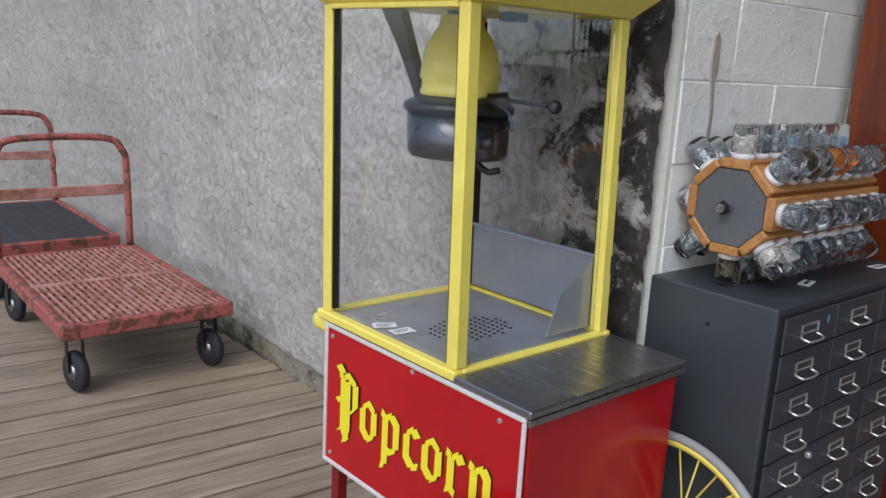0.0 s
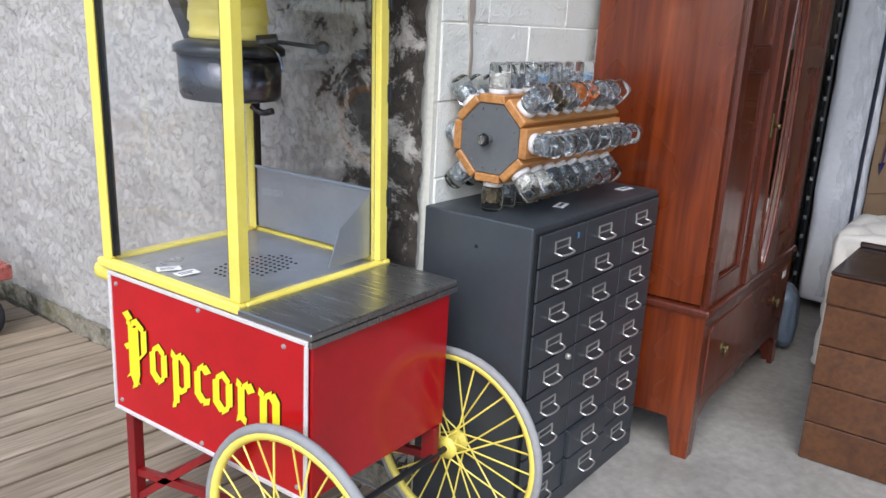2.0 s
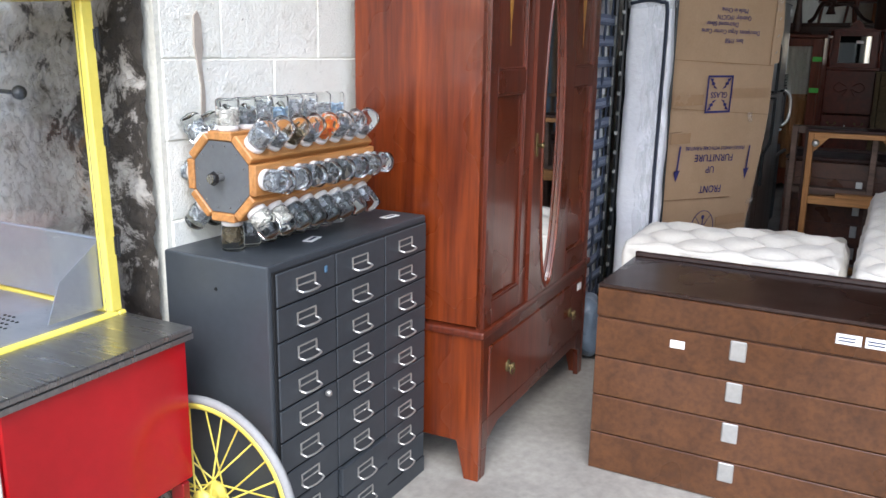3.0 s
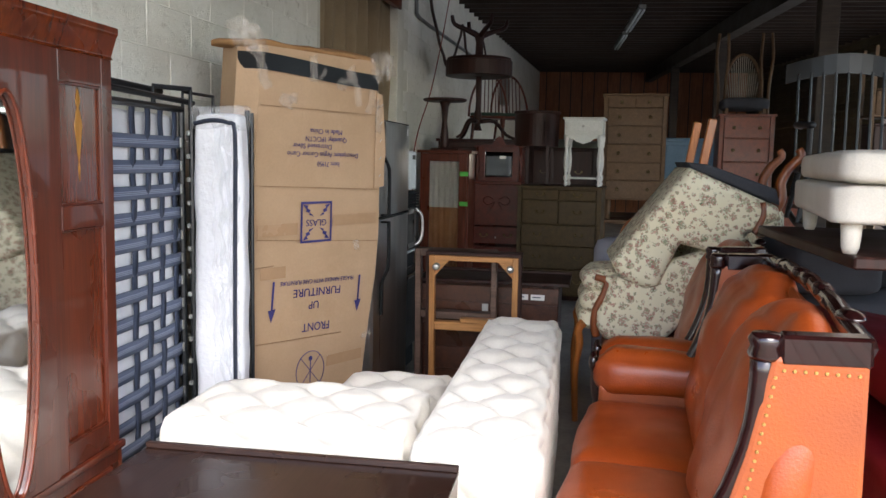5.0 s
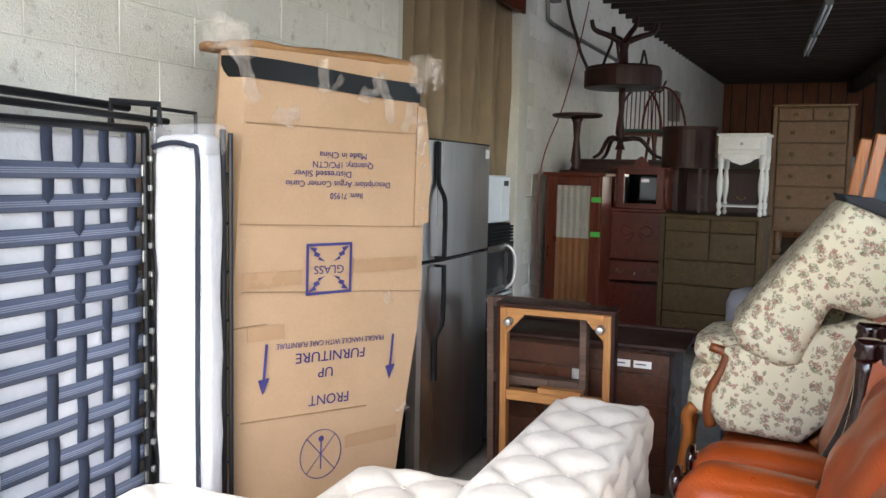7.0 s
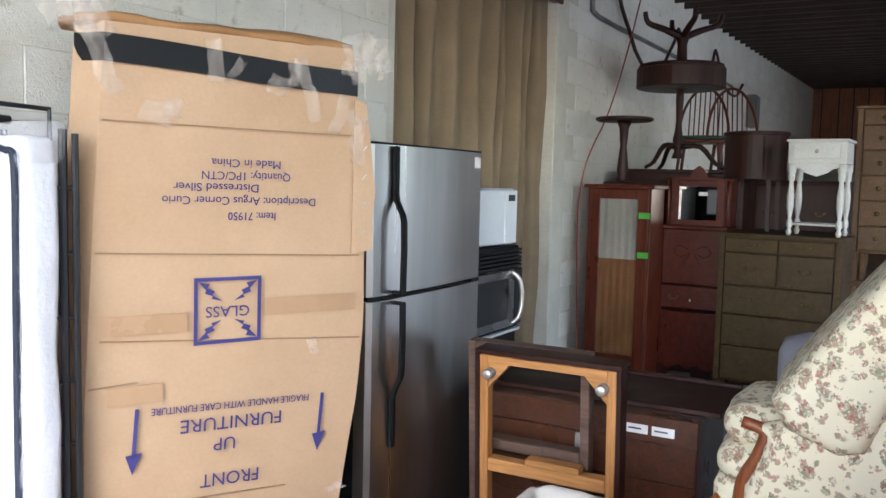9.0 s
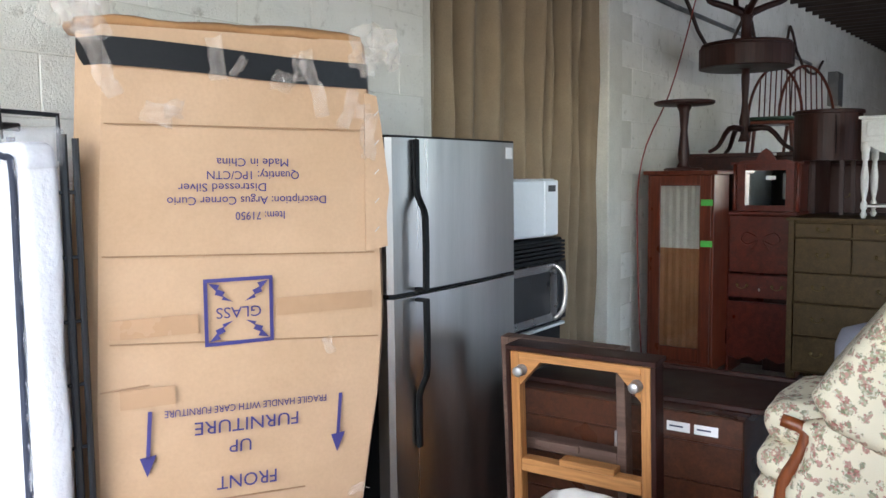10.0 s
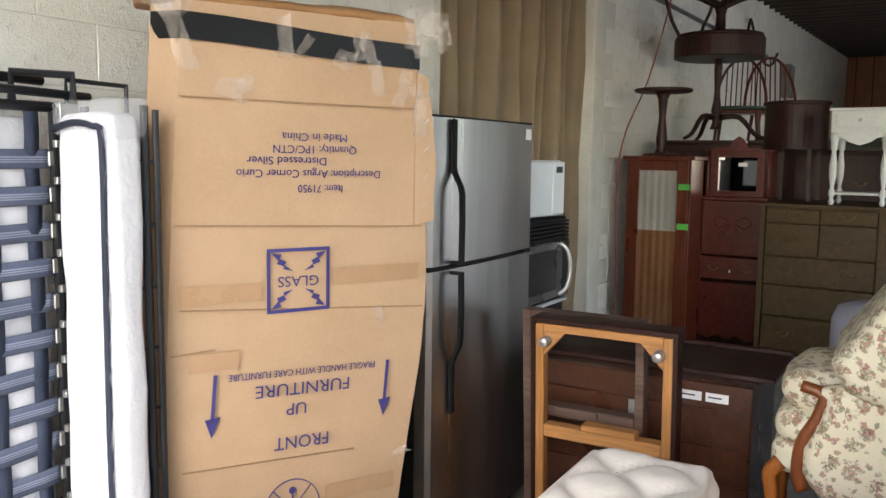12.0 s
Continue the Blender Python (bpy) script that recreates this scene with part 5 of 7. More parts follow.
def kitchen_stack():
    m = pose(6.30, 0.21, 0, 0, 0, -3)
    W = 0.56
    s = thing("stove", m, "black kitchen range with the oven below", "stove")
    part("body", box(0, W, 0.02, 0.6, 0.0, 0.815, 0.006), m_plastic_black, s)
    part("oven_door", box(0.02, W - 0.02, -0.012, 0.018, 0.16, 0.72, 0.006), m_black, s)
    part("oven_handle", rod((0.06, -0.05, 0.68), (W - 0.06, -0.05, 0.68), 0.012, seg=8), m_steel, s)
    part("hob_edge", box(-0.004, W + 0.004, -0.004, 0.6, 0.8155, 0.83, 0.004), m_plastic_white, s, "pale hob edge")
    r = thing("range_microwave", m @ pose(0, 0, 0.83), "black and steel over-range microwave resting on the stove", "microwave")
    part("body", box(0, W, 0.012, 0.4, 0.0, 0.41, 0.006), m_plastic_black, r)
    part("door", box(0.005, W - 0.09, -0.012, 0.011, 0.02, 0.30, 0.006), m_steel, r, "steel-framed dark glass door")
    part("window", box(0.05, W - 0.17, -0.0145, -0.0125, 0.06, 0.26, 0.002), m_black, r)
    part("control_panel", box(W - 0.088, W - 0.004, -0.012, 0.011, 0.02, 0.30, 0.004), m_black, r)
    part("handle", pipe([(W - 0.13, -0.012, 0.03), (W - 0.115, -0.05, 0.07), (W - 0.105, -0.06, 0.16), (W - 0.115, -0.05, 0.25), (W - 0.13, -0.012, 0.29)], 0.011, 8), m_pull, r, "curved chrome handle", smooth=True)
    for i in range(5):
        part("vent_slat", box(0.01, W - 0.01, -0.01, 0.011, 0.31 + i * 0.019, 0.322 + i * 0.019, 0.002), m_plastic_black, r)
    w = thing("white_microwave", m @ pose(0.06, 0.06, 1.24, 0, 0, -6), "white countertop microwave on top of the stack", "microwave")
    part("body", box(0, 0.45, 0.006, 0.33, 0.008, 0.28, 0.008), m_plastic_white, w)
    part("door", box(0.004, 0.33, -0.012, 0.005, 0.014, 0.274, 0.005), m_plastic_white, w)
    part("control_panel", box(0.333, 0.446, -0.012, 0.005, 0.014, 0.274, 0.005), m_plastic_white, w)
    part("display", box(0.36, 0.42, -0.0135, -0.0125, 0.22, 0.25), m_black, w)
    for x in (0.04, 0.4):
        part("foot", rod((x, 0.05, 0), (x, 0.05, 0.008), 0.012, seg=8), m_black_rubber, w)


kitchen_stack()

# ---- ivory tufted sectional ----


def tufted(x0, x1, y0, y1, z0, z1, pitch=0.135, deep=0.036, r=0.07):
    """A block upholstered in deep diamond buttoning."""
    b = bmesh.new()
    hx, hy, hz = (x1 - x0) / 2, (y1 - y0) / 2, (z1 - z0) / 2
    c = Vector(((x0 + x1) / 2, (y0 + y1) / 2, (z0 + z1) / 2))
    step = 0.017

    def well(u, v):
        p, q = (u / pitch + v / pitch), (u / pitch - v / pitch)
        fp, fq = abs(math.sin(math.pi * p / 2)), abs(math.sin(math.pi * q / 2))
        return min(1.0, (fp * fq) ** 0.55 * 1.2) + 0.12 * noise.noise(Vector((u * 9, v * 9, 2)))

    for axis in range(3):
        for sign in (-1, 1):
            if axis == 2 and sign < 0:
                continue
            h = (hx, hy, hz)
            ua, va = [a for a in range(3) if a != axis]
            nu, nv = max(2, int(2 * h[ua] / step)), max(2, int(2 * h[va] / step))
            grid = []
            for i in range(nu + 1):
                row = []
                for j in range(nv + 1):
                    p = Vector((0, 0, 0))
                    p[axis] = sign * h[axis]
                    p[ua], p[va] = -h[ua] + 2 * h[ua] * i / nu, -h[va] + 2 * h[va] * j / nv
                    u, v = (p.x + c.x, p.y + c.y) if axis == 2 else ((p.y + c.y if axis == 0 else p.x + c.x), p.z + c.z)
                    rim = min(h[ua] - abs(p[ua]), h[va] - abs(p[va]))
                    f = 1 - (1 - well(u, v)) * min(1.0, rim / 0.05)
                    core = Vector([max(-h[a] + r, min(h[a] - r, p[a])) for a in range(3)])
                    if core.z < 0:
                        core.z = p.z if p.z < -h[2] + r else core.z
                    d = p - core
                    d = d.normalized() if d.length > 1e-6 else Vector()
                    row.append(b.verts.new(core + d * (r - deep * (1 - f)) + c))
                grid.append(row)
            for i in range(nu):
                for j in range(nv):
                    f = (grid[i][j], grid[i + 1][j], grid[i + 1][j + 1], grid[i][j + 1])
                    b.faces.new(f)
    bmesh.ops.remove_doubles(b, verts=b.verts[:], dist=0.004)
    bmesh.ops.recalc_face_normals(b, faces=b.faces[:])
    return b


def tuft_piece(name, label, m, dims, buttons):
    x0, x1, y0, y1, z1 = dims
    c = thing(name, m, label, "sectional sofa", "ivory tufted sectional")
    part("upholstery", tufted(x0, x1, y0, y1, 0.05, z1), m_tuft, c, "ivory velvet, deep buttoned", smooth=True)
    for x in (x0 + 0.08, x1 - 0.08):
        for y in (y0 + 0.08, y1 - 0.08):
            part("foot", lathe([(0.018, 0), (0.026, 0.05)], 12, m=pose(x, y, 0)), m_dark, c)
    pitch = 0.135
    for i in range(int(x0 / pitch) - 1, int(x1 / pitch) + 2):
        for j in range(int(y0 / pitch) - 1, int(y1 / pitch) + 2):
            x, y = i * pitch, j * pitch
            if (i + j) % 2 == 0 and x0 + 0.05 < x < x1 - 0.05 and y0 + 0.05 < y < y1 - 0.05:
                part("button", lathe([(0.010, 0), (0.008, 0.005), (0.002, 0.007)], 8, m=pose(x, y, z1 - 0.036)), m_tuft, c, smooth=True)


tuft_piece("tufted_sofa", "ivory velvet deep-buttoned sofa back beside the walnut chest", pose(3.46, -0.395, 0), (0.0, 0.57, 0.0, 0.85, 0.625), True)
tuft_piece("tufted_sofa", "ivory velvet deep-buttoned sofa back running into the hall", pose(3.28, -0.81, 0, 0, 0, -1.5), (0.0, 2.07, 0.0, 0.405, 0.655), True)
tuft_piece("tufted_ottoman", "low ivory velvet buttoned ottoman inside the sectional", pose(4.04, -0.395, 0), (0.0, 0.68, 0.0, 0.50, 0.50), True)

# ---- orange leather sofas ----


def leather_sofa(m, L, seats, label, group, carvings=7):
    """Faces local +y; the front edge lies on y = 0."""
    c = thing("leather_sofa", m, label, "sofa", group)
    aw, hz = 0.21, 1.05
    part("base", box(aw * 0.6, L - aw * 0.6, -0.62, -0.04, 0.09, 0.28, 0.02, 2), m_leather, c)
    w = (L - 2 * aw) / seats
    wb = (L - 0.30) / seats
    for i in range(seats):
        part("seat_cushion", cushion(aw + i * w + 0.003, aw + (i + 1) * w - 0.003, -0.50, 0.0, 0.27, 0.455, 0.05, 0.024, 12, rough=0.010, seed=i), m_leather, c, "orange leather seat cushion, creased", smooth=True)
        b = cushion(0.15 + i * wb + 0.003, 0.15 + (i + 1) * wb - 0.003, -0.09, 0.11, 0.0, 0.63, 0.08, 0.06, 16, rough=0.026, seed=9 + i)
        b.transform(pose(0, -0.50, 0.42, 15, 0, 0))
        part("back_cushion", b, m_leather, c, "orange leather back cushion, soft folds", smooth=True)
    for s in (0, 1):
        x0 = 0.0 if s == 0 else L - aw
        arm = part("arm", cushion(x0, x0 + aw, -0.52, -0.01, 0.44, 0.65, 0.09, 0.014, 12, rough=0.010, seed=20 + s), m_leather, c, "rolled orange leather arm", smooth=True)
        part("arm_side", box(x0 + 0.02, x0 + aw - 0.02, -0.52, -0.03, 0.1, 0.5, 0.02, 2), m_leather_outer, arm)
        x = x0 + aw / 2
        part("arm_scroll", pipe([(x, -0.045, 0.08), (x, -0.033, 0.2), (x, -0.045, 0.36), (x, -0.03, 0.48), (x, -0.04, 0.60)], 0.034, 10, taper=0.046), m_carved, c, "dark lacquered arm scroll", smooth=True)
        part("scroll_cap", lathe([(0.05, 0), (0.046, 0.02), (0.02, 0.03)], 16, m=pose(x, -0.01, 0.585, -90, 0, 0)), m_carved, c, smooth=True)
        part("front_foot", lathe([(0.022, 0), (0.034, 0.03), (0.045, 0.09)], 12, m=pose(x, -0.07, 0)), m_carved, c, smooth=True)
        part("rear_foot", lathe([(0.02, 0), (0.03, 0.05), (0.03, 0.1)], 10, m=pose(x, -0.58, 0)), m_carved, c)
        # wing: outer panel in light-adjusted leather behind a curved lacquered post
        xo = 0.13 if s == 0 else L - 0.13
        side = -1 if s == 0 else 1
        wing = part("wing", prism([(-0.40, 0.30), (-0.715, 0.30), (-0.725, 0.70), (-0.72, hz), (-0.52, hz), (-0.475, 0.82), (-0.42, 0.62)], xo - 0.03, xo + 0.03, "yz", bevel=0.012), m_leather_outer, c, "orange leather wing edged with brass nails, toned for the daylight on it")
        post = [(xo, -0.36, 0.46), (xo, -0.385, 0.58), (xo, -0.45, 0.72), (xo, -0.495, 0.88), (xo, -0.505, hz)]
        part("wing_post", pipe(post, 0.022, 10, taper=0.03), m_carved, c, "dark lacquered wing post", smooth=True)
        part("post_cap", lathe([(0.034, 0), (0.040, 0.012), (0.034, 0.03), (0.040, 0.045), (0.031, 0.06)], 18, m=pose(xo, -0.507, hz - 0.015)), m_carved, c, smooth=True)
        part("wing_rail", bar((xo, -0.535, hz + 0.012), (xo, -0.725, hz + 0.018), 0.066, 0.07, bevel=0.008), m_carved, c)
        for q in range(24):
            t = q / 23
            y = -0.428 - 0.10 * t ** 0.8
            part("nail_head", lathe([(0.0048, 0), (0.003, 0.0035)], 6, m=pose(xo + side * 0.031, y, 0.5 + 0.5 * t, 0, 90 * side, 0)), m_nail, wing)
        for q in range(8):
            part("nail_head", lathe([(0.0048, 0), (0.003, 0.0035)], 6, m=pose(xo + side * 0.031, -0.545 - 0.022 * q, hz - 0.032, 0, 90 * side, 0)), m_nail, wing)
    # carved crest rail with humps
    pts = [(0.14 + (L - 0.28) * i / 16, -0.715 - 0.02 * math.sin(math.pi * i / 16), hz + 0.02 + 0.035 * math.sin(math.pi * i / 16) + 0.004 * math.cos(i * 1.57)) for i in range(17)]
    rail = part("crest_rail", pipe(pts, 0.027, 8), m_carved, c, "carved dark lacquered crest rail", smooth=True)
    for i in range(carvings):
        x = L * (0.2 + 0.1 * i)
        part("carving", cushion(x - 0.06, x + 0.06, -0.755, -0.705, hz + 0.035, hz + 0.052 + 0.028 * math.sin(math.pi * i / 6), 0.014, 0.006, 5, rough=0.008, seed=i), m_carved, rail, smooth=True)
    part("back_panel", box(0.16, L - 0.16, -0.72, -0.685, 0.12, hz + 0.01, 0.012), m_leather_outer, c)
    return c


leather_sofa(pose(2.875, -0.785, 0, 0, 0, -6.8), 1.95, 2, "orange leather loveseat with carved dark lacquer frame", "orange leather suite")
leather_sofa(pose(4.84, -1.02, 0, 0, 0, -5.0), 1.9, 2, "orange leather loveseat under an upturned floral chair", "orange leather suite", 3)

# ---- two floral armchairs, one upside down on the other ----
m_lilac = mat("pale_grey_cloth", "96939a", "86838a", rough=0.9, fine=160, bump=0.3)
k = Nodes("floral_chintz")
v = k.coords((1, 1, 1), False)
wob = k.noise(v, 30, 2)
vm = k.n("ShaderNodeVectorMath")
vm.operation = "MULTIPLY_ADD"
k.l(wob, vm.inputs[0])
vm.inputs[1].default_value = (0.022, 0.022, 0.022)
k.l(v, vm.inputs[2])
col = k.mix(k.noise(v, 3), rgb("e2d9bc"), rgb("d4caaa"))
speck = k.n("ShaderNodeTexVoronoi", Scale=150.0)
k.l(vm.outputs[0], speck.inputs["Vector"])
hue = k.n("ShaderNodeSeparateColor")
k.l(speck.outputs["Color"], hue.inputs[0])
petal = k.ramp(hue.outputs[0], [(0.0, rgb("8c4c44")), (0.28, rgb("b87c70")), (0.45, rgb("5f6a4c")), (0.7, rgb("98946e")), (0.86, rgb("c4bea4"))])
for sc, lim in ((18.0, 0.41), (33.0, 0.37)):
    vo = k.n("ShaderNodeTexVoronoi", Scale=sc)
    k.l(vm.outputs[0], vo.inputs["Vector"])
    gate = k.n("ShaderNodeMath")
    gate.operation = "MULTIPLY_ADD"
    k.l(k.noise(v, 120, 2), gate.inputs[0])
    gate.inputs[1].default_value = 0.6
    k.l(vo.outputs["Distance"], gate.inputs[2])
    col = k.mix(k.span(gate.outputs[0], lim + 0.25, lim + 0.31, 0.8, 0.0), col, petal)
weave = k.noise(v, 260, 2)
m_floral = k.done(col, 0.9, k.bump(weave, 0.4, 0.003))


def soft_panel(poly, x0, x1, r=0.05, puff=0.02, step=0.016, seed=0, rough=0.006):
    """An upholstered slab: an outline in y and z, deep along x, with rounded rims and full faces."""
    n = len(poly)

    def nearest(p):
        best, at = 9.0, p
        for (ay, az), (by, bz) in zip(poly, poly[1:] + poly[:1]):
            dy, dz = by - ay, bz - az
            t = max(0.0, min(1.0, ((p[0] - ay) * dy + (p[1] - az) * dz) / (dy * dy + dz * dz)))
            q = (ay + t * dy, az + t * dz)
            d = math.hypot(p[0] - q[0], p[1] - q[1])
            if d < best:
                best, at = d, q
        return best, at

    def inside(p):
        hit = False
        for (ay, az), (by, bz) in zip(poly, poly[1:] + poly[:1]):
            if (az > p[1]) != (bz > p[1]) and p[0] < (by - ay) * (p[1] - az) / (bz - az) + ay:
                hit = not hit
        return hit

    y0, z0 = min(p[0] for p in poly), min(p[1] for p in poly)
    ny, nz = int((max(p[0] for p in poly) - y0) / step) + 2, int((max(p[1] for p in poly) - z0) / step) + 2
    b = bmesh.new()
    spots = {}
    for i in range(ny + 1):
        for j in range(nz + 1):
            p = (y0 + (i - 0.5) * step, z0 + (j - 0.5) * step)
            d, q = nearest(p)
            spots[i, j] = (inside(p), d, p if inside(p) else q)
    verts = {}

    def vert(key, front):
        if (key, front) not in verts:
            ok, d, (y, z) = spots[key]
            d = d if ok else 0.0
            off = r - math.sqrt(max(0.0, r * r - (r - d) ** 2)) if d < r else 0.0
            w = puff * (1 - math.exp(-d / 0.08)) + rough * noise.noise(Vector((y * 9, z * 9, seed))) * min(1.0, d / 0.04)
            verts[key, front] = b.verts.new((x0 + off - w if front else x1 - off + w, y, z))
        return verts[key, front]

    for i in range(ny):
        for j in range(nz):
            ks = [(i, j), (i + 1, j), (i + 1, j + 1), (i, j + 1)]
            if any(spots[k_][0] for k_ in ks):
                b.faces.new([vert(k_, True) for k_ in ks])
                b.faces.new([vert(k_, False) for k_ in ks[::-1]])
    twin = {v_: verts[key, not front] for (key, front), v_ in verts.items()}
    fronts = {v_ for (key, front), v_ in verts.items() if front}
    for e in [e for e in b.edges if len(e.link_faces) == 1]:
        u, w = e.verts
        if u in fronts and w in fronts:
            b.faces.new((u, w, twin[w], twin[u]))
    bmesh.ops.remove_doubles(b, verts=b.verts[:], dist=0.0008)
    bmesh.ops.recalc_face_normals(b, faces=b.faces[:])
    return b


def floral_armchair():
    """Upright on the leather seat, its front towards +y."""
    c = thing("floral_armchair", Matrix(), "floral upholstered armchair with wooden arm facings on a leather seat", "armchair", "floral armchairs")
    arm = [(-1.075, 0.83), (-1.11, 0.80), (-1.09, 0.73), (-1.05, 0.64), (-1.05, 0.56), (-1.10, 0.49), (-1.40, 0.475), (-1.55, 0.63), (-1.72, 0.95), (-1.60, 1.00), (-1.22, 0.87)]
    for x0, x1, q in ((5.60, 5.73, 1), (6.14, 6.27, 2)):
        part("arm", soft_panel(arm, x0, x1, 0.045, 0.012, seed=q), m_floral, c, "padded floral arm", smooth=True)
        xm = x0 + 0.05
        facing = part("arm_facing", pipe([(xm, -1.035, 0.835), (xm, -1.10, 0.812), (xm, -1.088, 0.74), (xm, -1.048, 0.655), (xm, -1.04, 0.56), (xm, -1.055, 0.50)], 0.019, 8, taper=0.024), m_chairwood, c, "curved cherry-wood arm facing", smooth=True)
    part("seat_cushion", cushion(5.70, 6.17, -1.55, -0.985, 0.735, 0.865, 0.055, 0.025, 14, rough=0.010, seed=3), m_floral, c, "loose floral seat cushion", smooth=True)
    part("seat_rail", cushion(5.66, 6.21, -1.45, -0.965, 0.63, 0.745, 0.05, 0.012, 12, rough=0.008, seed=5), m_floral, c, "floral front roll", smooth=True)
    part("apron", cushion(5.66, 6.21, -1.45, -0.955, 0.53, 0.645, 0.04, 0.010, 12, rough=0.008, seed=7), m_floral, c, "floral front apron", smooth=True)
    back = [(-1.42, 0.55), (-1.62, 0.55), (-1.80, 1.02), (-1.72, 1.10), (-1.62, 1.06)]
    part("back", soft_panel(back, 5.70, 6.17, 0.05, 0.02, seed=9), m_floral, c, "padded floral back", smooth=True)
    for x in (5.66, 6.2):
        part("front_leg", pipe([(x, -0.985, 0.575), (x, -0.955, 0.53), (x, -0.965, 0.45), (x, -0.945, 0.30), (x, -0.955, 0.004)], 0.026, 8, taper=0.018), m_orangewood, c, "orange-stained wooden leg", smooth=True)
        part("rear_leg", pipe([(x, -1.45, 0.50), (x, -1.48, 0.462)], 0.026, 8, taper=0.022), m_orangewood, c, smooth=True)


def upturned_armchair():
    """The twin, upside down on top, its back hanging beside the arm."""
    c = thing("floral_armchair", Matrix(), "floral upholstered armchair upside down on its twin, legs up", "armchair", "floral armchairs")
    side = [(-1.505, 1.452), (-1.972, 1.252), (-1.985, 1.19), (-1.90, 1.15), (-1.85, 1.08), (-1.79, 0.985), (-1.70, 0.985), (-1.475, 1.04), (-1.43, 0.93), (-1.375, 0.80), (-1.30, 0.785), (-1.16, 0.845), (-1.115, 0.93), (-1.27, 1.15)]
    part("body", soft_panel(side, 5.56, 6.16, 0.05, 0.018, seed=21), m_floral, c, "cream floral upholstery with roses and leaves", smooth=True)
    ear = part("seat_front", cushion(5.62, 6.10, -2.02, -1.86, 1.09, 1.25, 0.06, 0.01, 10, rough=0.008, seed=4), m_floral, c, smooth=True)
    dust = [(-1.495, 1.478), (-1.60, 1.468), (-1.955, 1.345), (-1.975, 1.262), (-1.51, 1.448)]
    part("dust_cover", soft_panel(dust, 5.585, 6.135, 0.012, 0.0, 0.012), m_dust, c, "black cambric dust cover", smooth=True)
    part("arm_facing", pipe([(5.565, -1.885, 1.275), (5.555, -1.885, 1.20), (5.55, -1.845, 1.11), (5.55, -1.80, 1.03), (5.555, -1.775, 0.985)], 0.017, 8), m_chairwood, c, "curved cherry-wood facing", smooth=True)
    for x, y in ((5.64, -1.575), (6.04, -1.56)):
        part("rear_leg", bar((x, y, 1.43), (x, y - 0.045, 1.71), 0.036, 0.045, None, (0, 1, 0.2), 0.005), m_orangewood, c, "orange-stained wooden leg")
    for x in (5.66, 6.06):
        part("cabriole_leg", pipe([(x, -1.965, 1.23), (x, -1.995, 1.30), (x, -1.99, 1.38), (x, -2.03, 1.46), (x, -2.085, 1.52), (x, -2.07, 1.56)], 0.033, 8, taper=0.02), m_chairwood, c, "curved cherry-wood front leg", smooth=True)


floral_armchair()
upturned_armchair()
c = thing("grey_ottoman", pose(6.55, -1.22, 0), "grey fabric tub seat behind the floral armchairs", "ottoman")
part("body", lathe([(0.14, 0.0), (0.15, 0.03), (0.16, 0.5), (0.16, 0.90), (0.14, 0.955), (0.07, 0.98)], 28), m_lilac, c, "pale grey upholstery", smooth=True)
part("rim_hoop", pipe([(0.1, 0.14 * math.cos(t) - 0.16, 0.95 + 0.16 * math.sin(t)) for t in [math.pi * i / 10 for i in range(11)]], 0.018, 8), m_orangewood, c, "bent orange wood hoop", smooth=True)

# ---- stacked seating behind the leather suite ----


def red_sofa():
    c = thing("red_sofa", pose(3.25, -1.92, 0), "burgundy leather sofa with a loose slab cushion on top", "sofa")
    part("base", cushion(0, 1.9, -0.85, 0, 0.07, 0.50, 0.05, 0.01, 10, rough=0.005), m_redleather, c, "burgundy leather seat", smooth=True)
    for i in range(5):
        for z in (0.3,):
            part("button", lathe([(0.012, 0), (0.008, 0.006)], 8, m=pose(0.2 + i * 0.38, 0.004, z, -90, 0, 0)), m_redleather, c)
    b = cushion(0.3, 2.0, -0.42, 0.42, -0.11, 0.11, 0.05, 0.015, 10, rough=0.006, seed=3)
    b.transform(pose(0, -0.50, 0.66, 9, 0, 0))
    part("loose_cushion", b, m_redleather, c, "burgundy slab cushion lying askew", smooth=True)
    for x in (0.1, 1.8):
        for y in (-0.1, -0.75):
            part("foot", rod((x, y, 0), (x, y, 0.075), 0.025, seg=10), m_dark, c)


def grey_sofa():
    c = thing("grey_sofa", pose(5.05, -1.95, 0), "charcoal fabric sofa stacked with its cushions", "sofa")
    part("base", cushion(0, 1.2, -0.95, -0.05, 0.05, 0.62, 0.05, 0.01, 8, rough=0.006), m_grey_fabric, c, smooth=True)
    part("cushion", cushion(0.02, 1.1, -0.9, -0.02, 0.62, 0.86, 0.06, 0.015, 8, rough=0.008, seed=2), m_grey_fabric, c, "charcoal fabric cushion", smooth=True)
    part("cushion", cushion(0.05, 0.8, -0.4, 0.02, 0.86, 1.13, 0.06, 0.015, 8, rough=0.01, seed=3), m_grey_fabric, c, "charcoal fabric cushion", smooth=True)
    part("cushion", cushion(0.3, 1.15, -0.95, -0.42, 0.86, 1.10, 0.06, 0.015, 8, rough=0.01, seed=5), m_grey_fabric, c, smooth=True)
    for x in (0.1, 1.1):
        for y in (-0.15, -0.85):
            part("foot", rod((x, y, 0), (x, y, 0.06), 0.025, seg=8), m_dark, c)


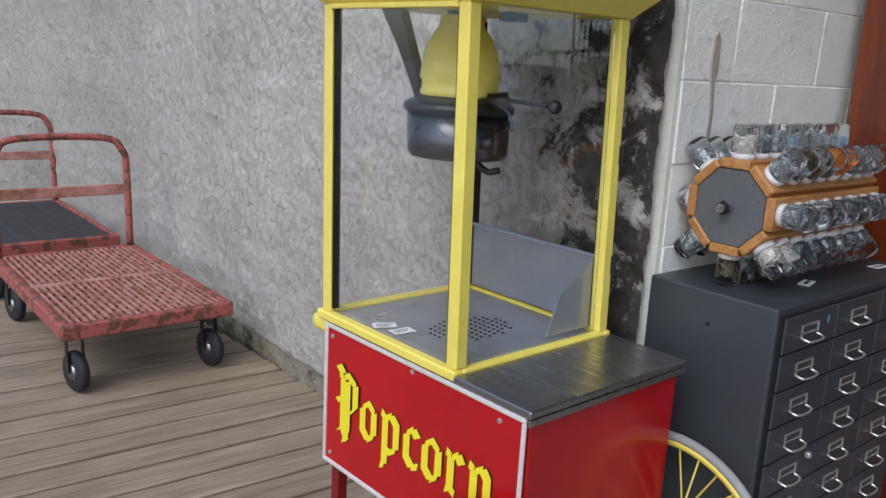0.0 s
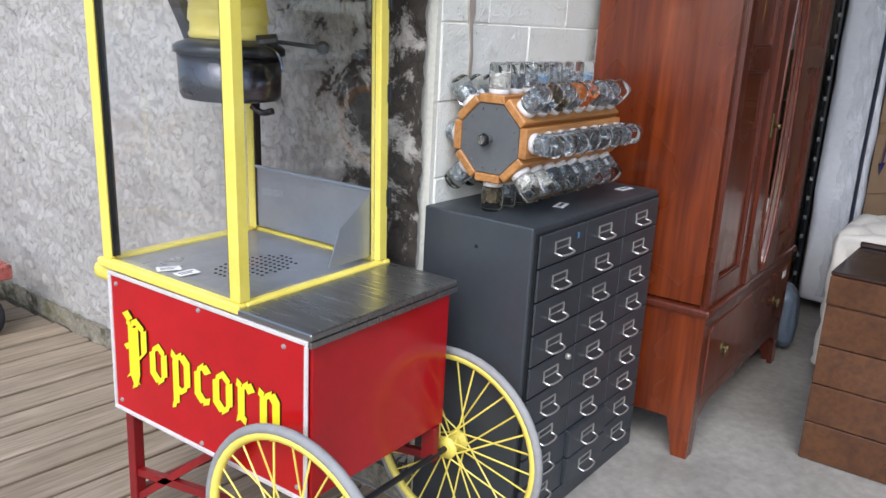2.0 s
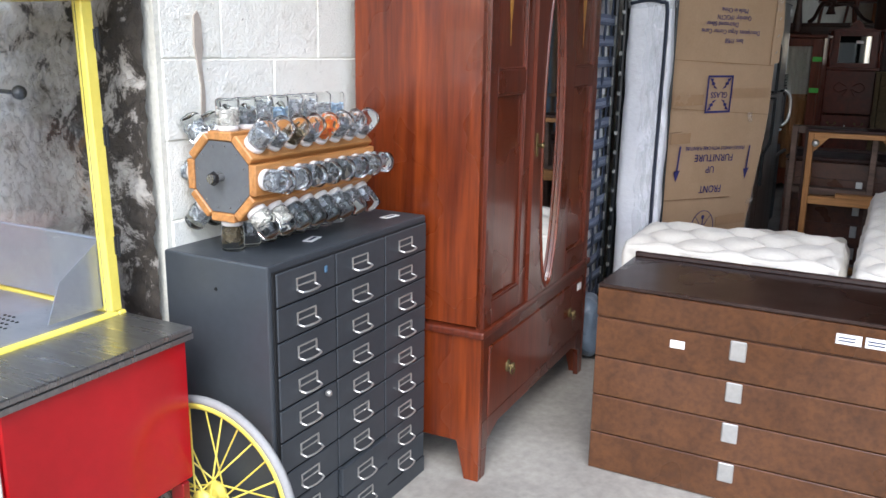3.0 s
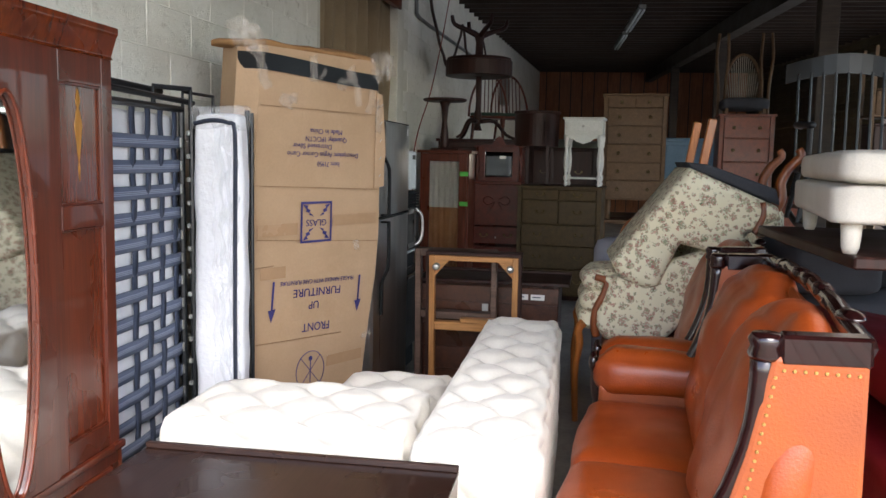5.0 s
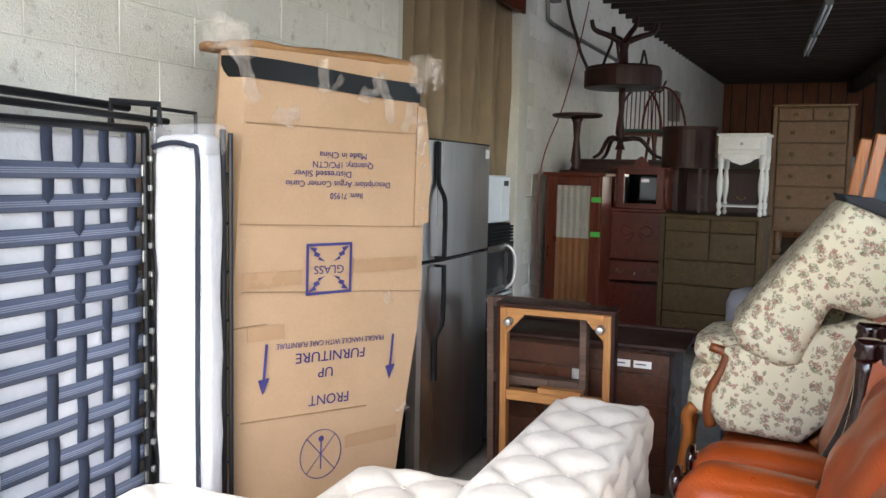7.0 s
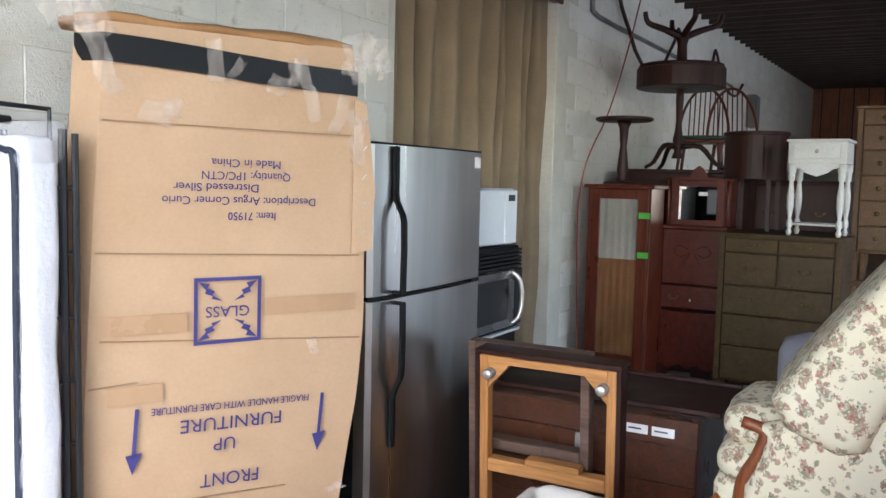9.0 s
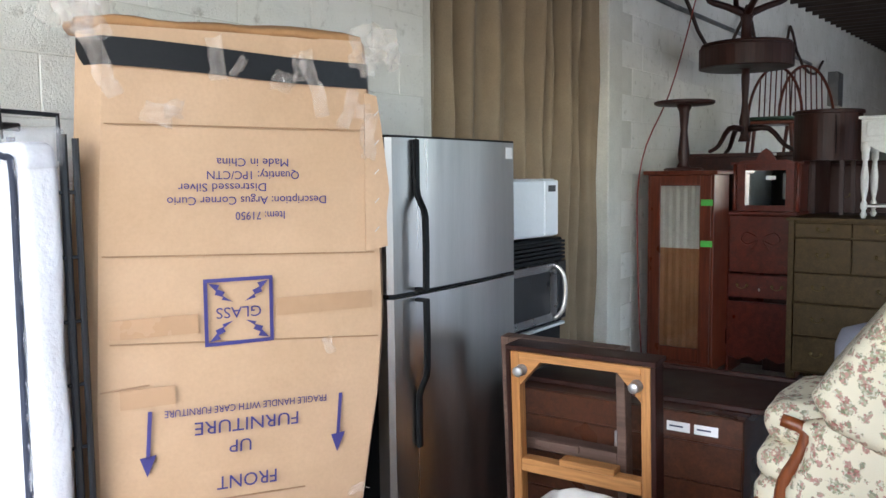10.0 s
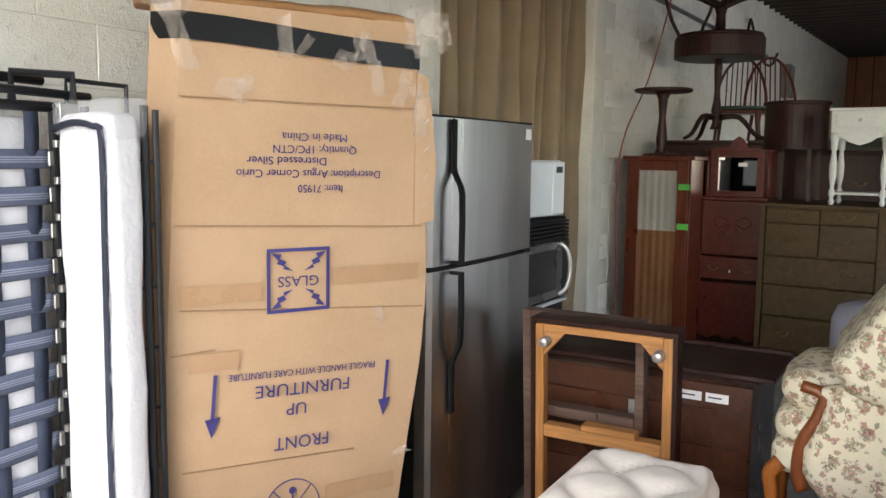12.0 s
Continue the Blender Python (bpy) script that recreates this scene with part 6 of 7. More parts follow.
def cream_sofa():
    c = thing("cream_sofa", pose(3.80, -1.71, 1.19, 0, 0, -9), "cream fabric loveseat piled on top of other sofas", "sofa")
    part("body", cushion(0.0, 1.2, -0.9, 0.02, 0.095, 0.225, 0.025, 0.006, 12, rough=0.004), m_cream, c, "cream linen upholstery", smooth=True)
    part("seat_cushion", cushion(0.02, 1.18, -0.85, 0.0, 0.225, 0.335, 0.035, 0.012, 12, rough=0.006, seed=2), m_cream, c, smooth=True)
    part("arm", cushion(0.0, 0.2, -0.9, -0.22, 0.335, 0.56, 0.05, 0.015, 8, rough=0.006, seed=4), m_cream, c, smooth=True)
    for x in (0.07, 1.12):
        for y in (-0.05, -0.82):
            part("foot", lathe([(0.02, 0), (0.028, 0.02), (0.034, 0.10)], 14, m=pose(x, y, 0)), m_cream, c, "cream wooden foot", smooth=True)


red_sofa()
grey_sofa()
cream_sofa()
o = thing("plinth_table", pose(3.7, -2.75, 0), "dark wooden side table under the cream loveseat", "table")
part("top", box(0.05, 1.35, 0, 1.0, 1.15, 1.19, 0.006), m_dark, o)
for x in (0.04, 1.26):
    for y in (0.03, 0.12):
        part("leg", box(x, x + 0.05, y, y + 0.05, 0, 1.15, 0.004), m_dark, o)


def windsor_rocker():
    c = thing("windsor_chair", pose(5.55, -2.05, 1.13, 0, 0, -97), "black painted bow-back spindle rocker standing on stacked sofas", "chair")
    m_ = m_black
    part("seat", cushion(0, 0.56, 0, 0.46, 0.30, 0.345, 0.018, 0.0, 8), m_, c, "black saddle seat", smooth=True)
    crest = [(-0.03 + 0.62 * i / 10, 0.52 - 0.10 * math.sin(math.pi * i / 10), 0.86 + 0.05 * math.sin(math.pi * i / 10)) for i in range(11)]
    b = bmesh.new()
    prev = None
    for x, y, z in crest:
        ring = [b.verts.new(p) for p in ((x, y, z - 0.055), (x, y + 0.022, z - 0.055), (x, y + 0.03, z + 0.055), (x, y + 0.008, z + 0.055))]
        if prev:
            for i in range(4):
                b.faces.new((prev[i], ring[i], ring[(i + 1) % 4], prev[(i + 1) % 4]))
        else:
            b.faces.new(ring[::-1])
        prev = ring
    b.faces.new(prev)
    bmesh.ops.recalc_face_normals(b, faces=b.faces[:])
    part("crest_rail", b, m_, c, "broad black crest rail")
    for i in range(9):
        x = 0.03 + 0.5 * i / 8
        part("spindle", rod((x, 0.40, 0.345), (crest[1 + i][0], crest[1 + i][1], 0.86), 0.008, 0.007, 8), m_, c)
    for x in (0.05, 0.51):
        for y in (0.05, 0.40):
            part("leg", rod((x, y, 0.30), (x + (0.04 if x > 0.2 else -0.04), y + (0.05 if y > 0.2 else -0.05), 0.045), 0.018, 0.013, 10), m_, c)
        part("arm", pipe([(x, 0.40, 0.56), (x + (0.05 if x > 0.2 else -0.05), 0.2, 0.56), (x, -0.02, 0.55)], 0.018, 8), m_, c, smooth=True)
        part("arm_post", rod((x, 0.06, 0.345), (x, 0.04, 0.55), 0.012, seg=8), m_, c)
        part("rocker", pipe([(x, -0.15, 0.05), (x, 0.1, 0.022), (x, 0.35, 0.022), (x, 0.62, 0.06)], 0.018, 8), m_, c, smooth=True)


windsor_rocker()

# ---- loose frame, panel frame and dresser ----


def caster_frame():
    c = thing("caster_frame", pose(5.86, -0.075, 0, 3.0, 0, -92), "upended pale wooden bed-drawer frame with chrome casters", "wooden frame")
    W, H, t = 0.53, 0.905, 0.035
    for x in (0.0, W - t):
        s = part("stile", box(x, x + t, 0, 0.045, 0, H, 0.003), m_pine_z, c, "pale pine stile")
        part("outer_face", box(x - 0.018 if x == 0 else W, x if x == 0 else W + 0.018, -0.004, 0.07, 0.0, H + 0.004, 0.002), m_dark, s)
    part("top_rail", box(t, W - t, 0.0, 0.045, H - 0.03, H, 0.002), m_pine, c)
    part("top_face", box(-0.018, W + 0.018, -0.004, 0.10, H + 0.0042, H + 0.022, 0.002), m_dark, c)
    part("mid_rail", box(t, W - t, 0.0, 0.05, 0.455, 0.505, 0.003), m_pine, c)
    part("ledge", box(0.19, 0.40, -0.006, 0.05, 0.5052, 0.53, 0.003), m_pine, c)
    part("low_rail", box(t, W - t, 0.0, 0.05, 0.02, 0.06, 0.003), m_pine, c)
    for x, s in ((t, 1), (W - t, -1)):
        g = part("corner_block", prism([(x, H - 0.03), (x + s * 0.085, H - 0.03), (x, H - 0.125)], 0.004, 0.04, "xz", bevel=0.002), m_pine, c)
        k_ = part("caster", lathe([(0.02, 0), (0.022, 0.008), (0.012, 0.012), (0.012, 0.022), (0.019, 0.026), (0.019, 0.04), (0.014, 0.044)], 16, m=pose(x + s * 0.012, 0.004, H - 0.065, 90, 0, 0)), m_pull, g, "chrome caster", smooth=True)


m_pine_z = wood("honey_wood_upright", "c08a50", "a8713a", 0.5, "z")
caster_frame()


m_rack = wood("worn_brown_wood", "6e5648", "4c382c", 0.5, "x")


def wooden_rack():
    c = thing("wooden_rack", pose(6.0, 0.03, 0, 4.0, 0, -92), "upended dark wooden frame leaning behind the pine one", "wooden frame")
    W, H = 0.50, 0.93
    for x in (0, W - 0.035):
        part("stile", box(x, x + 0.035, 0, 0.06, 0, H, 0.003), m_rack, c)
    for z in (0.0, 0.5, H - 0.045):
        part("rail", box(0.035, W - 0.035, 0.0, 0.06, z, z + 0.045, 0.003), m_rack, c)
    part("block", box(0.14, 0.32, -0.012, 0.0, 0.52, 0.545, 0.002), m_rack, c)


wooden_rack()


def espresso_dresser():
    c = thing("espresso_dresser", pose(6.12, 0.06, 0, 0, 0, -92.5), "long espresso-stained low dresser with a chrome tab pull", "dresser")
    W, D, H = 0.90, 0.5, 0.70
    part("carcass", box(0, W, 0.006, D, 0, H - 0.012, 0.003), m_espresso, c)
    part("top", box(-0.02, W + 0.06, 0.10, D + 0.06, H - 0.012, H + 0.008, 0.003), m_dark, c, "glossy dark top")
    part("rim", box(-0.02, W + 0.06, D + 0.04, D + 0.062, H + 0.008, H + 0.026, 0.003), m_dark, c)
    part("top_band", box(0, W, -0.006, 0.005, H - 0.11, H - 0.013, 0.002), m_espresso, c)
    for i in range(4):
        z = 0.01 + i * 0.1445
        d = part("drawer", box(0.003, W - 0.003, -0.006, 0.005, z, z + 0.140, 0.002), m_espresso, c)
        part("pull", box(W / 2 - 0.02, W / 2 + 0.02, -0.013, -0.0065, z + 0.06, z + 0.135, 0.003), m_pull, d, "chrome tab pull")
    for x in (W - 0.27, W - 0.17):
        lab = part("price_label", box(x, x + 0.085, -0.0072, -0.0062, H - 0.085, H - 0.05), m_paper, c, "white printed price label")
        part("print", box(x + 0.01, x + 0.06, -0.0076, -0.0073, H - 0.07, H - 0.064), m_print, lab)


m_espresso = wood("espresso_veneer", "5a3422", "402416", 0.34, "y", Coat_Weight=0.15)
espresso_dresser()

# ---- far group: facing the open front, x across and y to the back ----


def bail(x, z, y=-0.004, w=0.035):
    b = pipe([(x - w, y - 0.003, z + 0.008), (x - w, y - 0.012, z - 0.002), (x, y - 0.016, z - 0.016), (x + w, y - 0.012, z - 0.002), (x + w, y - 0.003, z + 0.008)], 0.0035, 6, smooth=2)
    for s in (-1, 1):
        lathe([(0.012, 0), (0.008, 0.004)], 10, b, pose(x + s * w, y, z + 0.008, 90, 0, 0))
    return b


def curio_cabinet():
    c = thing("curio_cabinet", pose(9.30, 0.585, 0, 0, 0, -94), "mahogany display cabinet, long glass door over pale curtains", "display cabinet")
    W, D, H = 0.50, 0.34, 1.555
    part("side", box(0, 0.02, 0, D, 0.08, H - 0.03, 0.003), m_curio, c)
    part("side", box(W - 0.02, W, 0, D, 0.08, H - 0.03, 0.003), m_curio, c)
    part("back", box(0.02, W - 0.02, D - 0.012, D, 0.08, H - 0.03), m_curio, c)
    part("top", box(-0.03, W + 0.03, -0.03, D + 0.01, H - 0.03, H, 0.006, 2), m_curio, c)
    part("bottom", box(0.02, W - 0.02, 0.004, D - 0.012, 0.12, 0.14), m_curio, c)
    part("apron", prism([(0.0, 0.0), (0.05, 0.0), (0.07, 0.05), (0.14, 0.075), (0.2, 0.06), (0.25, 0.085), (0.3, 0.06), (0.36, 0.075), (0.43, 0.05), (0.45, 0.0), (0.5, 0.0), (0.5, 0.13), (0.0, 0.13)], -0.004, 0.018, "xz", bevel=0.002), m_curio, c)
    for z in (0.48, 0.95):
        part("shelf", box(0.02, W - 0.02, 0.06, D - 0.012, z, z + 0.018), m_curio, c)
    d = part("door", box(0.02, 0.10, -0.012, 0.008, 0.14, H - 0.035, 0.003), m_curio, c, "glazed mahogany door")
    for b in (box(W - 0.10, W - 0.02, -0.012, 0.008, 0.14, H - 0.035, 0.003), box(0.10, W - 0.10, -0.012, 0.008, 0.14, 0.24, 0.003), box(0.10, W - 0.10, -0.012, 0.008, H - 0.11, H - 0.035, 0.003)):
        part("door_rail", b, m_curio, d)
    g = part("pane", box(0.10, W - 0.10, -0.004, -0.001, 0.24, H - 0.11), m_glass, d)
    g.visible_shadow = False
    for nm, z0, z1, mm in (("curtain_lower", 0.2, 0.98, m_curtain_tan), ("curtain_upper", 0.98, H - 0.1, m_drape_int)):
        b = bmesh.new()
        prev = None
        for i in range(41):
            x = 0.05 + (W - 0.1) * i / 40
            col_v = [b.verts.new((x, 0.035 + 0.008 * math.sin(i * 1.1), z)) for z in (z0, z1)]
            if prev:
                b.faces.new((prev[0], col_v[0], col_v[1], prev[1]))
            prev = col_v
        part(nm, b, mm, c, "gathered pale curtain behind the glass" if nm == "curtain_upper" else "tan backing seen through the glass", smooth=True)
    for z in (1.0, 1.30):
        part("green_tape", box(W - 0.09, W - 0.005, -0.0145, -0.0125, z, z + 0.045), m_tape_green, d, "bright green masking tape")


m_curtain_tan = mat("tan_backing", "9c6a40", "84562f", rough=0.7)
curio_cabinet()


def secretary_desk():
    c = thing("secretary_desk", pose(9.62, 0.075, 0, 0, 0, -93), "dark red wooden writing desk with a small mirror", "desk")
    W, D = 0.49, 0.36
    part("side", box(0, 0.02, 0, D, 0.0, 1.22, 0.003), m_desk, c)
    part("side", box(W - 0.02, W, 0, D, 0.0, 1.22, 0.003), m_desk, c)
    part("back", box(0.02, W - 0.02, D - 0.01, D, 0.1, 1.22), m_desk, c)
    part("top", box(-0.01, W + 0.01, -0.01, D, 1.22, 1.245, 0.004), m_desk, c)
    fall = box(0.022, W - 0.022, -0.012, 0.008, 0.79, 1.215, 0.004)
    f = part("fall_front", fall, m_desk, c, "carved drop front")
    for s in (-1, 1):
        part("carving", pipe([(W / 2 + s * 0.03, -0.014, 1.06), (W / 2 + s * 0.10, -0.014, 1.09), (W / 2 + s * 0.14, -0.014, 1.04), (W / 2 + s * 0.09, -0.014, 1.0), (W / 2 + s * 0.02, -0.014, 1.03), (W / 2 + s * 0.06, -0.014, 0.96)], 0.005, 6), m_desk, f)
    dr = part("drawer", box(0.022, W - 0.022, -0.012, 0.008, 0.60, 0.775, 0.004), m_desk, c)
    for x in (0.12, W - 0.12):
        part("handle", bail(x, 0.685, -0.012), m_brass, dr)
    part("label", box(W / 2 - 0.006, W / 2 + 0.006, -0.0135, -0.0122, 0.655, 0.675), m_paper, dr)
    dd = part("cupboard_door", prism([(0.022, 0.15), (0.10, 0.12), (0.18, 0.16), (W / 2, 0.12), (W - 0.18, 0.16), (W - 0.10, 0.12), (W - 0.022, 0.15), (W - 0.022, 0.57), (0.022, 0.57)], -0.02, 0.0, "xz", bevel=0.002), m_desk, c, "scuffed lower door with a scalloped edge", m=pose(0, 0, 0))
    # mirrored superstructure
    z0, z1 = 1.245, 1.60
    for x in (0.0, W - 0.035):
        part("column", lathe([(0.015, z0), (0.012, z0 + 0.08), (0.016, z0 + 0.16), (0.010, z0 + 0.24), (0.015, z1)], 12, m=pose(x + 0.018, 0.1, 0)), m_desk, c, smooth=True)
    fr = part("mirror_frame", box(0.04, 0.10, 0.09, 0.115, z0, z1, 0.003), m_desk, c)
    for b in (box(W - 0.10, W - 0.04, 0.09, 0.115, z0, z1, 0.003), box(0.10, W - 0.10, 0.09, 0.115, z0, z0 + 0.045, 0.003), box(0.10, W - 0.10, 0.09, 0.115, z1 - 0.05, z1, 0.003)):
        part("frame_rail", b, m_desk, fr)
    mi = part("mirror", box(0.10, W - 0.10, 0.098, 0.104, z0 + 0.045, z1 - 0.05), m_mirror, fr, "small bevelled mirror")
    part("mirror_label", box(0.25, 0.32, 0.0955, 0.097, z1 - 0.12, z1 - 0.09), m_paper, mi)
    part("crest", prism([(0.0, z1), (0.1, z1 + 0.03), (0.17, z1 + 0.025), (0.21, z1 + 0.09), (W / 2, z1 + 0.115), (W - 0.21, z1 + 0.09), (W - 0.17, z1 + 0.025), (W - 0.1, z1 + 0.03), (W, z1)], 0.09, 0.115, "xz", bevel=0.003), m_desk, c, "carved crest")
    part("cornice", box(-0.02, W + 0.02, 0.116, 0.3, z1 - 0.01, z1 + 0.015, 0.004), m_desk, c)
    part("rear_shelf", box(0.0, W, 0.116, D, 1.245, 1.59, 0.003), m_desk, c)


secretary_desk()


def chest(name, m, W, D, H, rows, mm, label, feet=0.1, z_base=0.0, top_over=0.015, pulls="bail", knob=m_brass):
    """A chest of drawers. rows: heights with the number of drawers, from the bottom."""
    c = thing(name, m, label, "chest of drawers")
    part("carcass", box(0, W, 0.03, D, feet, H - 0.022, 0.003), mm, c)
    part("top", box(-top_over, W + top_over, -top_over, D, H - 0.022, H, 0.005, 2), mm, c)
    for x in (0, W - 0.04):
        part("stile", box(x, x + 0.04, -0.004, 0.0295, feet, H - 0.0225, 0.002), mm, c)
    total = sum(h for h, _ in rows)
    z = feet + 0.02
    span_ = H - 0.022 - feet - 0.03
    for h, n in rows:
        hh = span_ * h / total
        w = (W - 0.09) / n
        for i in range(n):
            x = 0.045 + i * w
            d = part("drawer", box(x + 0.003, x + w - 0.003, -0.012, 0.0295, z + 0.005, z + hh - 0.005, 0.004), mm, c)
            xs = (x + w * 0.5,) if n > 1 or W < 0.45 else (x + w * 0.22, x + w * 0.78)
            for q in xs:
                if pulls == "bail":
                    part("handle", bail(q, z + hh * 0.5, -0.012), knob, d)
                else:
                    part("knob", lathe([(0.018, 0), (0.016, 0.004), (0.007, 0.006), (0.007, 0.014), (0.015, 0.02), (0.01, 0.026)], 12, m=pose(q, -0.012, z + hh * 0.5, 90, 0, 0)), knob, d, smooth=True)
        z += hh
    for x in (0.0, W - 0.06):
        for y in (0.0, D - 0.06):
            part("foot", prism([(x, feet), (x + 0.06, feet), (x + 0.05, feet * 0.4), (x + 0.06, 0.0), (x, 0.0), (x + 0.012, feet * 0.4)], y, y + 0.05, "xz"), mm, c)
    return c


chest("dark_chest", pose(9.385, -0.40, 0, 0, 0, -97), 0.83, 0.48, 1.22, [(1.3, 1), (1.2, 1), (1.1, 1), (1.25, 2), (0.55, 2)], m_darkchest, "olive-brown chest of drawers with brass bails and bracket feet", 0.12)
chest("tall_chest", pose(10.3, -1.26, 0, 0, 0, -94), 0.67, 0.42, 2.21, [(1.0, 1), (1.0, 1), (1.0, 1), (1.0, 1), (1.0, 1), (0.62, 2)], m_tall, "tall weathered grey-brown chest with brass-trimmed drawers", 1.06, pulls="knob")
o = thing("turned_stand", pose(10.3, -1.24, 0, 0, 0, -94), "low turned-leg wooden stand beneath the tall chest", "stand")
part("top", box(0, 0.72, -0.03, 0.46, 0.80, 0.84, 0.005), m_tall, o)
for x in (0.05, 0.67):
    for y in (0.0, 0.42):
        part("leg", lathe([(0.02, 0), (0.03, 0.1), (0.016, 0.25), (0.03, 0.5), (0.02, 0.7), (0.03, 0.8)], 12, m=pose(x, y, 0)), m_tall, o, smooth=True)
for x in (0.1, 0.6):
    part("riser", lathe([(0.03, 0.84), (0.02, 0.9), (0.032, 0.98), (0.025, 1.06)], 12, m=pose(x, 0.1, 0)), m_tall, o, smooth=True)
    part("riser", lathe([(0.03, 0.84), (0.02, 0.9), (0.032, 0.98), (0.025, 1.06)], 12, m=pose(x, 0.38, 0)), m_tall, o, smooth=True)
chest("red_chest", pose(10.0, -2.43, 0, 0, 0, -94), 0.54, 0.42, 1.99, [(1, 1), (1, 1), (1, 1), (1, 1), (1, 1), (0.9, 1)], m_redchest, "red-brown chest of drawers with round brass knobs", 0.5, pulls="knob")
chest("side_chest", pose(10.6, -0.42, 0, 0, 0, -94), 0.8, 0.4, 1.62, [(1, 1), (1, 1), (1, 1)], m_dark, "dark espresso chest half hidden at the back", 0.1)


def white_nightstand():
    c = thing("white_nightstand", pose(9.36, -0.835, 1.221, 0, 0, -97), "white painted side table with turned legs on the dark chest", "side table")
    W, D, H = 0.385, 0.34, 0.68
    part("top", box(-0.01, W + 0.01, -0.012, D + 0.01, H - 0.02, H, 0.005, 2), m_whitepaint, c)
    part("case", box(0.005, W - 0.005, 0.006, D, H - 0.17, H - 0.0205, 0.003), m_whitepaint, c)
    d = part("drawer", box(0.04, W - 0.04, -0.006, 0.005, H - 0.135, H - 0.035, 0.003), m_whitepaint, c)
    part("knob", lathe([(0.007, 0), (0.006, 0.008), (0.013, 0.014), (0.008, 0.02)], 12, m=pose(W / 2, -0.006, H - 0.085, 90, 0, 0)), m_pull, d, smooth=True)
    part("apron", prism([(0.03, H - 0.17), (0.05, H - 0.2), (0.09, H - 0.21), (0.12, H - 0.235), (W / 2, H - 0.26), (W - 0.12, H - 0.235), (W - 0.09, H - 0.21), (W - 0.05, H - 0.2), (W - 0.03, H - 0.17)], 0.006, 0.022, "xz"), m_whitepaint, c)
    for x in (0.03, W - 0.03):
        for y in (0.03, D - 0.03):
            part("leg", lathe([(0.012, 0), (0.022, 0.025), (0.012, 0.05), (0.022, 0.07), (0.022, 0.1), (0.012, 0.12), (0.024, 0.2), (0.026, 0.28), (0.014, 0.38), (0.024, 0.40), (0.024, 0.44), (0.03, 0.46), (0.03, H - 0.17)], 14, m=pose(x, y, 0)), m_whitepaint, c, smooth=True)
    part("stretcher", box(0.04, W - 0.04, 0.02, D - 0.02, 0.075, 0.09, 0.003), m_whitepaint, c)


white_nightstand()


def pedestal(name, m, top_r, H, label, rim=0.03, feet=0.3, flip=False, dark=m_dark):
    """A round table on a turned stem with splayed feet."""
    c = thing(name, m, label, "pedestal table")
    part("tabletop", lathe([(top_r - 0.02, H - rim), (top_r, H - rim + 0.006), (top_r, H - 0.006), (top_r - 0.012, H)], 32), dark, c, smooth=False)
    part("stem", lathe([(0.05, 0.1), (0.03, 0.16), (0.045, 0.26), (0.03, 0.34), (0.024, 0.5 * H), (0.034, 0.7 * H), (0.03, 0.85 * H), (0.07, H - rim)], 16), dark, c, smooth=True)
    for i in range(3):
        a = 2 * math.pi * i / 3 + 0.6
        u = Vector((math.cos(a), math.sin(a), 0))
        part("foot", pipe([u * 0.03 + Vector((0, 0, 0.2)), u * feet * 0.45 + Vector((0, 0, 0.2)), u * feet * 0.75 + Vector((0, 0, 0.06)), u * feet + Vector((0, 0, 0.014))], 0.026, 8, taper=0.014), dark, c, smooth=True)
    return c


# small plant table on the display cabinet
c = thing("plant_table", pose(9.47, 0.37, 1.556), "small dark round pedestal table on the display cabinet", "pedestal table")
part("tabletop", lathe([(0.205, 0.49), (0.222, 0.5), (0.222, 0.515), (0.21, 0.52)], 32), m_dark, c)
part("stem", lathe([(0.055, 0.02), (0.035, 0.06), (0.045, 0.12), (0.026, 0.3), (0.038, 0.44), (0.06, 0.49)], 16), m_dark, c, smooth=True)
part("base", lathe([(0.14, 0), (0.15, 0.008), (0.13, 0.02), (0.05, 0.024)], 28), m_dark, c, smooth=True)
# support behind the desk carries the large tables
o = thing("tall_cabinet", pose(10.05, 0.52, 0, 0, 0, -93), "dark tall cabinet behind the desk carrying the tables", "cabinet")
part("carcass", box(0, 1.0, 0, 0.55, 0.0, 1.66, 0.005), m_dark, o)
part("top", box(-0.02, 1.02, -0.03, 0.57, 1.66, 1.69, 0.005), m_dark, o)
part("door", box(0.03, 0.49, -0.012, -0.001, 0.1, 1.6, 0.004), m_dark, o)
part("door", box(0.51, 0.97, -0.012, -0.001, 0.1, 1.6, 0.004), m_dark, o)
part("label", box(0.62, 0.72, -0.0335, -0.0315, 1.665, 1.685), m_paper, o)
pedestal("drum_table", pose(10.32, 0.12, 1.69), 0.37, 0.86, "dark mahogany drum table on a splayed pedestal", 0.17, 0.42)
c = thing("upturned_table", pose(10.32, 0.12, 2.55), "dark pedestal base standing upside down on the drum table", "table base")
part("plate", lathe([(0.35, 0), (0.36, 0.006), (0.35, 0.03), (0.1, 0.04)], 28), m_dark, c, smooth=True)
part("stem", lathe([(0.07, 0.04), (0.045, 0.08), (0.04, 0.2), (0.055, 0.26), (0.035, 0.30)], 16), m_dark, c, smooth=True)
for i in range(4):
    a = 2 * math.pi * i / 4 + 0.5
    u = Vector((math.cos(a), math.sin(a), 0))
    part("claw", pipe([u * 0.02 + Vector((0, 0, 0.27)), u * 0.16 + Vector((0, 0, 0.33)), u * 0.30 + Vector((0, 0, 0.38)), u * 0.33 + Vector((0, 0, 0.47))], 0.032, 8, taper=0.02), m_dark, c, smooth=True)


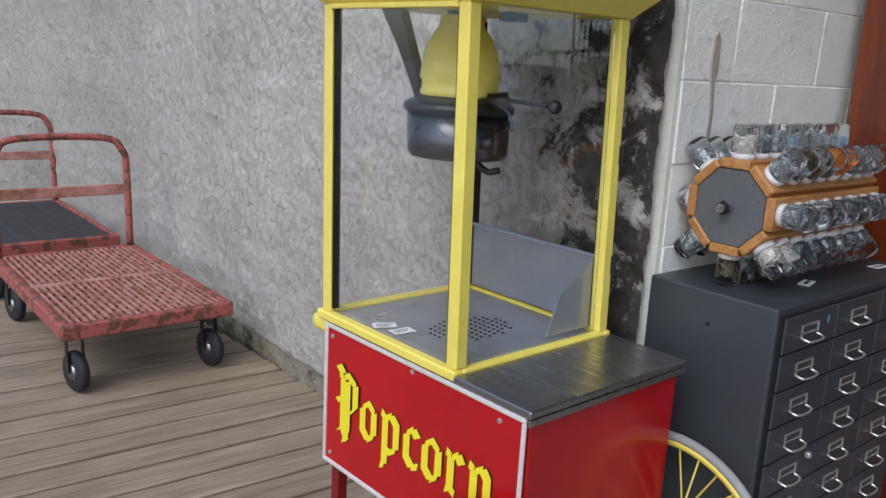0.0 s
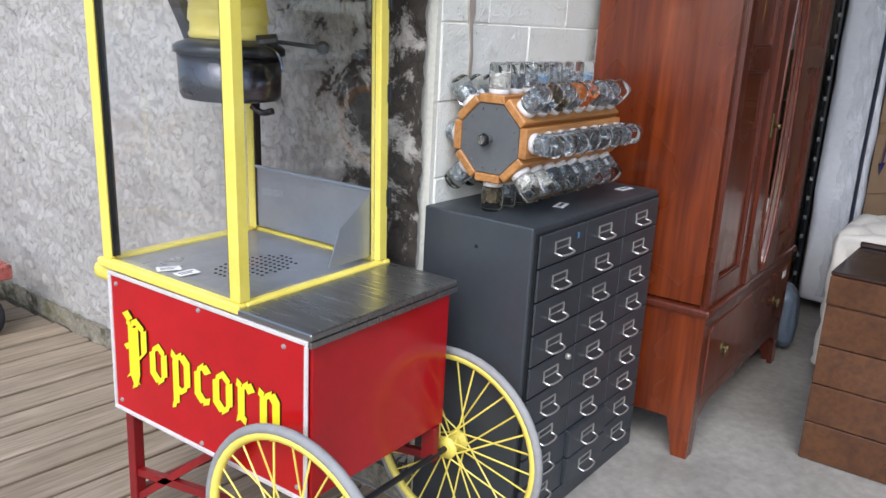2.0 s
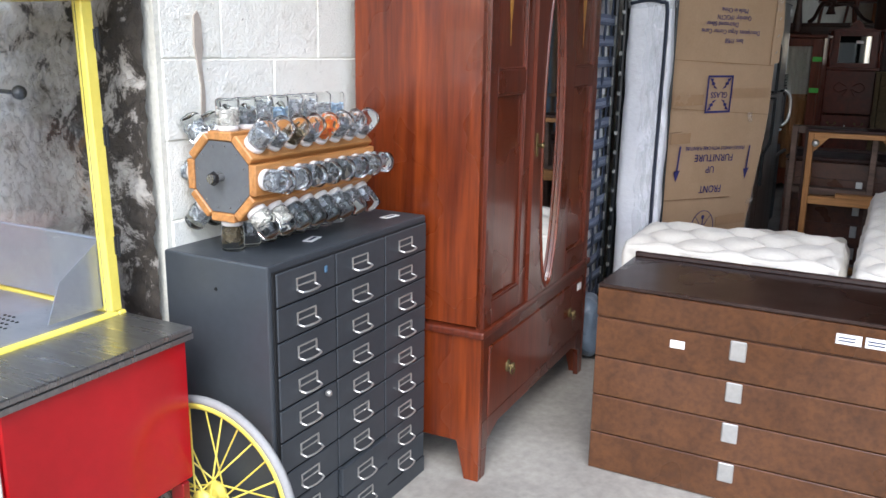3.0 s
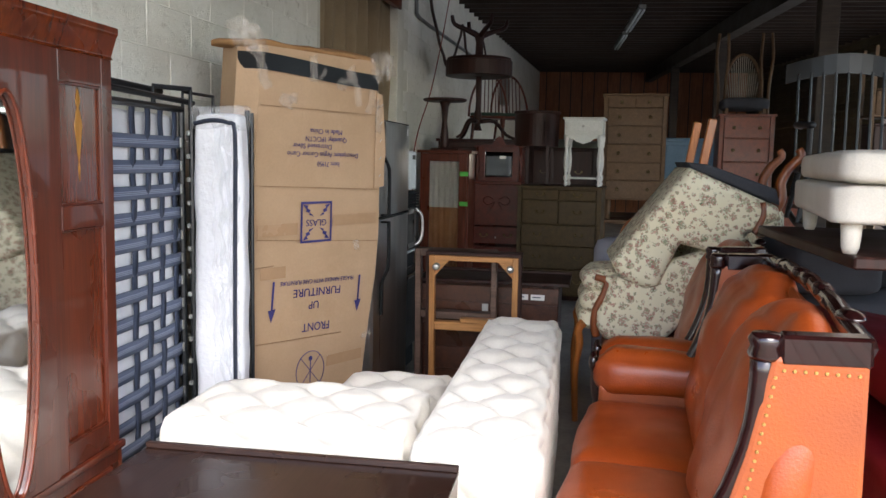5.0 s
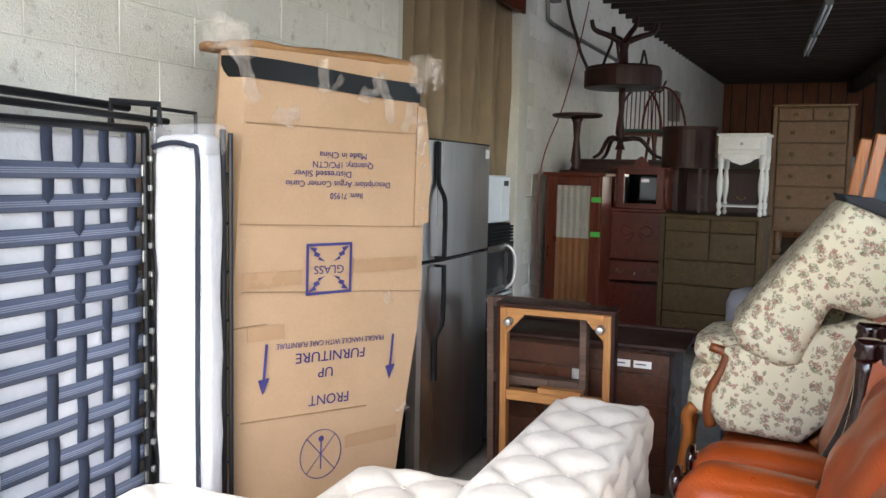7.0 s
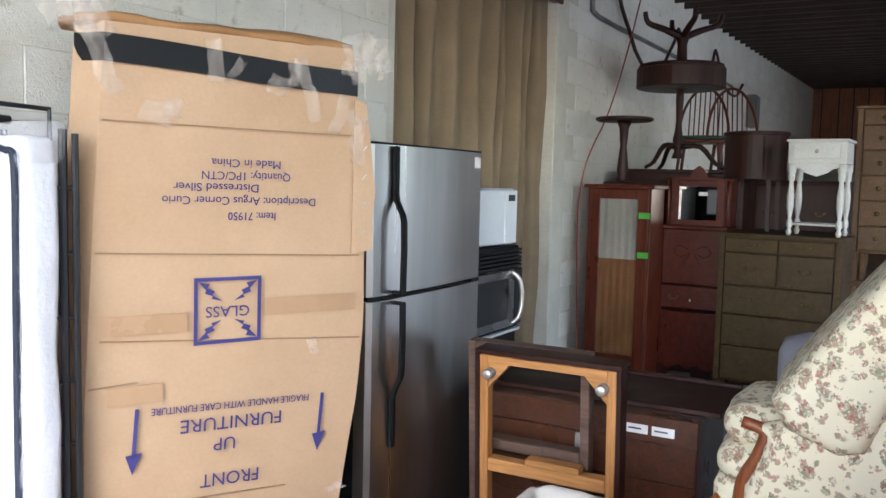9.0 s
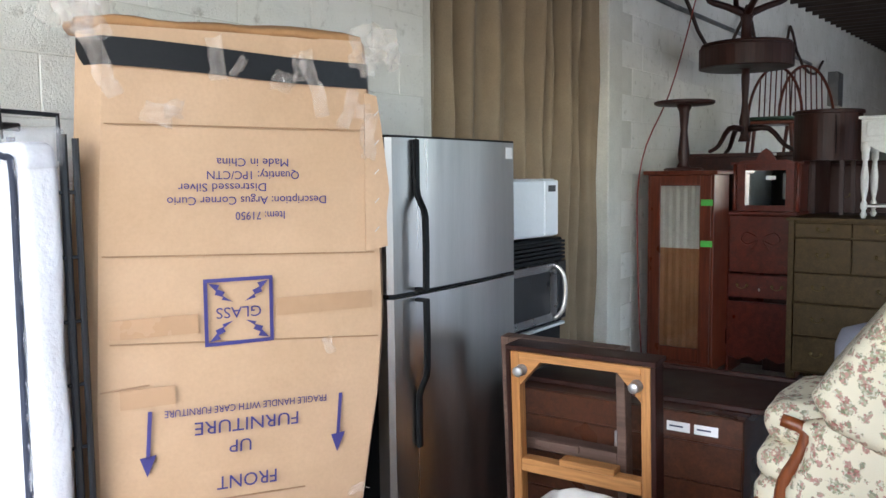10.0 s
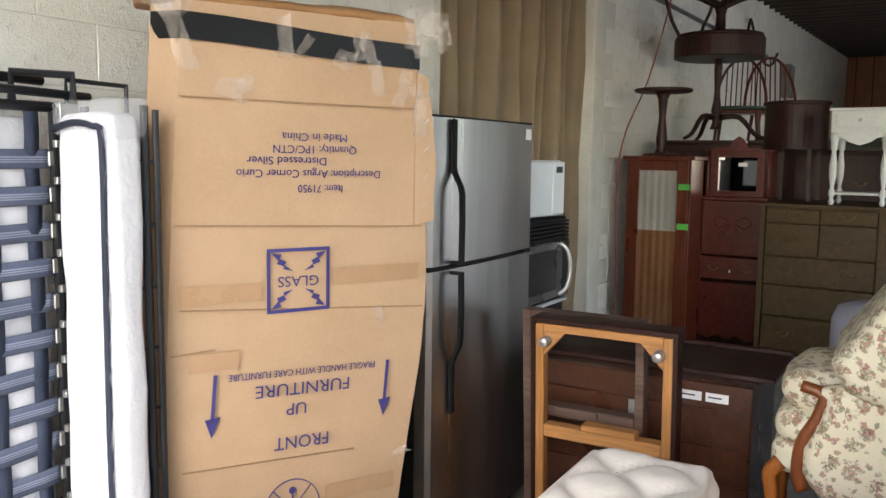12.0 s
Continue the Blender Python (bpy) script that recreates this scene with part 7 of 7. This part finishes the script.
def windsor_back(m, mm, label, padded=True):
    c = thing("spindle_chair", m, label, "chair", "spindle chairs at the back")
    part("seat", cushion(0, 0.44, 0, 0.42, 0.42, 0.455, 0.015, 0, 6), mm, c, smooth=True)
    if padded:
        part("seat_pad", cushion(0.01, 0.43, 0.0, 0.40, 0.455, 0.49, 0.016, 0.006, 6), m_green_pad, c, "green seat pad", smooth=True)
    hoop = [(0.22 - 0.24 * math.cos(t), 0.40 + 0.10 * math.sin(t), 0.46 + 0.52 * math.sin(t)) for t in [math.pi * i / 12 for i in range(13)]]
    part("hoop", pipe(hoop, 0.014, 8), mm, c, smooth=True)
    for i in range(7):
        x = 0.08 + 0.28 * i / 6
        s = math.sqrt(max(0, 1 - ((x - 0.22) / 0.24) ** 2))
        part("spindle", rod((x, 0.40, 0.45), (x, 0.40 + 0.10 * s, 0.46 + 0.52 * s), 0.007, seg=6), mm, c)
    for x in (0.05, 0.39):
        for y in (0.05, 0.37):
            part("leg", rod((x, y, 0.42), (x + (0.04 if x > 0.2 else -0.04), y + (0.04 if y > 0.2 else -0.04), 0), 0.018, 0.012, 8), mm, c)


o = thing("storage_bench", pose(11.0, 0.45, 0, 0, 0, -93), "dark plain cabinet carrying the spindle chairs", "cabinet")
part("carcass", box(0, 1.35, 0, 0.7, 0.0, 1.52, 0.006), m_dark, o)
part("top", box(-0.01, 1.36, -0.02, 0.71, 1.52, 1.545, 0.004), m_dark, o)
windsor_back(pose(11.1, 0.30, 1.546, 0, 0, -85), m_curio, "cherry bow-back spindle chair with a green seat pad")
windsor_back(pose(11.15, -0.08, 1.546, 0, 0, -70), m_curio, "cherry bow-back spindle chair turned aside")
# half-round cabinet on legs
c = thing("demilune_cabinet", pose(10.02, -0.55, 1.245 - 0.025), "dark half-round cabinet on slim square legs", "side cabinet")
part("case", lathe([(0.235, 0.40), (0.235, 0.74), (0.25, 0.745), (0.25, 0.765), (0.24, 0.77)], 40), m_dark, c)
for a in (0.7, 2.2, 3.8, 5.3):
    part("leg", bar((0.21 * math.cos(a), 0.21 * math.sin(a), 0.0), (0.2 * math.cos(a), 0.2 * math.sin(a), 0.41), 0.03, 0.03, None, (1, 0, 0)), m_dark, c)
part("door_line", box(-0.238, -0.234, -0.09, -0.085, 0.44, 0.72), m_gap, c)
o = thing("low_bureau", pose(9.86, -0.15, 0, 0, 0, -95), "dark bureau wedged behind the olive chest", "bureau")
part("carcass", box(0, 1.0, 0, 0.4, 0, 1.20, 0.006), m_dark, o)
part("top", box(-0.01, 1.01, -0.01, 0.41, 1.20, 1.22, 0.004), m_dark, o)

# blue trunk, mirror frame and chairs by the tall chests
c = thing("blue_dresser", pose(10.9, -1.98, 0, 0, 0, -94), "pale blue painted dresser between the tall chests", "dresser")
part("carcass", box(0, 0.62, 0, 0.4, 0.1, 1.72, 0.006), m_blue, c)
part("top", box(-0.02, 0.64, -0.02, 0.41, 1.72, 1.76, 0.006), m_blue, c)
for i in range(4):
    d = part("drawer", box(0.03, 0.59, -0.012, -0.001, 0.16 + i * 0.385, 0.16 + i * 0.385 + 0.36, 0.004), m_blue, c)
    part("knob", lathe([(0.008, 0), (0.016, 0.015), (0.01, 0.02)], 10, m=pose(0.31, -0.012, 0.34 + i * 0.385, 90, 0, 0)), m_brass, d)
for x in (0.02, 0.55):
    for y in (0.02, 0.33):
        part("foot", box(x, x + 0.05, y, y + 0.05, 0, 0.1, 0.003), m_blue, c)
c = thing("cane_chair", pose(10.05, -2.46, 1.99, 0, 0, -95), "chair with an arched corded back stacked on the red chest", "chair")
part("seat", cushion(0, 0.46, 0, 0.42, 0.05, 0.17, 0.04, 0.01, 6), m_grey_fabric, c, smooth=True)
part("back_frame", pipe([(0.05, 0.42, 0.12), (0.06, 0.44, 0.42), (0.13, 0.46, 0.60), (0.23, 0.47, 0.66), (0.33, 0.46, 0.60), (0.40, 0.44, 0.42), (0.41, 0.42, 0.12)], 0.016, 8), m_tall, c, smooth=True)
for x, lean in ((-0.02, -0.03), (0.05, 0.02), (0.42, -0.02), (0.49, 0.03)):
    part("post", pipe([(x, 0.36, 0.0), (x, 0.38, 0.3), (x + lean, 0.40, 0.6), (x + lean * 0.4, 0.42, 0.88)], 0.016, 8), m_tall, c, "upturned slender chair leg", smooth=True)
for i in range(16):
    x = 0.07 + 0.32 * i / 15
    h = 0.60 * math.sqrt(max(0.05, 1 - ((x - 0.23) / 0.185) ** 2))
    part("string", rod((0.10 + 0.26 * i / 15, 0.415, 0.17), (x, 0.455, 0.1 + h * 0.9), 0.003, seg=5), m_cream, c)
for x in (0.03, 0.4):
    for y in (0.03, 0.36):
        part("foot", box(x, x + 0.03, y, y + 0.03, 0, 0.06), m_tall, c)
c = thing("table_on_end", pose(11.5, -2.75, 0, 0, 0, -93), "pale wooden table frame turned up among the chairs", "table")
part("tabletop", box(0, 0.9, 0, 0.04, 0.0, 1.1, 0.004), m_redchest, c)
for x in (0.06, 0.8):
    for z in (0.08, 1.0):
        part("leg", bar((x, -0.001, z), (x, -0.6, z), 0.04, 0.04), m_tall, c)
shelf = thing("shelf_rack", pose(8.6, -3.42, 0, 0, 0, -94), "tall shelf rack crowded with old chairs", "shelf")
for z in (0.5, 1.0, 1.45, 1.9, 2.3):
    part("board", box(0, 1.5, 0, 0.4, z, z + 0.025, 0.003), m_tall, shelf)
for x in (0, 1.47):
    for y in (0, 0.37):
        part("upright", box(x, x + 0.03, y, y + 0.03, 0, 2.5, 0.003), m_tall, shelf)
random.seed(31)
for i, (z, n) in enumerate(((0.525, 4), (1.025, 5), (1.475, 5), (1.925, 4))):
    x = 0.05
    for j in range(n):
        w, h, d = random.uniform(0.14, 0.28), random.uniform(0.16, 0.36), random.uniform(0.18, 0.3)
        mm = random.choice((m_redchest, m_tall, m_dark, m_blue, m_orangewood, m_cream))
        o = part("storage_box", box(0, w, 0, d, 0, h, 0.012, 2), mm)
        part("lid", box(-0.006, w + 0.006, -0.006, d + 0.006, h - 0.001, h + 0.018, 0.004), mm, o)
        o.matrix_basis = pose(8.6, -3.42, 0, 0, 0, -94) @ pose(x, 0.05, z, 0, 0, random.uniform(-6, 6))
        tagged(o, "small dull box among the shelved furniture", "box", "boxes on the rack")
        x += w + random.uniform(0.03, 0.08)

# ---- wall and ceiling fittings ----
def at_wall(x, off, z):
    return WALL @ Vector((x, -off, z))


c = thing("conduit", Matrix(), "galvanised conduit bending along the block wall", "conduit")
part("tube", pipe([at_wall(9.62, 0.03, 3.35), at_wall(9.64, 0.03, 3.02), at_wall(9.8, 0.03, 2.93), at_wall(11.0, 0.03, 2.94), at_wall(12.9, 0.03, 2.96), at_wall(15.5, 0.03, 2.98)], 0.02, 8, smooth=2), m_galv, c, smooth=True)
part("junction_box", box(-0.12, 0.12, -0.1, 0.0, -0.06, 0.06, 0.006), m_galv, c, m=Matrix.Translation(at_wall(9.7, 0.005, 3.18)) @ pose(0, 0, 0, 0, 0, -2.86))
c = thing("switch_box", Matrix.Translation(at_wall(17.0, 0.0, 2.75)) @ pose(0, 0, 0, 0, 0, -2.86), "grey electrical switch box with a paper notice", "switch box")
part("body", box(-0.2, 0.2, -0.15, 0, -0.25, 0.25, 0.01), m_galv, c)
part("notice", box(0.24, 0.62, -0.006, -0.001, -0.35, 0.2), m_paper, c, "white paper notice")
c = thing("garland", Matrix(), "rusty chain swagged between hooks on the block wall", "chain")
pts = []
hooks = [(9.9, 3.5), (11.2, 2.6), (12.3, 3.25), (13.2, 2.75), (14.2, 3.3), (15.3, 2.85), (16.3, 3.2)]
for i, ((xa, za), (xb, zb)) in enumerate(zip(hooks, hooks[1:])):
    for q in range(6):
        t = q / 6
        pts.append(at_wall(xa + (xb - xa) * t, 0.05 + 0.01 * (q % 2), za + (zb - za) * t - 0.12 * math.sin(math.pi * t)))
part("chain", pipe(pts, 0.018, 6, smooth=2), m_chain, c)
c = thing("extension_cord", Matrix(), "red extension cord hanging down the wall", "cord")
part("cord", pipe([(9.42, 0.66, 0.02), (9.25, 0.63, 0.5), (9.24, 0.64, 0.9), (9.28, 0.66, 1.4), (9.35, 0.62, 1.75), (9.7, 0.56, 2.15), (10.0, 0.50, 2.7), (10.2, 0.45, 3.2)], 0.0055, 6), m_cord, c, smooth=True)
for i, (x0, x1) in enumerate(((11.8, 14.2), (14.7, 17.1))):
    z = roof_z((x0 + x1) / 2) - 0.37
    c = thing("strip_light", pose(x0, -1.75, z, 0, -2.2, 0), "unlit fluorescent strip light under the joists", "ceiling light", "strip lights")
    part("housing", box(0, x1 - x0, -0.045, 0.045, 0.03, 0.08, 0.006), m_galv, c)
    for y in (-0.024, 0.024):
        part("tube", rod((0.04, y, 0.012), (x1 - x0 - 0.04, y, 0.012), 0.014, seg=10), m_plastic_white, c, "white fluorescent tube", smooth=True)
    for x in (0.3, x1 - x0 - 0.3):
        part("hanger", rod((x, 0, 0.09), (x, 0, 0.36), 0.006, seg=6), m_frame_black, c)

# ---- platform trolleys on the deck ----


def trolley(m, mesh, label):
    c = thing("platform_trolley", m, label, "platform trolley", "platform trolleys")
    W, L, z = 0.69, 1.23, 0.30
    fr = part("deck_frame", box(0, W, 0, 0.035, z - 0.06, z, 0.006), m_rust, c, "rust-worn red steel frame")
    for b in (box(0, W, L - 0.035, L, z - 0.06, z, 0.006), box(0, 0.035, 0.036, L - 0.036, z - 0.06, z, 0.006), box(W - 0.035, W, 0.036, L - 0.036, z - 0.06, z, 0.006)):
        part("frame_rail", b, m_rust, fr)
    if mesh:
        for i in range(22):
            x = 0.05 + i * (W - 0.1) / 21
            part("deck_strip", box(x - 0.006, x + 0.006, 0.036, L - 0.036, z - 0.022, z - 0.003), m_rust_light, c)
        for j in range(8):
            y = 0.10 + j * (L - 0.2) / 7
            part("cross_strip", box(0.036, W - 0.036, y - 0.007, y + 0.007, z - 0.022, z - 0.0125), m_rust, c)
        b = bmesh.new()
        for i in range(21):
            for j in range(12):
                x, y = 0.05 + (i + 0.5) * (W - 0.1) / 21, 0.06 + (j + (i % 2) * 0.5) * (L - 0.12) / 12
                box(x - 0.009, x + 0.009, y - 0.003, y + 0.003, z - 0.02, z - 0.0045, 0, 1, b)
        part("deck_webs", b, m_rust, c)["kind"] = "stuff"
        part("middle_bar", box(0.036, W - 0.036, L * 0.5 - 0.022, L * 0.5 + 0.022, z - 0.014, z - 0.0025), m_rust_light, c)
        # black sheet added to stand in for the shadow beneath the open mesh
        part("under_tray", box(0.04, W - 0.04, 0.04, L - 0.04, z - 0.058, z - 0.05), m_plastic_black, c)
    else:
        for i in range(4):
            part("board", box(0.037 + i * 0.152, 0.037 + i * 0.152 + 0.148, 0.036, L - 0.036, z - 0.03, z - 0.001, 0.003), m_tar, c, "blackened deck board")
    hoop = [(0.03, L - 0.02, z), (0.03, L + 0.0, z + 0.40), (0.05, L + 0.0, z + 0.50), (0.14, L + 0.01, z + 0.565), (W - 0.14, L + 0.01, z + 0.565), (W - 0.05, L, z + 0.50), (W - 0.03, L, z + 0.40), (W - 0.03, L - 0.02, z)]
    h = part("handle", pipe(hoop, 0.018, 10, smooth=4), m_rust, c, "bent tube push handle, red paint flaking", smooth=True)
    part("handle_bar", box(0.04, W - 0.04, L - 0.012, L + 0.002, z + 0.27, z + 0.325, 0.004), m_rust_light, h)
    for x in (0.07, W - 0.07):
        for y in (0.09, L - 0.12):
            w = part("caster", lathe([(0.03, -0.02), (0.075, -0.018), (0.083, -0.01), (0.083, 0.01), (0.075, 0.018), (0.03, 0.02)], 20, m=pose(x, y, 0.083, 0, 90, 12)), m_black_rubber, c, "black rubber caster", smooth=True)
            part("caster_hub", lathe([(0.032, -0.023), (0.034, 0.0), (0.032, 0.023)], 14, m=pose(x, y, 0.083, 0, 90, 12)), m_steel, w, smooth=True)
            for s in (-1, 1):
                part("fork", bar((x + s * 0.03, y, 0.08), (x + s * 0.03, y + 0.02, z - 0.065), 0.006, 0.03, None, (0, 1, 0)), m_frame_black, w)
            part("swivel_plate", box(x - 0.045, x + 0.045, y - 0.04, y + 0.05, z - 0.068, z - 0.0605, 0.002), m_rust, w)


k = Nodes("flaking_red_paint")
v = k.coords((1, 1, 1))
n1, n2 = k.noise(v, 16, 6, 0.7), k.noise(v, 120, 3)
m_rust = k.done(k.mix(0.3, k.ramp(n1, [(0.38, rgb("9a4a44")), (0.5, rgb("a65a50")), (0.56, rgb("5c3a2c")), (0.68, rgb("7a4c30"))]), k.ramp(n2, [(0.3, (0.5, 0.5, 0.5)), (0.7, (1.2, 1.2, 1.2))]), "MULTIPLY"), 0.65, k.bump(n1, 0.3, 0.004))
k = Nodes("worn_pink_paint")
v = k.coords((1, 1, 1))
n1, n2 = k.noise(v, 12, 6, 0.7), k.noise(v, 120, 3)
m_rust_light = k.done(k.mix(0.3, k.ramp(n1, [(0.35, rgb("c09084")), (0.50, rgb("b07a6c")), (0.62, rgb("8a5a40"))]), k.ramp(n2, [(0.3, (0.6, 0.6, 0.6)), (0.7, (1.15, 1.15, 1.15))]), "MULTIPLY"), 0.6, k.bump(n1, 0.2, 0.003))
m_tar = wood("tarred_board", "3a3a3c", "262628", 0.6, "y")
trolley(pose(0.88, 3.125, 0, 0, 0, -2.0), True, "flat platform trolley with a punched rusty red deck")
trolley(pose(0.93, 4.58, 0, 0, 0, -2.0), False, "flat platform trolley with a blackened board deck")

# ---- odds and ends ----
m_drip = mat("dried_drip", "a89e92", "948a7e", rough=0.7, big=9, fine=60, bump=0.2)
o = part("stain", prism([(1.820, 1.44), (1.832, 1.452), (1.843, 1.43), (1.846, 1.36), (1.838, 1.33), (1.846, 1.25), (1.842, 1.17), (1.848, 1.10), (1.836, 1.10), (1.830, 1.18), (1.834, 1.27), (1.824, 1.33), (1.817, 1.37)], -0.0085, -0.0025, "xz"), m_drip, bpy.data.objects["wall_north_1"], "long grey drip stain on the paint")
m_bag = mat("grey_blue_bag", "6a7684", "566270", rough=0.35, big=8, fine=30, bump=0.6, depth=0.01)
o = part("plastic_bag", cushion(-0.10, 0.10, -0.06, 0.06, 0.0, 0.26, 0.05, 0.01, 12, rough=0.03, seed=6), m_bag, smooth=True)
o.matrix_basis = pose(3.72, 0.64, 0.012, 0, 0, 14)
tagged(o, "crumpled grey-blue plastic bag on the floor by the bed", "bag")
m_mirror_cloth = mat("pale_sheet", "8c8c80", "767668", rough=0.9)
o = part("dust_sheet", cushion(0, 1.3, -0.5, 0, 1.0, 1.72, 0.08, 0.03, 12, rough=0.05, seed=3), m_mirror_cloth, smooth=True)
part("stack", box(0.05, 1.25, -0.45, -0.05, 0, 1.02, 0.01), m_dark, o, "dark furniture under the sheet")
o.matrix_basis = pose(12.4, -0.1, 0, 0, 0, -93)
tagged(o, "pale dust sheet draped over stored furniture", "dust sheet")

# ---- pieces of floors and walls ----
deck = thing("deck", pose(0, 0, 0, 0, 0, -4.5), "weathered grey timber deck of straight planks", "deck", kind="structure")
random.seed(2)
PW = 0.142
proto = []
for q in range(3):
    b = box(-6.0, 1.72, 0.0, PW - 0.016, -0.045, -0.002, 0.003)
    proto.append(b)
first = [part("plank", b, m_plank, deck) for b in proto]
n = 0
for i in range(-36, 62):
    m = pose(1e-4 * (i % 7) + -0.0787 * i * PW + 0.02, i * PW, 0.0015 * random.uniform(-1, 1), random.uniform(-0.4, 0.4), 0, 0)
    if n < 3:
        first[n].matrix_basis = m
    else:
        again(first[n % 3], m)
    n += 1
# solid black slab stands in for the shade below the plank gaps
tagged(part("deck_joists", box(-6.2, 1.64, -6.0, 9.5, -0.3, -0.06), m_gap), "black slab painting the shade between the deck planks", "deck", kind="structure")

# painted blocks: 40 by 20 cm with recessed joints
def block_mesh(w, seed):
    rnd = random.Random(seed)
    b = bmesh.new()
    h, d, c = 0.1975, 0.016, 0.003
    lo = [b.verts.new((x, d, z)) for x, z in ((0, 0), (w, 0), (w, h), (0, h))]
    md = [b.verts.new((x, c, z)) for x, z in ((0, 0), (w, 0), (w, h), (0, h))]
    hi = [b.verts.new((x, rnd.uniform(-0.002, 0.002), z)) for x, z in ((c, c), (w - c, c), (w - c, h - c), (c, h - c))]
    for a, q in ((lo, md), (md, hi)):
        for i in range(4):
            b.faces.new((a[i], a[(i + 1) % 4], q[(i + 1) % 4], q[i]))
    b.faces.new(hi)
    bmesh.ops.recalc_face_normals(b, faces=b.faces[:])
    return b


wall1 = bpy.data.objects["wall_north_1"]
wall2 = bpy.data.objects["wall_north_2"]
full, half = [], []
for q in range(3):
    full.append(part("block", block_mesh(0.3975, q), m_block, wall1))
half = part("block", block_mesh(0.1975, 9), m_block, wall1)
used = set()
count = 0
random.seed(6)


def lay(src, host, x, z):
    global count
    m = pose(x, -0.0035 + random.uniform(-0.0015, 0.0015), z)
    if src.name not in used:
        used.add(src.name)
        src.matrix_basis = m
    else:
        again(src, m).parent = host
    count += 1


rest = bmesh.new()
for row in range(19):
    z = 0.016 + row * 0.2 - 0.08
    x = S0 + 0.006 + (0.2 if row % 2 else 0.0)
    if row % 2:
        lay(half, wall1, S0 + 0.006, z)
    while x + 0.2 <= S1 - 0.0:
        room = S1 - x
        if room >= 0.392:
            lay(full[random.randrange(3)], wall1, x, z)
        elif room >= 0.192:
            lay(half, wall1, x, z)
        x += 0.4
for row in range(22):
    z = 0.016 + row * 0.2 - 0.08
    x = S2 + 0.23 + (0.2 if row % 2 else 0.0)
    while x + 0.392 < S3:
        b = block_mesh(0.3975, row)
        b.transform(pose(x, -0.0035, z))
        join(rest, b)
        x += 0.4
o = part("far_blocks", rest, m_block, wall2)
o["kind"] = "stuff"
